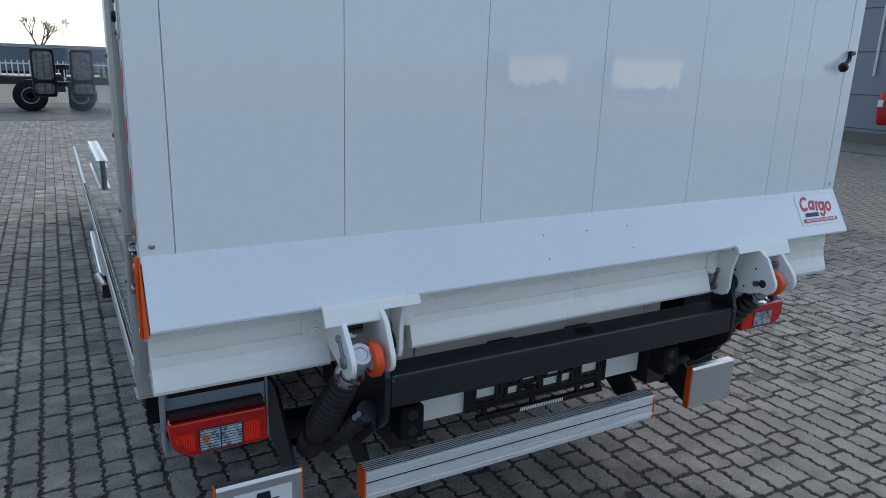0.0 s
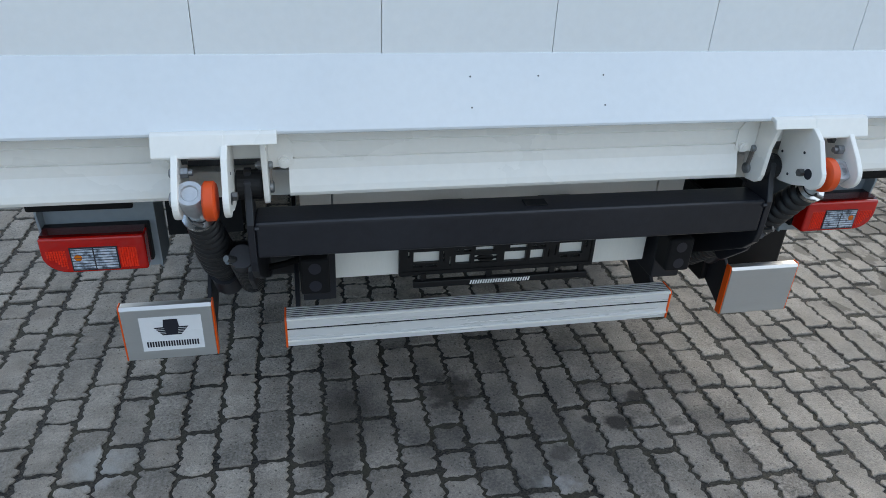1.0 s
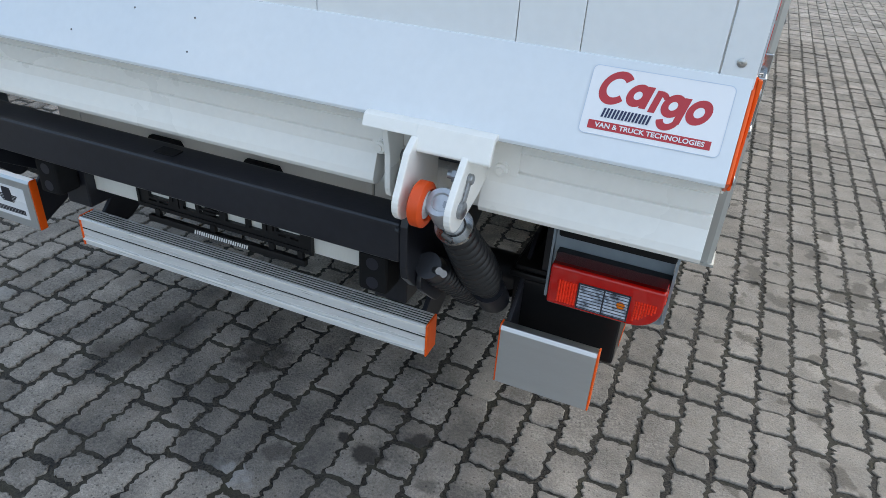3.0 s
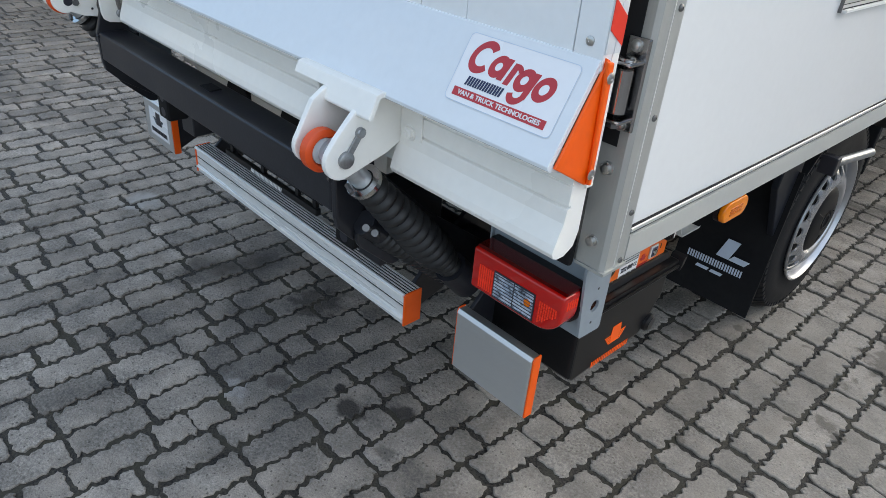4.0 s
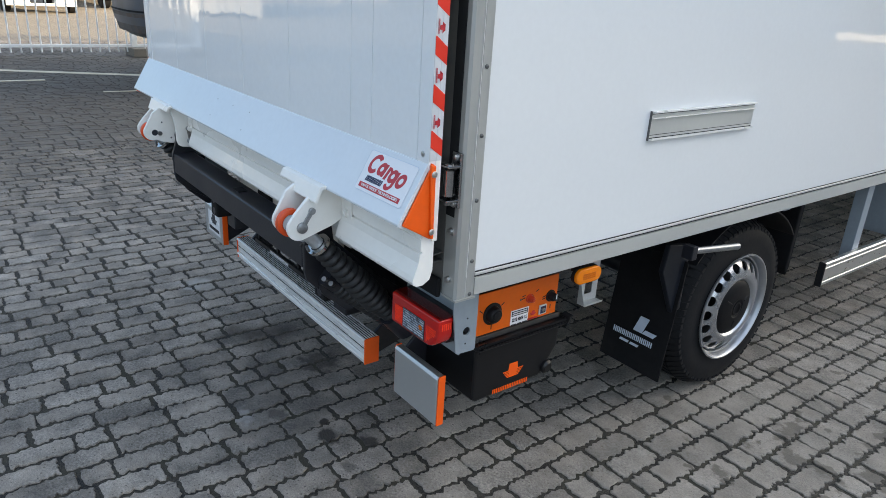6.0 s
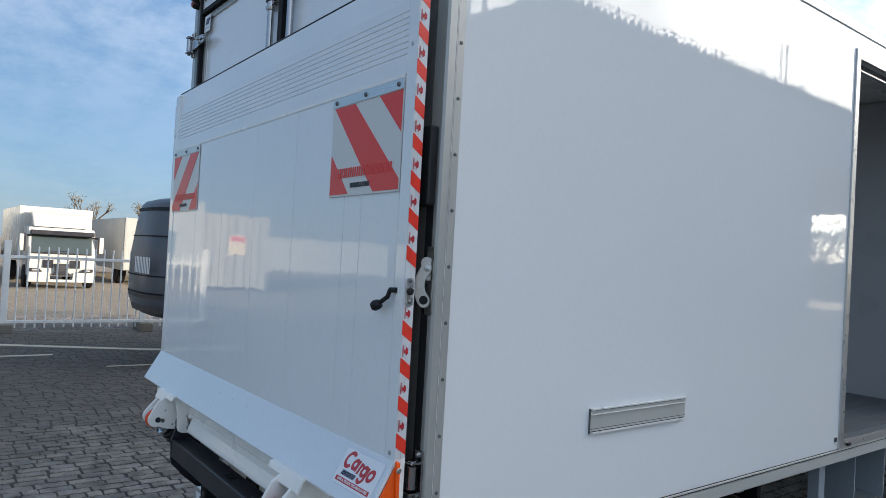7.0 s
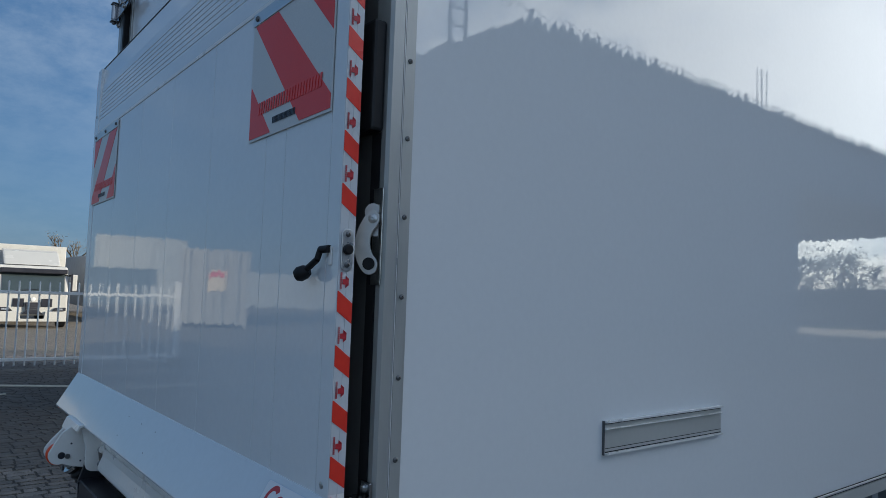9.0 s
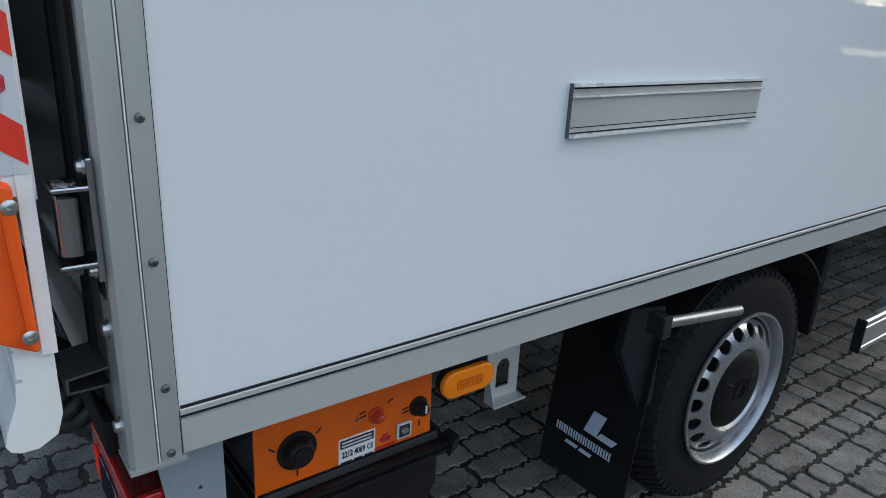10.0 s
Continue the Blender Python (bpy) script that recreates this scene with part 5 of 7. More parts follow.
# ---- underrun guards, lamps and plate ----
def underrun():
    prof = [(0.297, 0.323), (0.292, 0.326), (0.292, 0.338), (0.2875, 0.341), (0.2875, 0.346), (0.292, 0.349), (0.292, 0.376), (0.296, 0.377), (0.296, 0.380), (0.292, 0.381), (0.292, 0.404), (0.2875, 0.407), (0.2875, 0.412), (0.291, 0.415)]
    for k in range(5):
        y = 0.2955 + 0.0088 * k
        prof += [(y, 0.415), (y + 0.0006, 0.410), (y + 0.0044, 0.410), (y + 0.005, 0.415)]
    prof += [(0.341, 0.415), (0.341, 0.323)]
    bar = part("underrun_bar", Geo().prism(prof, "x", -0.536, 0.536), "alux", truck, "brushed aluminium underrun bar with a ribbed top")
    for z in (0.3405, 0.4065):
        part("bar_lip", Geo().prism([(0.2874, z), (0.2858, z + 0.0012), (0.2858, z + 0.0050), (0.2874, z + 0.0062)], "x", -0.536, 0.536), "white", bar)
    part("bar_line", Geo().box(-0.536, 0.536, 0.2925, 0.2959, 0.3772, 0.3798), "seal", bar)
    for k in range(5):
        y = 0.2955 + 0.0088 * k
        part("grip_strip", Geo().box(-0.536, 0.536, y + 0.0008, y + 0.0042, 0.4102, 0.4140), "rubber", bar)
    for s in (-1, 1):
        part("end_cap", Geo().prism([(0.2885, 0.3235), (0.343, 0.3235), (0.343, 0.416), (0.294, 0.416), (0.2885, 0.409)], "x", 0.5362 * s, 0.5415 * s), "orange", bar, "orange end cap", bevel=0.002)
        part("bar_arm", Geo().prism([(0.3415, 0.33), (0.3415, 0.41), (0.50, 0.56), (0.72, 0.62), (0.70, 0.52), (0.44, 0.36)], "x", 0.500 * s, 0.512 * s), "black", truck, "black steel bar arm", bevel=0.002)
        pl = part("underrun_plate", Geo().box(0.715 * s, 0.928 * s, 0.288, 0.312, 0.322, 0.470), "aluplate", truck, "brushed aluminium underrun plate" + (" with a maker's sticker" if s < 0 else ""), bevel=0.002)
        part("top_edge", Geo().prism([(0.2875, 0.4702), (0.3125, 0.4702), (0.3125, 0.478), (0.293, 0.478)], "x", 0.715 * s, 0.928 * s), "alu", pl)
        for x0, x1 in ((0.7110, 0.7148), (0.9282, 0.9325)):
            part("edge_strip", Geo().prism([(0.2905, 0.320), (0.314, 0.320), (0.314, 0.480), (0.2945, 0.480), (0.2905, 0.472)], "x", x0 * s, x1 * s), "orange", pl, "orange edge strip", bevel=0.0015)
        part("plate_arm", Geo().prism([(0.3145, 0.335), (0.3145, 0.46), (0.48, 0.62), (0.66, 0.62), (0.66, 0.50)], "x", 0.716 * s, 0.726 * s), "black", truck, "black angled plate arm", bevel=0.002)
        if s < 0:
            part("maker_sticker", Geo().box(-0.888, -0.742, 0.2868, 0.2878, 0.348, 0.448), "sticker", pl, "white sticker with a black emblem")
    emblem("sticker_emblem", 0.082, "ink", truck, on_rear(-0.815, 0.2865, 0.404))
    bars("sticker_word", 0.125, 0.016, 10, "ink", truck, on_rear(-0.815, 0.2865, 0.368), gap=0.22)


underrun()


def tail_lamp(s):
    x0, x1, z0, z1, yf = 0.8195, 1.031, 0.634, 0.7195, 0.200

    def flip(pts):
        return [(a * s, b) for a, b in pts]

    def face(d):
        """The lamp's outline, drawn in by d: square above, swept round at its outer foot."""
        turn = [(x1 - d - 0.052 + 0.052 * math.sin(radians(a)), z0 + d + 0.046 - 0.046 * math.cos(radians(a))) for a in range(0, 91, 15)]
        return flip([(x0 + d, z0 + d), *turn, (x1 - d, z1 - d), (x0 + d, z1 - d)])

    lamp = part("tail_lamp", Geo().prism(face(-0.003), "y", 0.246, 0.268), "plastic", truck, "red tail lamp with a clear slatted window", bevel=0.003)
    part("red_lens", Geo().prism(face(0.0), "y", yf, 0.2458), "redlens", lamp, "glossy red lens", bevel=0.007, segs=4, smooth=True)
    hood = [(yf + 0.006, z1 + 0.0002), (0.2458, z1 + 0.0002), (0.2458, z1 + 0.004), (yf + 0.012, z1 + 0.003)]
    part("top_lens", Geo().prism(hood, "x", (x0 + 0.002) * s, (x1 - 0.002) * s), "redlensdark", lamp, "dark red upper face", bevel=0.001)
    # window: a lamp bowl behind thin slats
    a, b, c, d = 0.876, 0.973, z0 + 0.006, 0.6965
    part("window_frame", Geo().box(a * s, b * s, yf - 0.0012, yf - 0.0002, c, d), "ink", lamp, bevel=0.0004)
    for u0, u1 in ((a + 0.003, 0.9235), (0.9265, b - 0.003)):
        part("clear_lens", Geo().box(u0 * s, u1 * s, yf - 0.0022, yf - 0.0013, c + 0.003, d - 0.003), "lampbowl", lamp, "clear window over a bright bowl")
    for k in range(8):
        zz = c + 0.005 + (d - c - 0.010) * k / 7
        part("lens_slat", Geo().box((a + 0.002) * s, (b - 0.002) * s, yf - 0.0036, yf - 0.0023, zz - 0.0005, zz + 0.0005), "ink", lamp)
    part("bulb_cap", Geo().lathe((0.9575 * s, yf - 0.0014, 0.672), (0.9575 * s, yf - 0.0034, 0.672), [(0, 0.0085), (0.0012, 0.0078), (0.002, 0.004)], 14), "amberdark", lamp, "amber bulb cap", smooth=True)
    # prismatic fields either side of the window, and round the outer end
    ribs = Geo()
    for k in range(7):
        u0 = 0.838 + 0.0052 * k
        ribs.prism(flip([(u0, yf - 0.0001), (u0 + 0.0046, yf - 0.0001), (u0 + 0.0023, yf - 0.0022)]), "z", z0 + 0.010, 0.692)
    tagged(part("reflector", ribs, "redreflex", lamp, "prismatic red reflector"), kind="stuff")
    dots = Geo()
    for k in range(8):
        for r in range(8):
            u0, w0 = 0.981 + 0.005 * k, z0 + 0.012 + 0.0056 * r
            if w0 > z0 + 0.008 + 0.0042 * k:
                dots.prism(flip([(u0, yf - 0.0001), (u0 + 0.0040, yf - 0.0001), (u0 + 0.0020, yf - 0.0018)]), "z", w0, w0 + 0.0046)
    tagged(part("reflector", dots, "redreflex", lamp, "prismatic red reflector"), kind="stuff")
    ends = Geo()
    for k in range(5):
        v0 = yf + 0.010 + 0.0062 * k
        ends.prism([(x1 * s + 0.0001 * s, v0), (x1 * s + 0.0001 * s, v0 + 0.0052), (x1 * s + 0.0016 * s, v0 + 0.0026)], "z", 0.690, 0.708)
    tagged(part("reflector", ends, "redreflex", lamp, "prismatic red end field"), kind="stuff")
    # grey-blue carrier behind
    c = part("lamp_carrier", Geo().box(0.807 * s, 1.0318 * s, 0.2685, 0.273, 0.606, 0.795), "galv", truck, "grey-blue painted steel lamp carrier", bevel=0.001)
    side = [(0.2545, 0.620), (0.259, 0.6145), (0.314, 0.6125), (0.318, 0.617), (0.318, 0.795), (0.246, 0.795), (0.238, 0.757)]
    part("carrier_flange", pierced(side, disc(0.2855, 0.674, 0.0118), "x", 1.0325 * s, 1.0375 * s), "galv", c)
    for y, z in ((0.286, 0.7105), (0.284, 0.6390)):
        part("small_hole", Geo().cyl((1.0376 * s, y, z), (1.0380 * s, y, z), 0.0026, 10), "ink", c)
    part("carrier_brace", Geo().box(0.802 * s, 0.8065 * s, 0.262, 0.36, 0.606, 0.795), "galv", c)


tail_lamp(1)
tail_lamp(-1)


def number_plate_holder():
    y = 0.262
    part("rear_cross_member", Geo().box(-0.41, 0.41, 0.2625, 0.285, 0.543, 0.728).box(-0.409, 0.409, 0.2635, 0.285, 0.7285, 0.7985), "beige", truck, "pale painted cross member", bevel=0.003)
    for s in (-1, 1):
        part("member_end", Geo().box(0.413 * s, 0.485 * s, 0.2645, 0.285, 0.715, 0.7985), "beige", truck, bevel=0.002)
    # a moulded tray pierced by windows and slots, given in millimetres from its lower corner
    x0, x1, z0, z1 = -0.253, 0.259, 0.545, 0.662
    holes = [(36, 102, 32, 64), (34, 60, 20, 26), (68, 96, 20, 26), (22, 27, 50, 66), (111, 115, 34, 46), (111, 115, 50, 64), (128, 132, 20, 47), (143, 181, 24, 50), (142, 154, 58, 64),
             (162, 183, 58, 64), (194, 242, 57, 70), (192, 252, 24, 46), (284, 330, 57, 70), (270, 328, 23, 52), (339, 376, 24, 53), (343, 359, 60, 66), (366, 379, 60, 66),
             (387, 391, 30, 54), (405, 409, 34, 62), (416, 481, 36, 68), (421, 442, 25, 31), (452, 476, 25, 31), (488, 493, 52, 74), (36, 102, 76, 104), (143, 242, 80, 104), (270, 376, 80, 104), (416, 481, 80, 104)]
    us = sorted({0, 512, *(q for h_ in holes for q in h_[:2])})
    vs = sorted({0, 117, *(q for h_ in holes for q in h_[2:])})
    g = Geo()
    for a, b in zip(us, us[1:]):
        run = None
        for c, d in zip(vs, vs[1:]):
            inside = any(h_[0] <= a and b <= h_[1] and h_[2] <= c and d <= h_[3] for h_ in holes)
            if not inside:
                run = (run[0] if run else c, d)
            if run and (inside or d == 117):
                g.box(x0 + a / 1000, x0 + b / 1000, y - 0.010, y, z0 + run[0] / 1000, z0 + run[1] / 1000)
                run = None
    g.box(x0, x1, y - 0.013, y - 0.0102, z0, z0 + 0.010).box(x0, x0 + 0.008, y - 0.013, y - 0.0102, z0 + 0.0102, z1).box(x1 - 0.008, x1, y - 0.013, y - 0.0102, z0 + 0.0102, z1)
    g.prism([(x0 + 0.222 + 0.022 * math.cos(radians(a)), z0 + 0.035 + 0.0085 * math.sin(radians(a))) for a in range(0, 360, 30)], "y", y - 0.009, y)
    g.box(x0 + 0.190, x0 + 0.254, y - 0.009, y - 0.0005, z0 + 0.0335, z0 + 0.0365)
    h = part("number_plate_holder", g, "plastic", truck, "empty black plastic number plate holder")
    part("holder_lip", Geo().box(-0.218, 0.245, y - 0.022, y - 0.006, 0.512, 0.530), "plastic", h, bevel=0.003)
    for a in (-0.198, -0.028, 0.142, 0.222):
        part("lip_stay", Geo().box(a, a + 0.014, y - 0.016, y - 0.006, 0.526, 0.549), "plastic", h)
    bars("lip_word", 0.16, 0.011, 12, "whiteink", h, on_rear(0.007, y - 0.0225, 0.521), gap=0.25, slant=0.003)


number_plate_holder()


def rubber_stop(s):
    x = 0.459 * s
    st = part("rubber_stop", Geo().box(x - 0.034, x + 0.034, 0.170, 0.235, 0.556, 0.650), "rubber", truck, "black rubber docking stop with two holes", bevel=0.010, segs=3)
    for z in (0.580, 0.626):
        part("stop_hole", Geo().lathe((x, 0.1699, z), (x, 0.192, z), [(0, 0.0145), (0.0002, 0.0145), (0.0004, 0.010)], 16), "ink", st)
    part("stop_bracket", Geo().box(x - 0.03, x + 0.05, 0.2355, 0.42, 0.50, 0.68), "black", st, bevel=0.004)


rubber_stop(1)
rubber_stop(-1)
for x in (-0.14, 0.134):
    part("sill_block", Geo().prism([(x - 0.058, 0.66), (x + 0.058, 0.66), (x + 0.055, 0.725), (x + 0.043, 0.745), (x - 0.043, 0.745), (x - 0.055, 0.725)], "y", 0.25, 0.29), "rubber", truck, "black rubber sill block", bevel=0.004)


def chassis():
    for s in (-1, 1):
        part("chassis_rail", Geo().box(0.34 * s, 0.42 * s, 0.38, 6.3, 0.56, 0.70), "black", truck, "black chassis rail", bevel=0.006)
        part("sub_frame", Geo().box(0.36 * s, 0.41 * s, 0.27, 4.2, 0.705, 0.80), "galv", truck, bevel=0.004)
    for y in (0.75, 1.9, 2.9, 4.0):
        part("floor_bearer", Geo().box(-1.0, 1.0, y, y + 0.05, 0.745, 0.796), "galv", truck, bevel=0.003)
    part("lift_cross_tube", Geo().cyl((-0.70, 0.52, 0.47), (0.70, 0.52, 0.47), 0.05, 24), "black", truck, "black lift cross tube", smooth=True)
    part("rear_axle", Geo().cyl((-0.72, 1.74, 0.355), (0.72, 1.74, 0.355), 0.05, 20).lathe((-0.16, 1.74, 0.355), (0.16, 1.74, 0.355), [(0, 0.06), (0.06, 0.14), (0.26, 0.14), (0.32, 0.06)], 20), "black", truck, smooth=True)
    for a, b in (((0.20, 0.45, 0.66), (0.58, 0.42, 0.50)), ((-0.25, 0.45, 0.64), (-0.60, 0.40, 0.50)), ((0.64, 0.30, 0.62), (0.70, 0.44, 0.47)), ((-0.66, 0.30, 0.62), (-0.70, 0.44, 0.47))):
        mid = (Vector(a) + Vector(b)) / 2 + Vector((0, 0, -0.06))
        pts = [Vector(a).lerp(mid, t / 5).lerp(mid.lerp(Vector(b), t / 5), t / 5) for t in range(6)]
        part("hydraulic_hose", Geo().tube(pts, 0.009, 10), "rubber", truck, smooth=True)


chassis()
# made-up dark mass that keeps light from passing under the floor
part("fuel_tank", Geo().prism([(2.42, 0.36), (3.40, 0.36), (3.46, 0.42), (3.46, 0.70), (2.36, 0.70), (2.36, 0.42)], "x", -0.33, 0.33), "black", truck, "unseen black mass added to darken the space under the floor", bevel=0.02)
part("exhaust_pipe", Geo().tube([(-0.52, 1.0, 0.50), (-0.52, 2.2, 0.46), (-0.46, 3.9, 0.46)], 0.045, 16), "rubber", truck, "dark exhaust pipe", smooth=True)


def power_pack():
    # battery and pump box on the kerb side
    out = [(0.398, 0.380), (0.398, 0.544), (0.735, 0.544), (0.735, 0.47), (0.668, 0.378), (0.412, 0.368)]
    box = part("power_pack_box", Geo().prism(out, "x", 0.70, 0.953), "boxblack", truck, "black plastic power pack box", bevel=0.012, segs=3)
    part("box_lid", Geo().box(0.69, 0.963, 0.392, 0.752, 0.5445, 0.560), "boxblack", box, bevel=0.004)
    part("lid_step", Geo().prism([(0.70, 0.5602), (0.945, 0.5602), (0.937, 0.574), (0.70, 0.574)], "y", 0.400, 0.742), "boxblack", box, bevel=0.004, segs=3)
    part("lid_rim", Geo().tube([(0.9665, 0.394, 0.5465), (0.9665, 0.742, 0.5465), (0.960, 0.7545, 0.5475), (0.80, 0.756, 0.5475)], 0.0035, 8), "boxblack", box, "rolled lip of the lid", smooth=True)
    part("lid_clip", Geo().prism([(0.746, 0.535), (0.762, 0.548), (0.768, 0.570), (0.756, 0.566)], "x", 0.938, 0.972), "plastic", box, bevel=0.001)
    part("filler_cap", Geo().lathe((0.925, 0.690, 0.405), (0.966, 0.694, 0.403), [(0, 0.028), (0.010, 0.031), (0.016, 0.031), (0.018, 0.024), (0.034, 0.023), (0.040, 0.016)], 20), "boxblack", box, "round black cap", smooth=True)
    emblem("box_emblem", 0.082, "orange", box, on_side(0.9536, 0.552, 0.424))
    bars("box_word", 0.142, 0.015, 10, "orange", box, on_side(0.9536, 0.547, 0.383), gap=0.22)
    X = 0.932
    pan = part("control_panel", Geo().box(X - 0.005, X, 0.397, 0.728, 0.562, 0.702), "opanel", truck, "orange control panel with knobs and a label", bevel=0.001)
    part("panel_housing", Geo().box(0.76, X - 0.0055, 0.405, 0.720, 0.561, 0.698), "black", pan)

    def knob(y, z, r, mat, depth=0.020):
        k = part("knob", Geo().lathe((X, y, z), (X + depth, y, z), [(0, r * 1.3), (0.003, r * 1.3), (0.004, r), (depth * 0.75, r * 0.92), (depth, r * 0.70)], 24), mat, pan, smooth=True)
        part("knob_top", Geo().lathe((X + depth + 0.0002, y, z), (X + depth + 0.004, y, z), [(0, r * 0.55), (0.002, r * 0.55), (0.0035, r * 0.4)], 18), mat, k, smooth=True)
        return k

    knob(0.467, 0.633, 0.026, "plastic", 0.022)
    knob(0.612, 0.647, 0.0115, "redknob", 0.016)
    k2 = knob(0.699, 0.636, 0.0145, "plastic", 0.022)
    part("knob_line", Geo().box(X + 0.0262, X + 0.027, 0.697, 0.7005, 0.634, 0.650), "whiteink", k2)
    plate = part("type_plate", Geo().box(X + 0.0002, X + 0.0010, 0.541, 0.611, 0.566, 0.622), "sticker", pan, "white type plate with black lines")
    part("plate_band", Geo().box(X + 0.0011, X + 0.0014, 0.544, 0.608, 0.603, 0.619), "ink", plate)
    part("plate_band", Geo().box(X + 0.0011, X + 0.0014, 0.544, 0.566, 0.569, 0.577), "ink", plate)
    part("plate_band", Geo().box(X + 0.0011, X + 0.0014, 0.570, 0.586, 0.569, 0.577), "ink", plate)
    part("plate_band", Geo().box(X + 0.0011, X + 0.0014, 0.590, 0.608, 0.569, 0.577), "ink", plate)
    for z in (0.6145, 0.608):
        bars("band_lines", 0.058, 0.0032, 16, "whiteink", plate, on_side(X + 0.0015, 0.576, z), gap=0.35)
    lettering("plate_digits", "2212 4069", 0.016, "ink", plate, on_side(X + 0.0014, 0.569, 0.590), bold=0.0004, fit=0.044)
    lettering("plate_mark", "CE", 0.015, "ink", plate, on_side(X + 0.0014, 0.601, 0.590), fit=0.012)
    sock = part("socket", Geo().box(X + 0.0002, X + 0.005, 0.654, 0.684, 0.583, 0.614), "signgrey", pan, bevel=0.002)
    part("socket_field", Geo().box(X + 0.0052, X + 0.0058, 0.658, 0.680, 0.587, 0.610), "navy", sock)
    part("socket_pin", Geo().lathe((X + 0.006, 0.669, 0.599), (X + 0.010, 0.669, 0.599), [(0, 0.008), (0.003, 0.007), (0.004, 0.003)], 16), "steel", sock, smooth=True)
    emblem("panel_emblem", 0.026, "redink", pan, on_side(X + 0.0003, 0.632, 0.591))
    bars("panel_word", 0.044, 0.005, 10, "redink", pan, on_side(X + 0.0003, 0.632, 0.578))
    for y, z, t in ((0.505, 0.655, 40), (0.425, 0.648, -40), (0.467, 0.590, 90), (0.586, 0.660, 10), (0.586, 0.652, 10), (0.672, 0.632, 10), (0.672, 0.639, 10), (0.703, 0.600, -90), (0.640, 0.666, 20)):
        bars("panel_arrow", 0.013, 0.0028, 1, "ink", pan, on_side(X + 0.0003, y, z, t), gap=0)
    for y, z in ((0.416, 0.572), (0.520, 0.572), (0.706, 0.572), (0.575, 0.560 + 0.09)):
        piece("rivet", RIVET, pan, Matrix.Translation((X, y, z)) @ Euler((0, radians(90), 0)).to_matrix().to_4x4() @ Matrix.Scale(0.7, 4))


power_pack()


def side_marker(s):
    arch = [(0.967, 0.540), (1.004, 0.540), (1.004, 0.588)] + [(0.9855 + 0.0185 * math.cos(radians(a)), 0.588 + 0.0185 * math.sin(radians(a))) for a in range(30, 180, 30)] + [(0.967, 0.588)]
    hang = part("hanger_bracket", pierced([(0.940, 0.512), (1.030, 0.512), (1.030, 0.744), (0.940, 0.744)], arch, "x", 0.838 * s, 0.841 * s), "palezinc", truck, "galvanised bracket with an arched hole")
    part("bracket_lip", Geo().prism([(0.8412, 0.512), (0.872, 0.512), (0.874, 0.520), (0.872, 0.515), (0.8412, 0.515)] if s > 0 else [(-0.8412, 0.512), (-0.872, 0.512), (-0.874, 0.520), (-0.872, 0.515), (-0.8412, 0.515)], "y", 0.941, 1.029), "palezinc", hang)
    part("bracket_side", Geo().prism([(0.8412 * s, 0.516), (0.870 * s, 0.516), (0.8412 * s, 0.60)], "y", 0.940, 0.943), "palezinc", hang)
    br = part("marker_mount", Geo().box(1.000 * s, 1.046 * s, 0.695, 0.726, 0.742, 0.7965), "plastic", truck, "black plastic mount of a side marker lamp", bevel=0.004)
    y, z = 0.700, 0.752
    part("marker_base", Geo().prism([(y + p, z + q) for p, q in rounded(0.106, 0.048, 0.0235, 6)], "x", 1.046 * s, 1.054 * s), "plastic", br)
    lens = part("marker_lens", Geo().prism([(y + p, z + q) for p, q in rounded(0.104, 0.046, 0.0225, 8)], "x", 1.0545 * s, 1.068 * s), "amber", br, "oval amber side marker", bevel=0.005, segs=3, smooth=True)
    rel = Geo()
    for k in range(9):
        for r in range(3):
            yy, zz = y - 0.026 + 0.0058 * k, z - 0.009 + 0.006 * r
            rel.box(1.0682 * s, 1.0692 * s, yy, yy + 0.0046, zz, zz + 0.0048)
    part("reflex_field", rel, "amberdark", lens)


side_marker(1)
side_marker(-1)


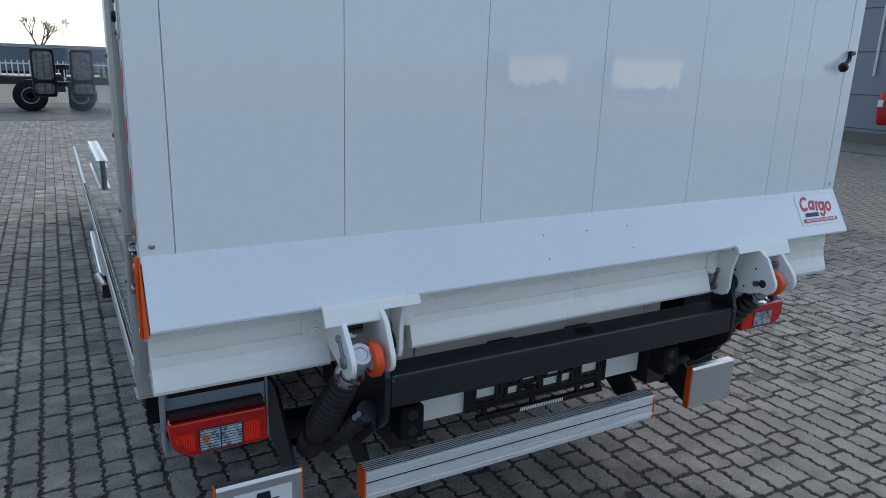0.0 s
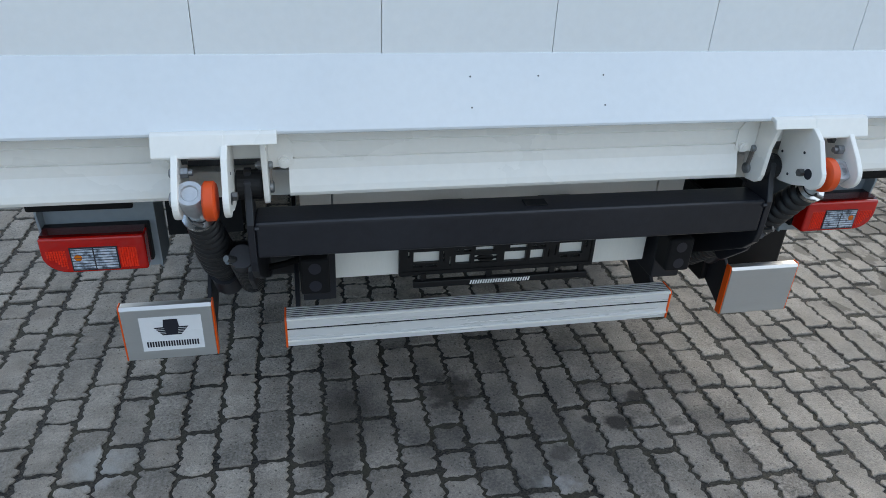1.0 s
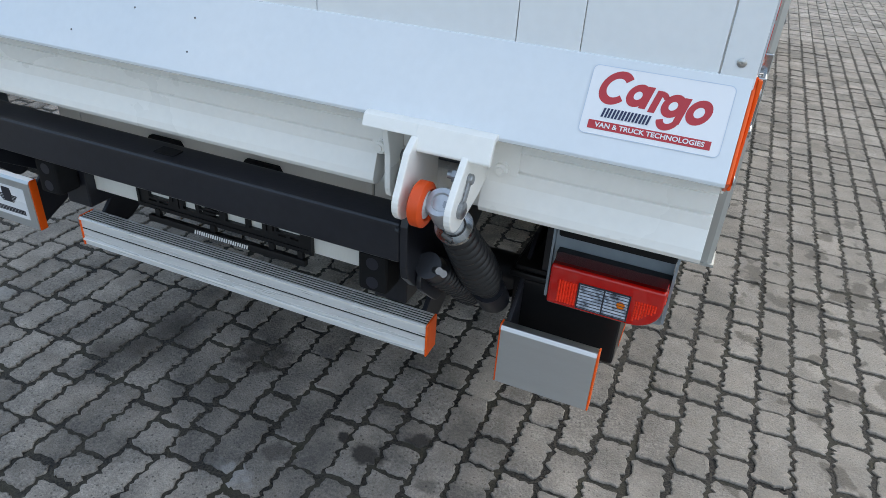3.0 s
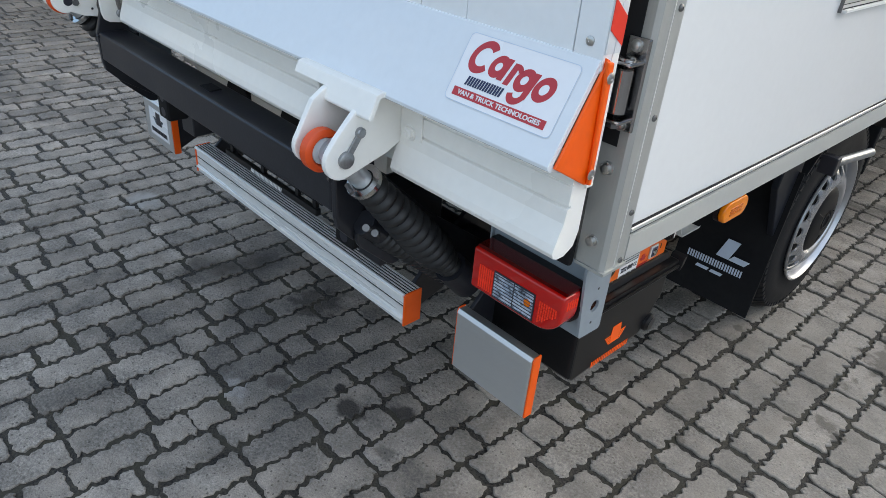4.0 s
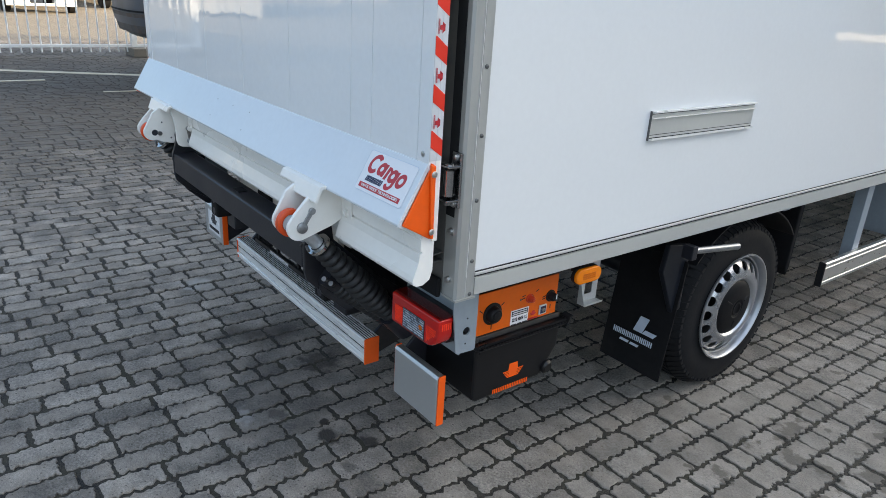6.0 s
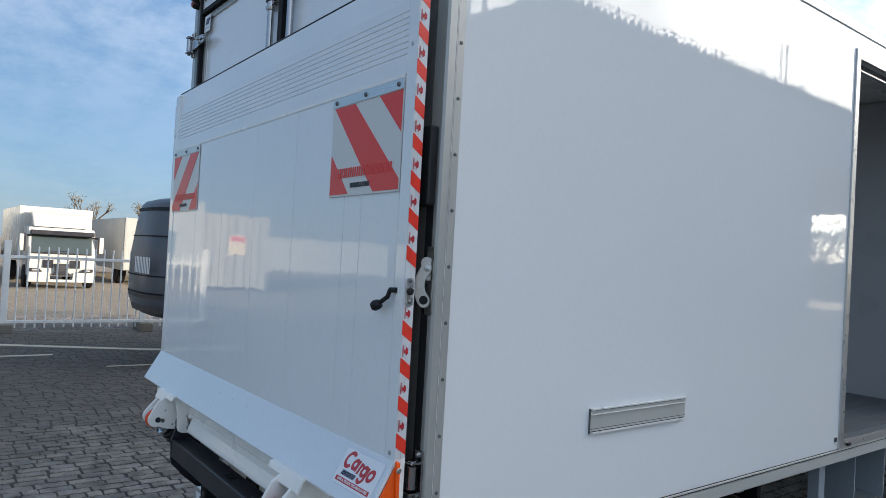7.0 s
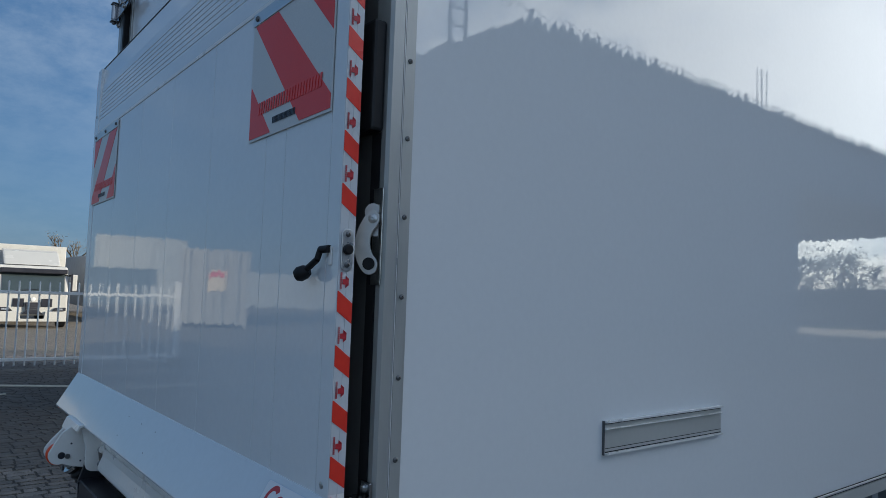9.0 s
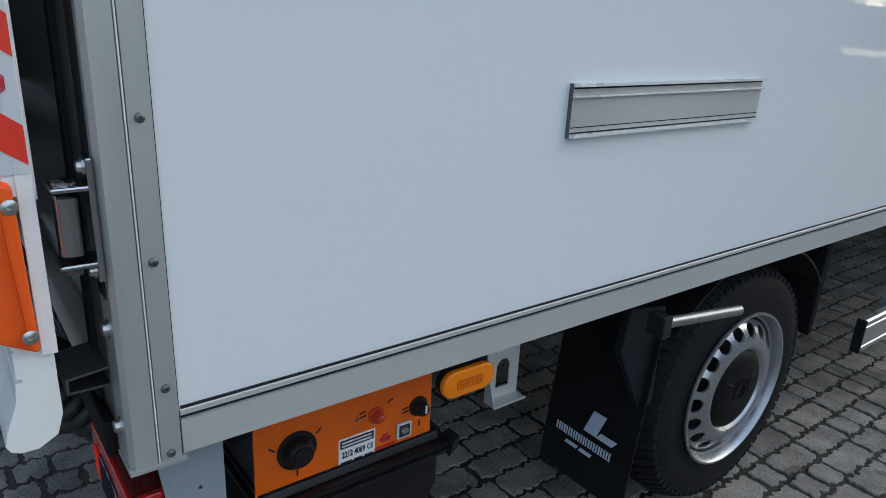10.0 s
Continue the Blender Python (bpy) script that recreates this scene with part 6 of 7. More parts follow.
def wheel(s, y, name="wheel"):
    xo, cz = 0.962 * s, 0.356
    xi = xo - 0.235 * s
    prof = [(0, 0.215), (0.004, 0.235), (0.0, 0.27), (0.006, 0.315), (0.018, 0.337), (0.034, 0.344), (0.05, 0.3475), (0.185, 0.3475), (0.201, 0.344), (0.217, 0.337), (0.229, 0.315), (0.235, 0.27), (0.231, 0.235), (0.235, 0.215)]
    root = part(name, Geo().lathe((xo - 0.07 * s, y, cz), (xo - 0.20 * s, y, cz), [(0, 0.06), (0.13, 0.11)], 20), "black", truck, "steel wheel with a road tyre")
    t = Geo().lathe((xo, y, cz), (xi, y, cz), prof, 64, caps=False)
    ty = part("tyre", t, "tyre", root, "dusty black tyre with block tread", smooth=True)
    tb = Geo()
    # tread blocks in five rows
    for row, (a, b) in enumerate(((0.008, 0.055), (0.063, 0.098), (0.105, 0.130), (0.137, 0.172), (0.180, 0.227))):
        n = 70
        for k in range(n):
            a0 = 2 * math.pi * (k + 0.5 * (row % 2)) / n
            a1 = a0 + 2 * math.pi * 0.70 / n
            sk = 0.018 if row in (0, 4) else -0.012
            drop = 0.026 if row in (0, 4) else 0.0
            vs = []
            for rr in (0.338, 0.3595):
                for ax, an in ((a, a0), (b, a0 + sk), (b, a1 + sk), (a, a1)):
                    r_ = rr - (drop if (ax < 0.03 or ax > 0.2) else 0)
                    vs.append((xo - ax * s, y + r_ * math.cos(an), cz + r_ * math.sin(an)))
            tb.add(vs, [(4, 5, 6, 7), (0, 1, 5, 4), (1, 2, 6, 5), (2, 3, 7, 6), (3, 0, 4, 7)])
    tagged(part("tread", tb, "tyre", ty, "worn tread blocks"), kind="stuff")
    # stepped rim bowl and a disc pierced near its edge
    rim = Geo().lathe((xo, y, cz), (xi, y, cz), [(0.004, 0.216), (-0.005, 0.226), (-0.010, 0.225), (-0.011, 0.219), (-0.005, 0.214), (0.006, 0.211), (0.016, 0.209), (0.019, 0.204), (0.034, 0.201), (0.060, 0.197), (0.12, 0.195)], 56, caps=False)
    part("rim", rim, "rim", root, "silver painted steel rim", smooth=True)
    n, m_ = 18, 16

    def bow(r):
        t_ = max(0.0, min(1.0, (0.196 - r) / 0.062))
        return xo - s * (0.021 - 0.034 * math.sin(t_ * math.pi / 2))

    def at(r, an, back=0.0):
        return (bow(r) - back * s, y + r * math.cos(an), cz + r * math.sin(an))

    disc = Geo()
    for k in range(n):
        c = 2 * math.pi * k / n
        half = math.pi / n
        rr_, edge, hole = 0.1685, [], []
        for j in range(m_):
            an = 2 * math.pi * j / m_
            hole.append((rr_ + 0.004 + (0.0165 if math.cos(an) > 0 else 0.0195) * math.cos(an), c + 0.118 * math.sin(an)))
            u, w = math.cos(an), math.sin(an)
            q_ = max(abs(u), abs(w))
            edge.append((rr_ + (0.0275 if u > 0 else 0.0315) * u / q_, c + half * w / q_))
        b0 = len(disc.v)
        disc.v += [at(*p) for p in edge] + [at(*p) for p in hole] + [at(p[0], p[1], 0.006) for p in hole]
        for j in range(m_):
            q_ = (j + 1) % m_
            disc.f += [(b0 + j, b0 + q_, b0 + m_ + q_, b0 + m_ + j), (b0 + m_ + j, b0 + m_ + q_, b0 + 2 * m_ + q_, b0 + 2 * m_ + j)]
    inner = [((xo - bow(r)) * s, r) for r in (0.137, 0.132, 0.127)] + [(-0.010, 0.121), (-0.003, 0.117), (0.002, 0.105)]
    disc.lathe((xo, y, cz), (xo - 0.06 * s, y, cz), inner, 72, caps=False)
    part("rim_disc", disc, "rim", root, "pierced silver wheel disc", smooth=True)
    part("brake_drum", Geo().cyl((xo - 0.058 * s, y, cz), (xo - 0.13 * s, y, cz), 0.1935, 32), "seal", root)
    cap = Geo().lathe((xo - 0.010 * s, y, cz), (xo + 0.020 * s, y, cz), [(0, 0.114), (0.013, 0.114), (0.017, 0.110), (0.024, 0.090), (0.028, 0.055), (0.029, 0.040), (0.026, 0.036), (0.026, 0.004)], 40)
    hub = part("hub_cap", cap, "capblack", root, "black plastic hub cap", smooth=True)
    part("cap_badge", ring(0.022, 0.027, 0, 0.003, 24).mesh("cap_badge"), "plastic", hub).matrix_basis = Matrix.Translation((xo + 0.0185 * s, y, cz)) @ Euler((0, radians(90 * s), 0)).to_matrix().to_4x4()
    for k in range(3):
        a = 2 * math.pi * k / 3 + 0.5
        p0 = (xo + 0.0175 * s, y + 0.052 * math.cos(a), cz + 0.052 * math.sin(a))
        p1 = (xo + 0.0115 * s, y + 0.086 * math.cos(a), cz + 0.086 * math.sin(a))
        part("cap_rib", Geo().cyl(p0, p1, 0.0045, 8), "plastic", hub, smooth=True)


for side in (-1, 1):
    wheel(side, 1.745)
    wheel(side, 5.35)


def wheel_well(s):
    # black arch over the wheel, with its flap and stay
    n, vs, fs = 14, [], []
    for k in range(n + 1):
        a = radians(38 + 104 * k / n)
        for x in (0.70, 0.975):
            for r in (0.435, 0.441):
                vs.append((x * s, 1.745 - r * math.cos(a), 0.356 + r * math.sin(a) * 0.93))
    for k in range(n):
        i = 4 * k
        fs += [(i, i + 4, i + 6, i + 2), (i + 1, i + 3, i + 7, i + 5), (i, i + 1, i + 5, i + 4), (i + 2, i + 6, i + 7, i + 3)]
    part("wheel_arch", Geo().add(vs, fs), "plastic", truck, "black plastic wheel arch", smooth=True)
    n = 6
    g = Geo()
    for k in range(n + 1):
        z = 0.175 + (0.64 - 0.175) * k / n
        y = 1.268 + 0.052 * (k / n)
        for yy in (y, y + 0.005):
            for x in (0.715, 0.990):
                g.v.append((x * s, yy, z))
    for k in range(n):
        i = 4 * k
        g.f += [(i, i + 1, i + 5, i + 4), (i + 2, i + 6, i + 7, i + 3), (i, i + 4, i + 6, i + 2), (i + 1, i + 3, i + 7, i + 5)]
    g.f += [(0, 2, 3, 1), (4 * n, 4 * n + 1, 4 * n + 3, 4 * n + 2)]
    fl = part("mudflap", g, "rubber", truck, "black rubber mudflap with a pale maker's mark")
    if s > 0:
        m = pose(0.850, 1.2795, 0.315, 83.6, 0, 0)
        bars("flap_word", 0.180, 0.022, 11, "lightink", fl, m @ Matrix.Translation((0, -0.015, 0.006)), gap=0.25)
        g3 = Geo().prism([(-0.055, -0.048), (-0.015, -0.048), (-0.010, -0.038), (-0.050, -0.038)], "z", 0, 0.0008)
        g3.prism([(-0.008, -0.048), (0.030, -0.048), (0.035, -0.038), (-0.003, -0.038)], "z", 0, 0.0008)
        tagged(piece("flap_dash", ready(g3, "lightink", "flap_dash"), fl, m @ Matrix.Translation((0, 0.0, 0.006))), kind="stuff")
        g2 = Geo().prism([(-0.005, 0.012), (0.035, 0.012), (0.055, 0.075), (0.015, 0.075)], "z", 0, 0.0008)
        g4 = Geo().prism([(0.035, 0.012), (0.085, 0.012), (0.098, 0.030), (0.048, 0.030)], "z", 0, 0.0008)
        piece("flap_mark", ready(g4, "lightink", "flap_mark"), fl, m @ Matrix.Translation((0, 0.0, 0.006)))
        piece("flap_mark", ready(g2, "lightink", "flap_mark"), fl, m @ Matrix.Translation((0, 0.0, 0.006)))
    stay = part("flap_stay", Geo().cyl((1.086 * s, 1.178, 0.744), (1.098 * s, 1.420, 0.720), 0.0115, 18), "pinsteel", truck, "dull steel stay rod", smooth=True)
    part("stay_block", Geo().box(1.060 * s, 1.100 * s, 1.150, 1.177, 0.718, 0.764), "black", stay, bevel=0.003)
    part("arch_flank", Geo().prism([(1.215, 0.72), (1.34, 0.70), (1.345, 0.45), (1.30, 0.44), (1.20, 0.62)], "x", 0.955 * s, 0.975 * s), "navyflank", truck, "dark blue-grey flank of the wheel arch", bevel=0.004)


wheel_well(1)
wheel_well(-1)


def side_guard(s):
    x = 1.062 * s
    prof = [(x, 0.372), (x, 0.385), (x - 0.003 * s, 0.387), (x - 0.003 * s, 0.390), (x, 0.392), (x, 0.450), (x - 0.003 * s, 0.452), (x - 0.003 * s, 0.456), (x, 0.458), (x, 0.470), (x - 0.006 * s, 0.474), (x - 0.024 * s, 0.474), (x - 0.024 * s, 0.370), (x - 0.006 * s, 0.370)]
    r = part("side_guard_rail", Geo().prism(prof, "y", 2.262, 4.25 if s > 0 else 3.25), "alu", truck, "grooved aluminium side guard rail")
    part("end_cap", Geo().box(x - 0.026 * s, x + 0.002 * s, 2.252, 2.2618, 0.367, 0.476), "plastic", r, bevel=0.002)
    for y in (2.56, 3.95 if s > 0 else 3.1):
        g = Geo().box(0.985 * s, 1.035 * s, y, y + 0.004, 0.40, 0.796).box(0.985 * s, 0.990 * s, y + 0.0042, y + 0.06, 0.40, 0.796).box(1.0305 * s, 1.035 * s, y + 0.0042, y + 0.06, 0.40, 0.796)
        part("guard_post", g, "galv", truck, "grey steel guard post", bevel=0.001)
    step_ = part("side_step", Geo().box(0.82 * s, 0.98 * s, 3.091, 3.459, 0.452, 0.476), "alu", truck, "folding side step under the doorway", bevel=0.002)
    for y in (3.08, 3.46):
        part("hanger", Geo().box(0.80 * s, 0.985 * s, y, y + 0.01, 0.44, 0.796), "galv", step_, bevel=0.001)


side_guard(1)
side_guard(-1)
for side in (-1, 1):
    part("front_flap", Geo().prism([(2.20, 0.80), (2.235, 0.80), (2.225, 0.42), (2.21, 0.38), (2.195, 0.42)], "x", 0.70 * side, 0.93 * side), "rubber", truck, "black flap ahead of the rear wheel", bevel=0.006)


def tilted(g, z0):
    """Leans a mirror glass towards the ground behind."""
    g.v = [(x, y - (z - z0) * 0.10, z) for x, y, z in g.v]
    return g


def cab():
    side = [(4.42, 0.42), (4.42, 2.35), (4.55, 2.45), (5.15, 2.42), (5.75, 1.62), (6.42, 1.30), (6.62, 1.05), (6.66, 0.45), (6.5, 0.36), (5.78, 0.36), (5.72, 0.62), (5.52, 0.78), (5.2, 0.78), (5.0, 0.62), (4.94, 0.36)]
    g = Geo().prism(side, "x", -0.98, 0.98)
    part("cab_body", g, "truckwhite", truck, "white van cab", bevel=0.05, segs=3, smooth=True)
    part("windscreen", Geo().add([(-0.86, 5.20, 2.375), (0.86, 5.20, 2.375), (0.9, 5.735, 1.66), (-0.9, 5.735, 1.66), (-0.86, 5.23, 2.395), (0.86, 5.23, 2.395), (0.9, 5.765, 1.68), (-0.9, 5.765, 1.68)], [(0, 1, 2, 3), (4, 7, 6, 5), (0, 4, 5, 1), (2, 6, 7, 3), (1, 5, 6, 2), (0, 3, 7, 4)]), "glass", truck)
    for s in (-1, 1):
        part("door_window", Geo().prism([(4.62, 1.58), (5.62, 1.50), (5.08, 2.28), (4.62, 2.28)], "x", 0.978 * s, 0.986 * s), "glass", truck)
        part("headlamp", Geo().box(0.62 * s, 0.93 * s, 6.45, 6.64, 0.85, 1.05), "clear", truck, bevel=0.03)
        h = part("wing_mirror", Geo().box(1.135 * s, 1.312 * s, 5.50, 5.62, 1.135, 1.530), "plastic", truck, "black wing mirror housing with two glasses", bevel=0.03, segs=3, smooth=True)
        part("mirror_glass", tilted(Geo().prism([(1.222 * s + a, 1.39 + b) for a, b in rounded(0.140, 0.225, 0.025)], "y", 5.482, 5.486), 1.39), "mirror", h, "upper mirror glass")
        part("mirror_glass", tilted(Geo().prism([(1.222 * s + a, 1.205 + b) for a, b in rounded(0.140, 0.085, 0.025)], "y", 5.482, 5.486), 1.205), "mirror", h, "wide-angle lower glass")
        for z in (1.22, 1.36):
            part("mirror_arm", Geo().box(0.96 * s, 1.13 * s, 5.54, 5.60, z, z + 0.04), "plastic", h, bevel=0.008)
    part("front_bumper", Geo().box(-0.95, 0.95, 6.60, 6.72, 0.35, 0.72), "plastic", truck, bevel=0.04, segs=3)


cab()

# ---- the yard round it ----
def hall():
    """Long grey hall beyond the kerb side, its roof carried on over an open passage at the far end."""
    h = thing("industrial_hall", (28, 33, 0), "large grey panel-clad hall with an open passage", "building")
    front = [(3, 0), (34.8, 0), (34.8, 7.5), (64, 7.5), (64, 10.4), (15, 10.4), (12, 8.8), (3, 4.1)]
    part("wall", Geo().prism([(y, z) for y, z in front], "x", 16.0, 16.3), "hall", h, "grey sandwich panel wall")
    part("wall", Geo().prism([(y, z) for y, z in front], "x", 39.7, 40.0), "hall", h)
    part("wall", Geo().box(16.3, 39.7, 34.5, 34.8, 0, 10.3), "hall", h)
    part("wall", Geo().box(16.3, 39.7, 3.0, 3.3, 0, 4.1), "hall", h)
    part("wall", Geo().box(16.3, 39.7, 63.7, 64.0, 7.5, 10.3), "hall", h)
    part("ceiling", Geo().box(16.3, 39.7, 34.8, 63.7, 7.5, 7.7), "hall", h)
    part("passage_wall", Geo().box(16.3, 39.7, 63.72, 63.98, 0, 3.2), "hall", h, "low grey wall across the passage")
    part("roof", Geo().prism([(15, 10.4), (64, 10.4), (64, 10.55), (15, 10.55)], "x", 15.9, 40.1), "roof", h)
    part("roof", Geo().prism([(2.6, 3.95), (15, 10.42), (15, 10.56), (2.6, 4.1)], "x", 15.9, 40.1), "roof", h)
    teeth = Geo()
    for k in range(122):
        y = 15.2 + 0.40 * k
        teeth.prism([(y, 10.55), (y + 0.385, 10.55), (y + 0.25, 10.86), (y + 0.14, 10.86)], "x", 15.88, 15.98)
    part("roof_sheet_edge", teeth, "roof", h, "saw-toothed edge of the profiled roof sheet")
    coil = [(16.5 + 0.10 * math.cos(q * 1.5), 13.2 + 0.09 * q, 11.32 + 0.09 * math.sin(q * 1.5)) for q in range(540)]
    part("wire_coil", Geo().tube(coil, 0.014, 4), "halldark", h, "coiled wire along the roof edge")
    for k in range(13):
        part("rail_post", Geo().box(16.46, 16.54, 16 + 3.6 * k, 16.08 + 3.6 * k, 10.5, 11.4), "halldark", h)
    mast = part("mast", Geo().box(16.4, 16.5, 12.4, 12.5, 8.8, 12.4), "halldark", h)
    part("mast_post", Geo().box(16.4, 16.5, 13.0, 13.1, 8.8, 12.4), "halldark", mast)
    for k in range(6):
        part("mast_rung", Geo().box(16.42, 16.48, 12.5, 13.0, 9.4 + 0.55 * k, 9.46 + 0.55 * k), "halldark", mast)
    for k in range(3):
        part("antenna", Geo().cyl((17, 32.5 + 0.5 * k, 10.5), (17, 32.5 + 0.5 * k, 13.4), 0.03, 6), "halldark", h)
    for y in (52, 63.6):
        part("column", Geo().box(16.0, 16.3, y, y + 0.3, 0, 7.5), "hall", h)
    # panel joints, door and brick pier near the corner
    for z in (0.35, 1.15, 2.15, 3.15):
        part("panel_joint", Geo().box(15.992, 15.9995, 3.1, 33, z, z + 0.02), "halldark", h)
    part("plinth", Geo().box(15.9, 15.999, 3, 34.4, 0, 0.28), "concrete", h)
    part("door_leaf", Geo().box(15.95, 15.99, 9.4, 10.4, 0.3, 2.4), "hall", h, "plain grey steel door")
    part("conduit", Geo().cyl((15.95, 8.6, 1.6), (15.95, 8.6, 3.2), 0.03, 8), "fence", h)
    part("wall_box", Geo().box(15.85, 15.98, 8.0, 8.25, 1.72, 1.88), "signgrey", h, bevel=0.01)
    pier = part("brick_pier", Geo().box(15.72, 15.93, 6.7, 7.80, 0.3, 1.83), "mortar", h)
    bk = ready(Geo().box(-0.012, 0.012, -0.105, 0.105, -0.03, 0.03), "brick", "brick", bevel=0.003)
    for r in range(19):
        for c in range(5):
            y = 6.81 + 0.22 * c + (0.11 if r % 2 else 0)
            if y < 7.72:
                piece("brick", bk, pier, pose(15.712, y, 0.345 + 0.077 * r))
    ext = thing("fire_extinguisher", (15.6, 8.05, 0.5), "red fire extinguisher cover hung on the grey wall", "extinguisher")
    part("cover", Geo().lathe((15.6, 8.02, 0.5), (15.62, 8.06, 1.28), [(0, 0.08), (0.05, 0.12), (0.50, 0.14), (0.70, 0.11), (0.78, 0.05)], 18), "extred", ext, smooth=True)
    part("cover_sign", Geo().box(15.44, 15.455, 7.98, 8.10, 0.92, 1.07), "whiteink", ext)
    part("hook", Geo().box(15.6, 15.98, 8.02, 8.06, 1.27, 1.31), "black", ext)


hall()


def container(name, x, y, turn, length, height, mat, label, ribs=True):
    c = thing(name, (x, y, 0), label, "container", "containers round the yard")
    c.rotation_euler = (0, 0, radians(turn))
    L2 = length / 2

    def sub(n, geo, mt, lab="", **kw):
        ob = part(n, geo, mt, None, lab, **kw)
        ob.parent = c
        return ob

    sub("body", Geo().box(-L2 + 0.05, L2 - 0.05, -1.18, 1.18, 0.12, height - 0.03), mat)
    fr = Geo()
    for a in (-L2, L2 - 0.12):
        for b in (-1.22, 1.10):
            fr.box(a, a + 0.12, b, b + 0.12, 0, height)
    for b in (-1.22, 1.12):
        fr.box(-L2 + 0.12, L2 - 0.12, b, b + 0.10, 0.02, 0.18).box(-L2 + 0.12, L2 - 0.12, b, b + 0.10, height - 0.12, height)
    sub("frame", fr, mat, bevel=0.01)
    rb = Geo()
    k = -L2 + 0.2
    while k < L2 - 0.3:
        for b in (-1.215, 1.18):
            rb.prism([(k, b), (k + 0.14, b), (k + 0.11, b + 0.035), (k + 0.03, b + 0.035)] if b > 0 else [(k + 0.03, b), (k + 0.11, b), (k + 0.14, b + 0.035), (k, b + 0.035)], "z", 0.19, height - 0.13)
        k += 0.28
    tagged(sub("corrugation", rb, mat), kind="stuff")
    for yy in (-0.86, -0.32, 0.32, 0.86):
        sub("lock_rod", Geo().cyl((L2 - 0.01, yy, 0.16), (L2 - 0.01, yy, height - 0.10), 0.028, 8), "contg", smooth=True)
    sub("door_seal", Geo().box(L2 - 0.048, L2 - 0.042, -0.012, 0.012, 0.16, height - 0.12), "seal")
    return c


cw = container("storage_container", -26.2, -9.2, 18, 6.06, 2.9, "contw", "white corrugated storage container with a yellow poster")
p_ = part("poster", Geo().box(3.035, 3.045, -0.42, 0.22, 1.35, 2.1), "poster", None, "faded yellow and red poster")
p_.parent = cw
p2 = part("poster_band", Geo().box(3.046, 3.05, -0.36, 0.16, 1.86, 2.05), "redink", None)
p2.parent = cw
container("stacked_container", -52, -12.8, 100, 6.06, 4.9, "contg", "tall grey container block across the yard")
container("freight_container", -48, -23.4, 105, 12.2, 2.6, "contg", "grey freight container standing in the yard")
container("freight_container", -80, -9.3, 5, 12.2, 5.2, "contr", "red freight container stack across the yard")
container("freight_container", -52, -9.0, 92, 12.2, 2.6, "contb", "blue-grey freight container standing in the yard")


def fence():
    f = thing("steel_fence", (-11.2, 1.0, 0), "white painted steel bar fence on concrete feet", "fence", kind="")
    bar = ready(Geo().lathe((0, 0, 0.06), (0, 0, 1.48), [(0, 0.014), (1.39, 0.014), (1.42, 0.005)], 8), "fence", "fence_bar")
    y = -3.2
    while y < 6.0:
        piece("fence_bar", bar, f, Matrix.Translation((-11.35, y, 0)))
        y += 0.15
    for z in (0.14, 1.26):
        part("rail", Geo().box(-11.375, -11.325, -3.3, 6.1, z, z + 0.05), "fence", f, bevel=0.004)
    for yy in (-3.35, 0.38, 2.62, 6.1):
        part("post", Geo().box(-11.40, -11.30, yy - 0.05, yy + 0.05, 0.02, 1.56), "fence", f, bevel=0.006)
        part("concrete_foot", Geo().box(-11.25, -10.98, yy - 0.11, yy + 0.11, 0.0, 0.15).box(-11.60, -11.2502, yy - 0.10, yy + 0.10, 0.0, 0.12), "concrete", f, bevel=0.015)


fence()


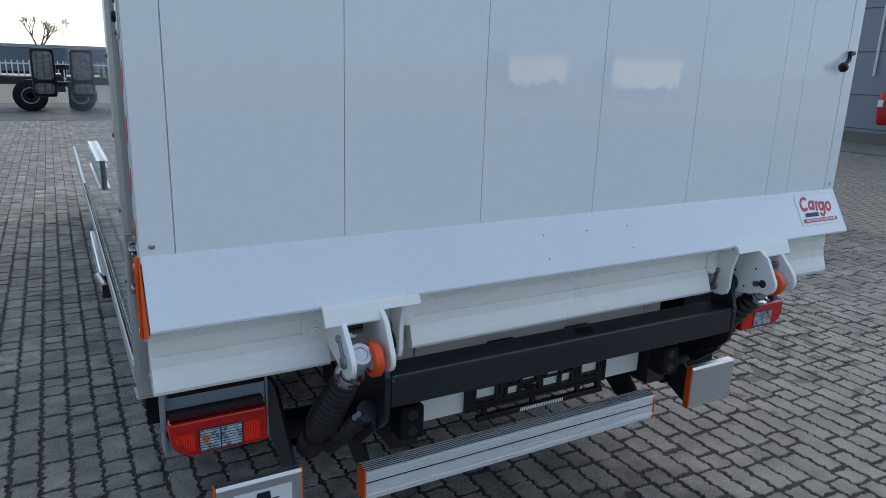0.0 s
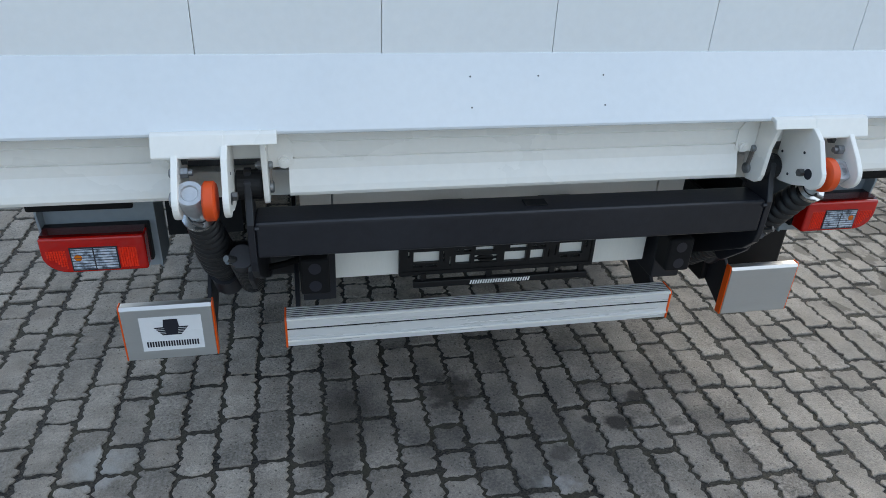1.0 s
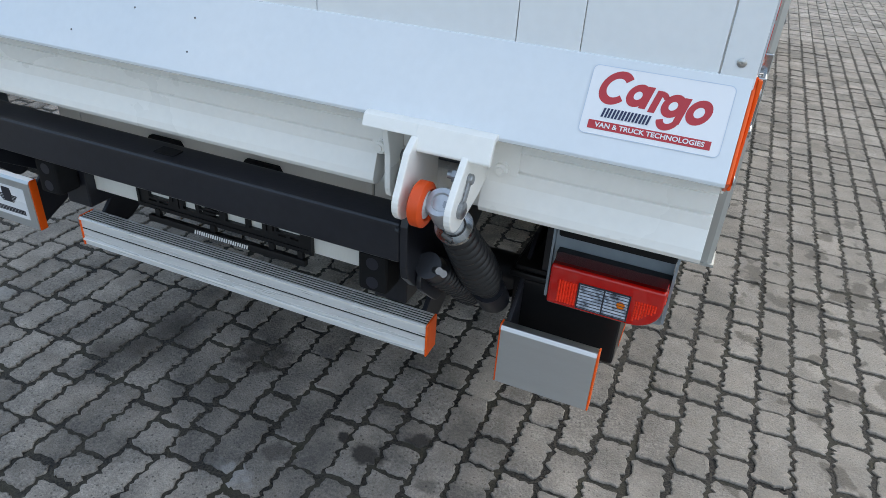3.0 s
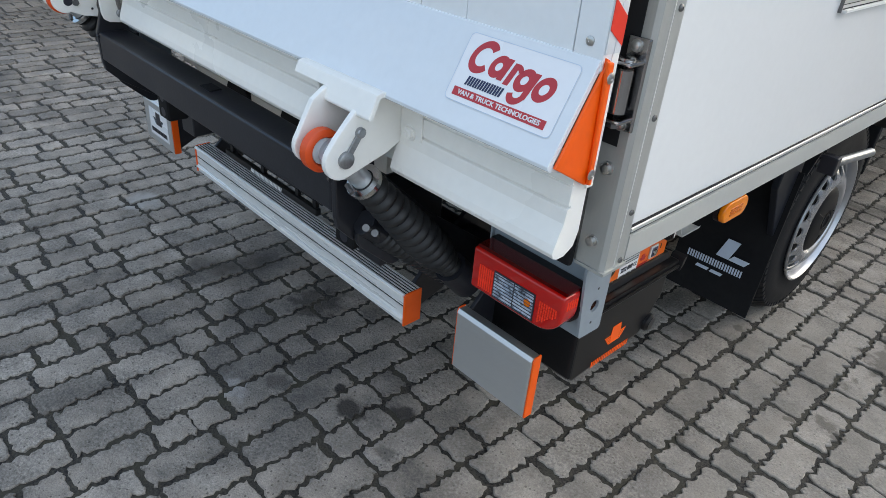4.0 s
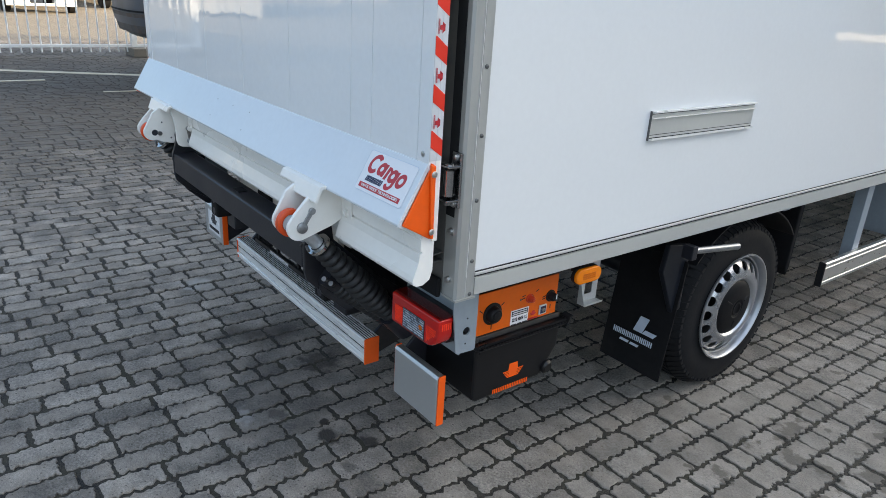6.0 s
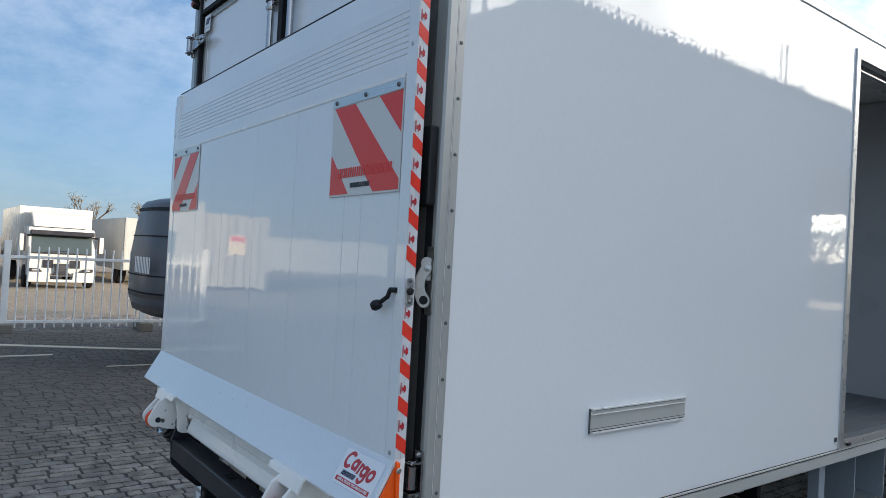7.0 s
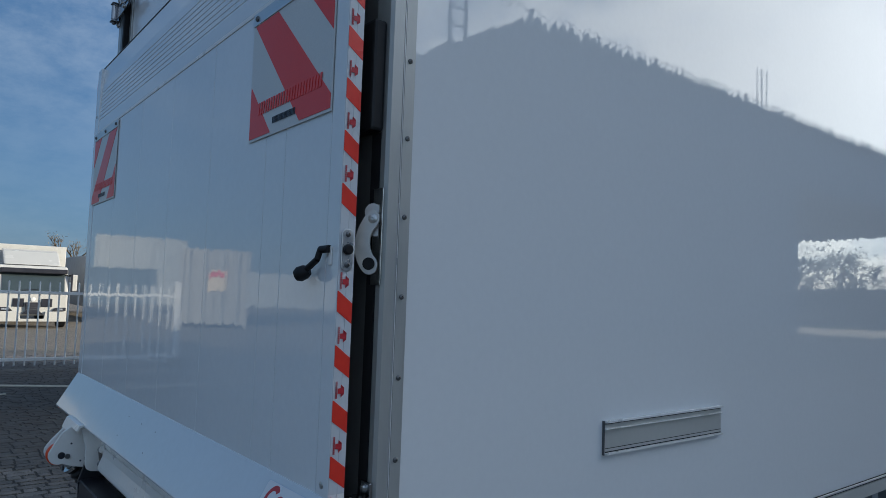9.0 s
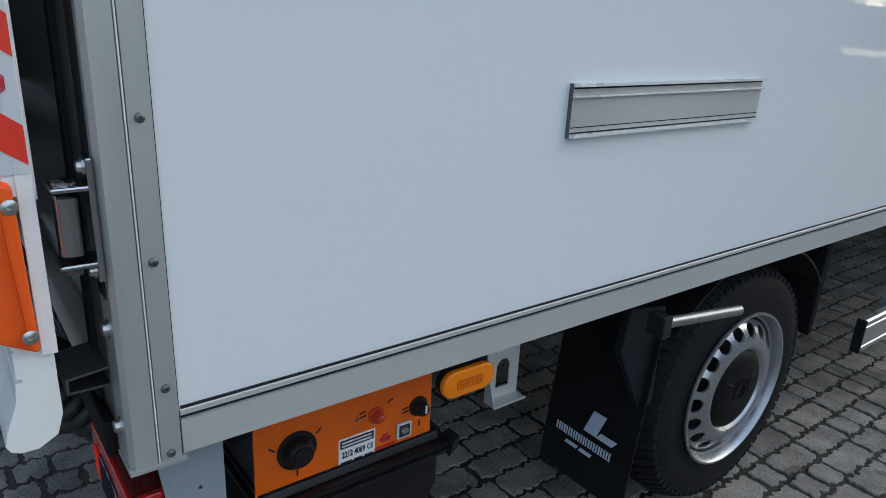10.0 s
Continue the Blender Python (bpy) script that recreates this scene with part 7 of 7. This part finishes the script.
def parked_truck():
    """White distribution truck facing the fence."""
    x, y0, y1 = -22.4, 1.72, 4.12
    t = thing("parked_truck", (x - 3, (y0 + y1) / 2, 0), "white distribution truck with a dark windscreen behind the fence", "truck")
    t.scale = (0.88, 0.88, 0.88)
    yc = (y0 + y1) / 2
    part("cargo_body", Geo().box(x - 8.0, x - 1.75, y0 - 0.05, y1 + 0.05, 0.95, 3.02), "truckwhite", t, "white cargo body", bevel=0.02)
    cabp = [(x, 0.45), (x + 0.02, 1.25), (x - 0.18, 2.0), (x - 0.35, 2.22), (x - 1.65, 2.28), (x - 1.65, 0.45)]
    part("cab", Geo().prism(cabp, "y", y0 + 0.10, y1 - 0.10), "truckwhite", t, "white truck cab", bevel=0.06, segs=3)
    part("wind_deflector", Geo().prism([(x - 0.5, 2.25), (x - 1.2, 2.75), (x - 1.6, 2.85), (x - 1.6, 2.25)], "y", y0 + 0.3, y1 - 0.3), "truckwhite", t, bevel=0.05)
    part("windscreen", Geo().prism([(x + 0.03, 1.30), (x - 0.165, 2.0), (x - 0.20, 2.0), (x, 1.30)], "y", y0 + 0.22, y1 - 0.22), "screen", t, "dark windscreen")
    part("sun_visor", Geo().box(x - 0.15, x + 0.10, y0 + 0.15, y1 - 0.15, 1.95, 2.12), "ink", t, bevel=0.03)
    part("grille", Geo().prism([(yc - 0.24, 0.92), (yc + 0.24, 0.92), (yc + 0.20, 0.62), (yc + 0.34, 0.50), (yc - 0.34, 0.50), (yc - 0.20, 0.62)], "x", x + 0.022, x + 0.105), "ink", t, "black middle grille", bevel=0.008)
    part("badge", Geo().lathe((x + 0.02, yc, 1.02), (x + 0.06, yc, 1.02), [(0, 0.075), (0.02, 0.075), (0.03, 0.05)], 18), "signgrey", t, smooth=True)
    for q in range(3):
        part("grille_slat", Geo().box(x + 0.1055, x + 0.115, yc - 0.20, yc + 0.20, 0.66 + 0.08 * q, 0.675 + 0.08 * q), "halldark", t)
    part("bumper", Geo().prism([(y0 + 0.12, 0.60), (y0 + 0.12, 0.24), (y1 - 0.12, 0.24), (y1 - 0.12, 0.60), (yc + 0.40, 0.60), (yc + 0.36, 0.34), (yc - 0.36, 0.34), (yc - 0.40, 0.60)], "x", x - 0.05, x + 0.10), "truckwhite", t, "white bumper with a dark middle", bevel=0.02)
    part("wiper", Geo().cyl((x + 0.05, yc - 0.6, 1.32), (x + 0.02, yc + 0.2, 1.40), 0.012, 6), "ink", t)
    part("cowl", Geo().box(x - 0.01, x + 0.045, y0 + 0.22, y1 - 0.22, 1.262, 1.318), "ink", t, bevel=0.01)
    for s in (-1, 1):
        part("side_grille", Geo().box(x + 0.015, x + 0.045, yc + s * 0.44 - 0.17, yc + s * 0.44 + 0.17, 0.76, 1.05), "ink", t, bevel=0.012)
        lamp = part("headlamp", Geo().prism([(yc + s * 0.60, 0.615), (yc + s * 1.05, 0.625), (yc + s * 1.05, 0.745), (yc + s * 0.72, 0.735)], "x", x + 0.02, x + 0.085), "ink", t, "dark headlamp", bevel=0.012)
        part("lens", Geo().box(x + 0.086, x + 0.092, yc + s * 0.86 - 0.09, yc + s * 0.86 + 0.09, 0.65, 0.71), "clear", lamp)
        part("mirror", Geo().box(x - 0.15, x, yc + s * 1.28 - 0.1, yc + s * 1.28 + 0.1, 1.35, 1.95), "truckwhite", t, "white mirror housing", bevel=0.03)
        part("mirror_glass", Geo().box(x - 0.02, x + 0.012, yc + s * 1.20 - 0.035, yc + s * 1.20 + 0.035, 1.33, 1.97), "ink", t, bevel=0.01)
        part("mirror_arm", Geo().box(x - 0.2, x - 0.15, yc + s * 1.05 - 0.2, yc + s * 1.05 + 0.2, 1.88, 1.94), "plastic", t)
        for xx in (x - 0.7, x - 5.5):
            part("tyre", Geo().lathe((xx, yc + s * 1.02 - 0.13, 0.42), (xx, yc + s * 1.02 + 0.13, 0.42), [(0, 0.25), (0.0, 0.38), (0.03, 0.42), (0.23, 0.42), (0.26, 0.38), (0.26, 0.25)], 28), "tyre", t, smooth=True)
    part("chassis_frame", Geo().box(x - 7.8, x - 1.7, yc - 0.4, yc + 0.4, 0.55, 0.85), "black", t)


parked_truck()


def trailer(name, x0, x1, y0, y1, z0, z1, mat, label):
    t = thing(name, ((x0 + x1) / 2, (y0 + y1) / 2, 0), label, "trailer", "trailers parked in the yard")
    part("trailer_body", Geo().box(x0, x1, y0, y1, z0, z1), mat, t, bevel=0.03)
    for yy in (y0 + 0.05, y1 - 0.12):
        part("door_frame", Geo().box(x1 + 0.001, x1 + 0.03, yy, yy + 0.07, z0, z1), "alu", t)
    part("under_frame", Geo().box(x0 + 0.5, x1 - 0.2, y0 + 0.5, y1 - 0.5, 0.6, z0), "black", t)
    for s in (y0 + 0.2, y1 - 0.2):
        for xx in (x0 + 1.4, x1 - 1.2):
            part("tyre", Geo().lathe((xx, s - 0.15, 0.48), (xx, s + 0.15, 0.48), [(0, 0.3), (0, 0.45), (0.03, 0.48), (0.27, 0.48), (0.3, 0.45), (0.3, 0.3)], 24), "tyre", t, smooth=True)
    return t


# grey body colour carries the shade on this white trailer's side
trailer("box_trailer", -37, -25.6, 5.35, 7.6, 0.55, 2.55, "contg", "white box trailer beside the parked truck, its shade painted in as grey")
trailer("box_trailer", -37, -27.5, -1.0, 1.35, 1.0, 2.95, "truckwhite", "pale box trailer parked behind the fence")
trailer("box_trailer", 20.6, 24.7, -33.6, -31.4, 0.8, 2.2, "contw", "short white box trailer on the yard edge")
trailer("box_trailer", 28.2, 33.8, -33.6, -31.4, 0.65, 2.35, "contg", "grey box trailer on the yard edge")
trailer("freight_trailer", -40, -30.0, -3.9, -2.0, 0.9, 2.4, "contr", "red and white freight trailer")


def barrier_post():
    b = thing("safety_barrier", (-20.5, 4.55, 0), "red and white striped safety post", "barrier")
    part("post", Geo().cyl((-20.5, 4.55, 0), (-20.5, 4.55, 0.95), 0.06, 12), "whitetape", b)
    for z in (0.12, 0.45, 0.75):
        part("band", Geo().cyl((-20.5, 4.55, z), (-20.5, 4.55, z + 0.15), 0.063, 12), "extred", b)


barrier_post()


def excavator():
    """Yellow excavator standing beyond the far side, its dark counterweight to the yard."""
    e = thing("excavator", (-7.0, 4.2, 0), "yellow excavator with a dark grey rounded counterweight", "excavator")
    n = 16
    g = Geo()
    levels = [(0.68, 0.80), (0.75, 0.93), (0.90, 0.985), (1.18, 1.0), (1.55, 0.985), (1.95, 0.93), (2.12, 0.89), (2.17, 0.88), (2.22, 0.83), (2.26, 0.70)]
    for z, k in levels:
        for i in range(n + 1):
            a = radians(180 + 180 * i / n)
            c_, s_ = math.cos(a), math.sin(a)
            px = math.copysign(abs(c_) ** 0.62, c_) * 1.28 * k
            py = math.copysign(abs(s_) ** 0.62, s_) * 0.95 * k
            g.v.append((-7.35 + px * 0.72, 2.43 + py, z))
    for j in range(len(levels) - 1):
        for i in range(n):
            a = j * (n + 1) + i
            g.f.append((a, a + 1, a + n + 2, a + n + 1))
    g.f.append(tuple(range(n + 1))[::-1])
    g.f.append(tuple((len(levels) - 1) * (n + 1) + i for i in range(n + 1)))
    g.f.append(tuple(j * (n + 1) for j in range(len(levels)))[::-1])
    g.f.append(tuple(j * (n + 1) + n for j in range(len(levels))))
    cw_ = part("counterweight", g, "cweight", e, "dark cast counterweight with worn rim", smooth=True)
    def hoop(z0, z1, k0, k1, a0=180, a1=360):
        """A strip laid round the cast curve."""
        g_ = Geo()
        for z, k in ((z0, k0), (z1, k1)):
            for i in range(n + 1):
                a = radians(a0 + (a1 - a0) * i / n)
                c_, s_ = math.cos(a), math.sin(a)
                for out in (1.002, 1.010):
                    g_.v.append((-7.35 + math.copysign(abs(c_) ** 0.62, c_) * 1.28 * k * 0.72 * out, 2.43 + math.copysign(abs(s_) ** 0.62, s_) * 0.95 * k * out, z))
        w_ = 2 * (n + 1)
        for i in range(n):
            p = 2 * i
            g_.f += [(p + 1, p + 3, w_ + p + 3, w_ + p + 1), (p, w_ + p, w_ + p + 2, p + 2), (p, p + 2, p + 3, p + 1), (w_ + p, w_ + p + 1, w_ + p + 3, w_ + p + 2)]
        return g_

    part("rim_line", hoop(2.085, 2.125, 0.905, 0.893), "seal", cw_)
    part("panel_line", hoop(1.735, 1.752, 0.960, 0.957), "seal", cw_)
    part("panel_line", hoop(1.215, 1.232, 0.999, 0.998), "seal", cw_)
    part("foot_line", hoop(0.985, 1.005, 0.991, 0.992), "seal", cw_)
    part("foot_rim", hoop(0.74, 0.97, 0.925, 0.989), "rustcast", cw_, "rusty lower rim")
    bars("maker_word", 0.66, 0.21, 5, "whiteink", cw_, Matrix.Translation((-6.93, 1.470, 1.36)) @ Euler((radians(90), 0, radians(2))).to_matrix().to_4x4(), gap=0.22)
    part("house", Geo().box(-8.3, -6.5, 2.6, 4.6, 1.0, 2.15), "yellow", e, "yellow engine house", bevel=0.06, segs=3)
    part("hood", Geo().prism([(2.65, 2.15), (4.4, 2.15), (4.2, 2.55), (2.8, 2.55)], "x", -8.2, -6.6), "yellow", e, bevel=0.05)
    part("exhaust", Geo().cyl((-8.2, 2.7, 2.5), (-8.2, 2.7, 3.0), 0.07, 14), "black", e, smooth=True)
    part("cabin", Geo().box(-9.0, -8.0, 3.6, 5.2, 1.1, 2.9), "glass", e, bevel=0.08, segs=3)
    part("turntable", Geo().cyl((-7.8, 3.9, 0.75), (-7.8, 3.9, 1.0), 0.7, 24), "black", e)
    for x in (-8.4, -6.4):
        tr_ = Geo().prism([(3.62, 0.0), (5.98, 0.0), (6.7, 0.2), (6.8, 0.42), (6.7, 0.65), (5.98, 0.84), (3.62, 0.84), (3.1, 0.65), (3.0, 0.42), (3.1, 0.2)], "x", x - 0.28, x + 0.28)
        part("track", tr_, "black", e, "steel crawler track", bevel=0.03)
    part("boom", Geo().prism([(4.6, 1.3), (6.6, 3.6), (8.6, 3.0), (8.6, 2.7), (6.5, 3.1), (4.9, 1.2)], "x", -7.95, -7.6), "yellow", e, bevel=0.03)


excavator()


def chassis_truck():
    """A bare truck chassis far up the yard."""
    c = thing("chassis_truck", (-5.5, 21.2, 0), "white truck chassis with bare rails standing across the yard", "truck")
    for y in (20.75, 21.55):
        part("frame_rail", Geo().box(-8.5, -0.85, y, y + 0.1, 0.68, 0.88), "black", c)
    part("tank", Geo().box(-5.2, -2.5, 20.25, 20.7, 0.40, 0.86), "signgrey", c, bevel=0.06, segs=3)
    for x in (-1.66, -7.2):
        for y in (20.2, 21.85):
            part("tyre", Geo().lathe((x, y, 0.41), (x, y + 0.3, 0.41), [(-0.03, 0.20), (-0.03, 0.37), (0, 0.41), (0.27, 0.41), (0.3, 0.37), (0.3, 0.2)], 28), "tyre", c, smooth=True)
            part("rim", Geo().lathe((x, y - 0.01, 0.41), (x, y - 0.06, 0.41), [(0, 0.23), (0.03, 0.20), (0.0, 0.17), (-0.02, 0.11), (0.02, 0.08)], 24), "rim", c, smooth=True)
    part("cab", Geo().prism([(-9.9, 0.5), (-9.95, 1.6), (-9.7, 2.7), (-8.2, 2.8), (-8.2, 0.5)], "y", 20.1, 22.3), "truckwhite", c, bevel=0.08, segs=3)
    part("rear_light_bar", Geo().box(-1.05, -0.83, 20.4, 22.0, 0.50, 0.66), "ink", c)
    part("rear_crossbar", Geo().box(-1.3, -0.9, 20.5, 21.9, 0.88, 0.96), "black", c)


chassis_truck()


def far_wall():
    """Grey trailers and a white fence closing the far end of the yard."""
    t = thing("tarpaulin_trailer", (-2, 46, 0), "long grey curtain-sided trailers in a row", "trailer")
    part("curtain", Geo().box(-24, 6.0, 45, 47.5, 0.50, 1.80), "contb", t, bevel=0.04)
    part("top_rail", Geo().box(-24, 6.0, 44.96, 47.54, 1.805, 1.98), "contg", t)
    part("under_frame", Geo().box(-23, 5, 45.5, 47, 0.35, 0.50), "black", t)
    for k in range(8):
        part("tyre", Geo().lathe((-22 + 3.6 * k, 45.0, 0.45), (-22 + 3.6 * k, 45.3, 0.45), [(0, 0.2), (0, 0.42), (0.03, 0.45), (0.3, 0.45)], 18), "tyre", t)
    f = thing("far_fence", (-5, 40, 0), "white slatted steel fence across the yard", "fence")
    bar = ready(Geo().box(-0.03, 0.03, -0.02, 0.02, -0.01, 1.15), "fence", "fence_bar")
    for k in range(70):
        piece("fence_bar", bar, f, Matrix.Translation((-16 + 0.25 * k, 40, 0)))
    part("rail", Geo().box(-16.1, 1.5, 40.03, 40.08, 0.25, 0.32).box(-16.1, 1.5, 40.03, 40.08, 0.95, 1.02), "fence", f)


far_wall()


def tree(x, y, height, seed, leaves=900):
    """A tapered trunk with forking limbs and a loose crown of small clumps."""
    rnd = random.Random(seed)
    t = thing("tree", (x, y, 0), "bare-branched tree with sparse brownish foliage", "tree", "bare trees beyond the yard")
    g, tips = Geo(), []

    def limb(p, d, length, r, depth):
        q = p + d * length
        g.cyl(p, q, r, 7, r * 0.65)
        if depth == 0:
            tips.append(q)
            return
        for _ in range(3):
            nd = (d + Vector((rnd.uniform(-0.8, 0.8), rnd.uniform(-0.8, 0.8), rnd.uniform(-0.1, 0.5)))).normalized()
            limb(q, nd, length * rnd.uniform(0.55, 0.75), r * 0.6, depth - 1)

    limb(Vector((x, y, 0)), Vector((0, 0, 1)), height * 0.35, height * 0.03, 4)
    part("trunk", g, "bark", t)
    lv = Geo()
    for _ in range(leaves):
        c = rnd.choice(tips) + Vector([rnd.gauss(0, height * 0.035) for _ in range(3)])
        a = Vector([rnd.gauss(0, 1) for _ in range(3)]).normalized() * height * 0.020
        b = Vector([rnd.gauss(0, 1) for _ in range(3)]).normalized() * height * 0.006
        lv.add([c, c + a, c + a + b, c + b], [(0, 1, 2, 3)])
    me = lv.mesh("crown", fix=False)
    part("crown", me, "leaf", t)
    return t


tree(-1.6, 58, 4.6, 3)
tree(3.5, 66, 5.0, 5)
for k in range(9):
    tree(36 + 5 * k + 6 * (k % 2), 96 + 9 * (k % 3), 8.5 + 1.2 * (k % 3), 20 + k, 1500)


def far_wood():
    """A thin wood beyond the passage, too far to tell trees apart."""
    rnd = random.Random(77)
    w = thing("far_wood", (70, 105, 0), "distant belt of bare winter trees", "woodland", kind="stuff")
    g, lv = Geo(), Geo()
    for _ in range(140):
        x, y, h = rnd.uniform(34, 120), rnd.uniform(92, 118), rnd.uniform(6, 11)
        g.cyl((x, y, 0), (x + rnd.uniform(-0.4, 0.4), y, h * 0.7), 0.16, 5, 0.05)
        for _ in range(110):
            c = Vector((x + rnd.gauss(0, h * 0.16), y + rnd.gauss(0, 1), h * rnd.uniform(0.25, 1.0)))
            a = Vector([rnd.gauss(0, 1) for _ in range(3)]).normalized() * 0.55
            b = Vector([rnd.gauss(0, 1) for _ in range(3)]).normalized() * 0.16
            lv.add([c, c + a, c + a + b, c + b], [(0, 1, 2, 3)])
    tagged(part("trunks", g.mesh("trunks", fix=False), "bark", w), kind="stuff")
    tagged(part("twigs", lv.mesh("twigs", fix=False), "leaf", w), kind="stuff")


far_wood()
tree(-70, 12, 6, 41, 500)
tree(-80, 20, 7, 42, 500)


# ---- ground and paving ----
ground = part("ground", Geo().add([(-700, -700, -0.006), (700, -700, -0.006), (700, 700, -0.006), (-700, 700, -0.006)], [(0, 1, 2, 3)]), "ground", None)
tagged(ground, "block-paved yard with dark mossy joints", "paving", kind="structure")
road = part("road", Geo().box(-60, 14.5, 17.2, 24.0, -0.013, 0.004), "asphalt", None)
tagged(road, "strip of worn grey asphalt across the yard", "road", kind="structure")
apron = part("pavement", Geo().box(13.6, 15.9, -6.0, 34.0, -0.01, 0.02), "concrete", None)
tagged(apron, "worn grey concrete apron along the hall", "pavement", kind="structure")
for outline in ([(-10.05, -0.7), (-8.62, 2.05), (-8.05, 3.9), (-8.20, 3.9), (-8.80, 2.05), (-10.25, -0.7)],
                [(-8.62, -4.5), (-8.50, -4.5), (-8.46, 0.74), (-8.55, 0.74)], [(-7.34, 1.2), (-7.28, 1.2), (-7.24, 2.6), (-7.30, 2.6)]):
    line = part("road_marking", Geo().prism(outline, "z", 0.0005, 0.0045), "line", None)
    tagged(line, "pale line on the paving", "marking", kind="structure")

PITCH = 0.1


def wave(y, k):
    """The wavy long edge of course k."""
    u = (y / 0.0335 + 0.37 * k) % 1.0
    return 0.0040 * (abs(4 * u - 2) - 1) + 0.0032 * math.sin(2 * math.pi * y / 0.077 + 1.7 * k)


def course_blocks(k, y0, y1, rnd):
    y = y0 - rnd.uniform(0, 0.2)
    while y < y1:
        length = rnd.choice((0.2, 0.2, 0.2, 0.1, 0.1, 0.165))
        yield y, y + length
        y += length


def block_fine(k, a, b, rnd, top=0.0):
    """One paver with wavy, chipped sides, worn corners, a rounded rim and sloping flanks, about its own middle."""
    cx, cy = k * PITCH, (a + b) / 2
    half, gap = PITCH / 2, rnd.uniform(0.0052, 0.0085)
    n = max(11, int((b - a) / 0.0078))
    ga, gb = rnd.uniform(0.004, 0.010), rnd.uniform(0.004, 0.010)

    def chip(i):
        if i in (0, n - 1):
            return rnd.uniform(0.003, 0.012)
        return rnd.uniform(0.004, 0.010) if rnd.random() < 0.10 else rnd.uniform(-0.0032, 0.0038)

    right, left = [], []
    for i in range(n):
        y = a + ga + (b - a - ga - gb) * i / (n - 1)
        right.append((half - gap + wave(y, k + 1) - chip(i), y - cy))
        left.append((-half + gap + wave(y, k) + chip(i), y - cy))
    bow_a, bow_b = rnd.uniform(-0.006, 0.005), rnd.uniform(-0.006, 0.005)
    across = (0.030, 0.018, 0.006, -0.007, -0.019, -0.031)
    end_b = [(x, b - gb - cy + bow_b * (1 - abs(x) / 0.05) + rnd.uniform(-0.005, 0.0035)) for x in across]
    end_a = [(-x, a + ga - cy - bow_a * (1 - abs(x) / 0.05) + rnd.uniform(-0.0035, 0.005)) for x in across]
    outline = right + end_b + left[::-1] + end_a
    m = len(outline)
    tx, ty, dz = rnd.uniform(-0.022, 0.022), rnd.uniform(-0.013, 0.013), rnd.uniform(-0.0024, 0.0016)
    in_x, in_y = 1 - rnd.uniform(0.05, 0.10), 1 - 0.005 / (b - a)
    vs = [(x * in_x, y * in_y, top + dz + tx * x + ty * y) for x, y in outline]
    vs += [(x, y, top + dz + tx * x + ty * y - rnd.uniform(0.0012, 0.0034)) for x, y in outline]
    vs += [(x * 1.03, y * (1 + 0.0015 / max(b - a, 0.08)), top - 0.016) for x, y in outline]
    fs = [tuple(range(m))]
    for r in (0, m):
        fs += [(r + i, r + m + i, r + m + (i + 1) % m, r + (i + 1) % m) for i in range(m)]
    return cx, cy, vs, fs


def block_plain(k, a, b, rnd):
    x0, x1 = k * PITCH - 0.0455 + rnd.uniform(-0.002, 0.002), k * PITCH + 0.0455 + rnd.uniform(-0.002, 0.002)
    z = rnd.uniform(-0.002, 0.002)
    y0, y1 = a + 0.008, b - 0.008
    vs = [(x0, y0, z), (x1, y0, z), (x1, y1, z), (x0, y1, z), (x0 - 0.003, y0 - 0.003, -0.014), (x1 + 0.003, y0 - 0.003, -0.014), (x1 + 0.003, y1 + 0.003, -0.014), (x0 - 0.003, y1 + 0.003, -0.014)]
    return vs, [(0, 1, 2, 3), (0, 4, 5, 1), (1, 5, 6, 2), (2, 6, 7, 3), (3, 7, 4, 0)]


def paving():
    rnd = random.Random(11)
    near, far = Geo(), Geo()
    singles = 0
    for k in range(int(NEAR[0] / PITCH), int(NEAR[1] / PITCH)):
        x = k * PITCH
        for a, b in course_blocks(k, NEAR[2], NEAR[3], rnd):
            cy = (a + b) / 2
            fine = -4.5 < x < 3.4 and -2.6 < cy < 6.2
            if fine:
                cx, cy, vs, fs = block_fine(k, a, b, rnd)
                if singles < 300 and -0.95 < x < 1.35 and -0.75 < cy < 0.85:
                    me = bpy.data.meshes.new("paver")
                    me.from_pydata(vs, [], fs)
                    me.materials.append(M["paver"])
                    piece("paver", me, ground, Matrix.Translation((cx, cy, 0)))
                    singles += 1
                    continue
                near.add([(cx + p[0], cy + p[1], p[2]) for p in vs], fs)
            else:
                far.add(*block_plain(k, a, b, rnd))
    for name, g in (("pavers", near), ("far_pavers", far)):
        me = g.mesh(name, fix=False)
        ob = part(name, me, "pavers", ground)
        tagged(ob, "weathered grey-brown paving blocks", kind="stuff")


paving()
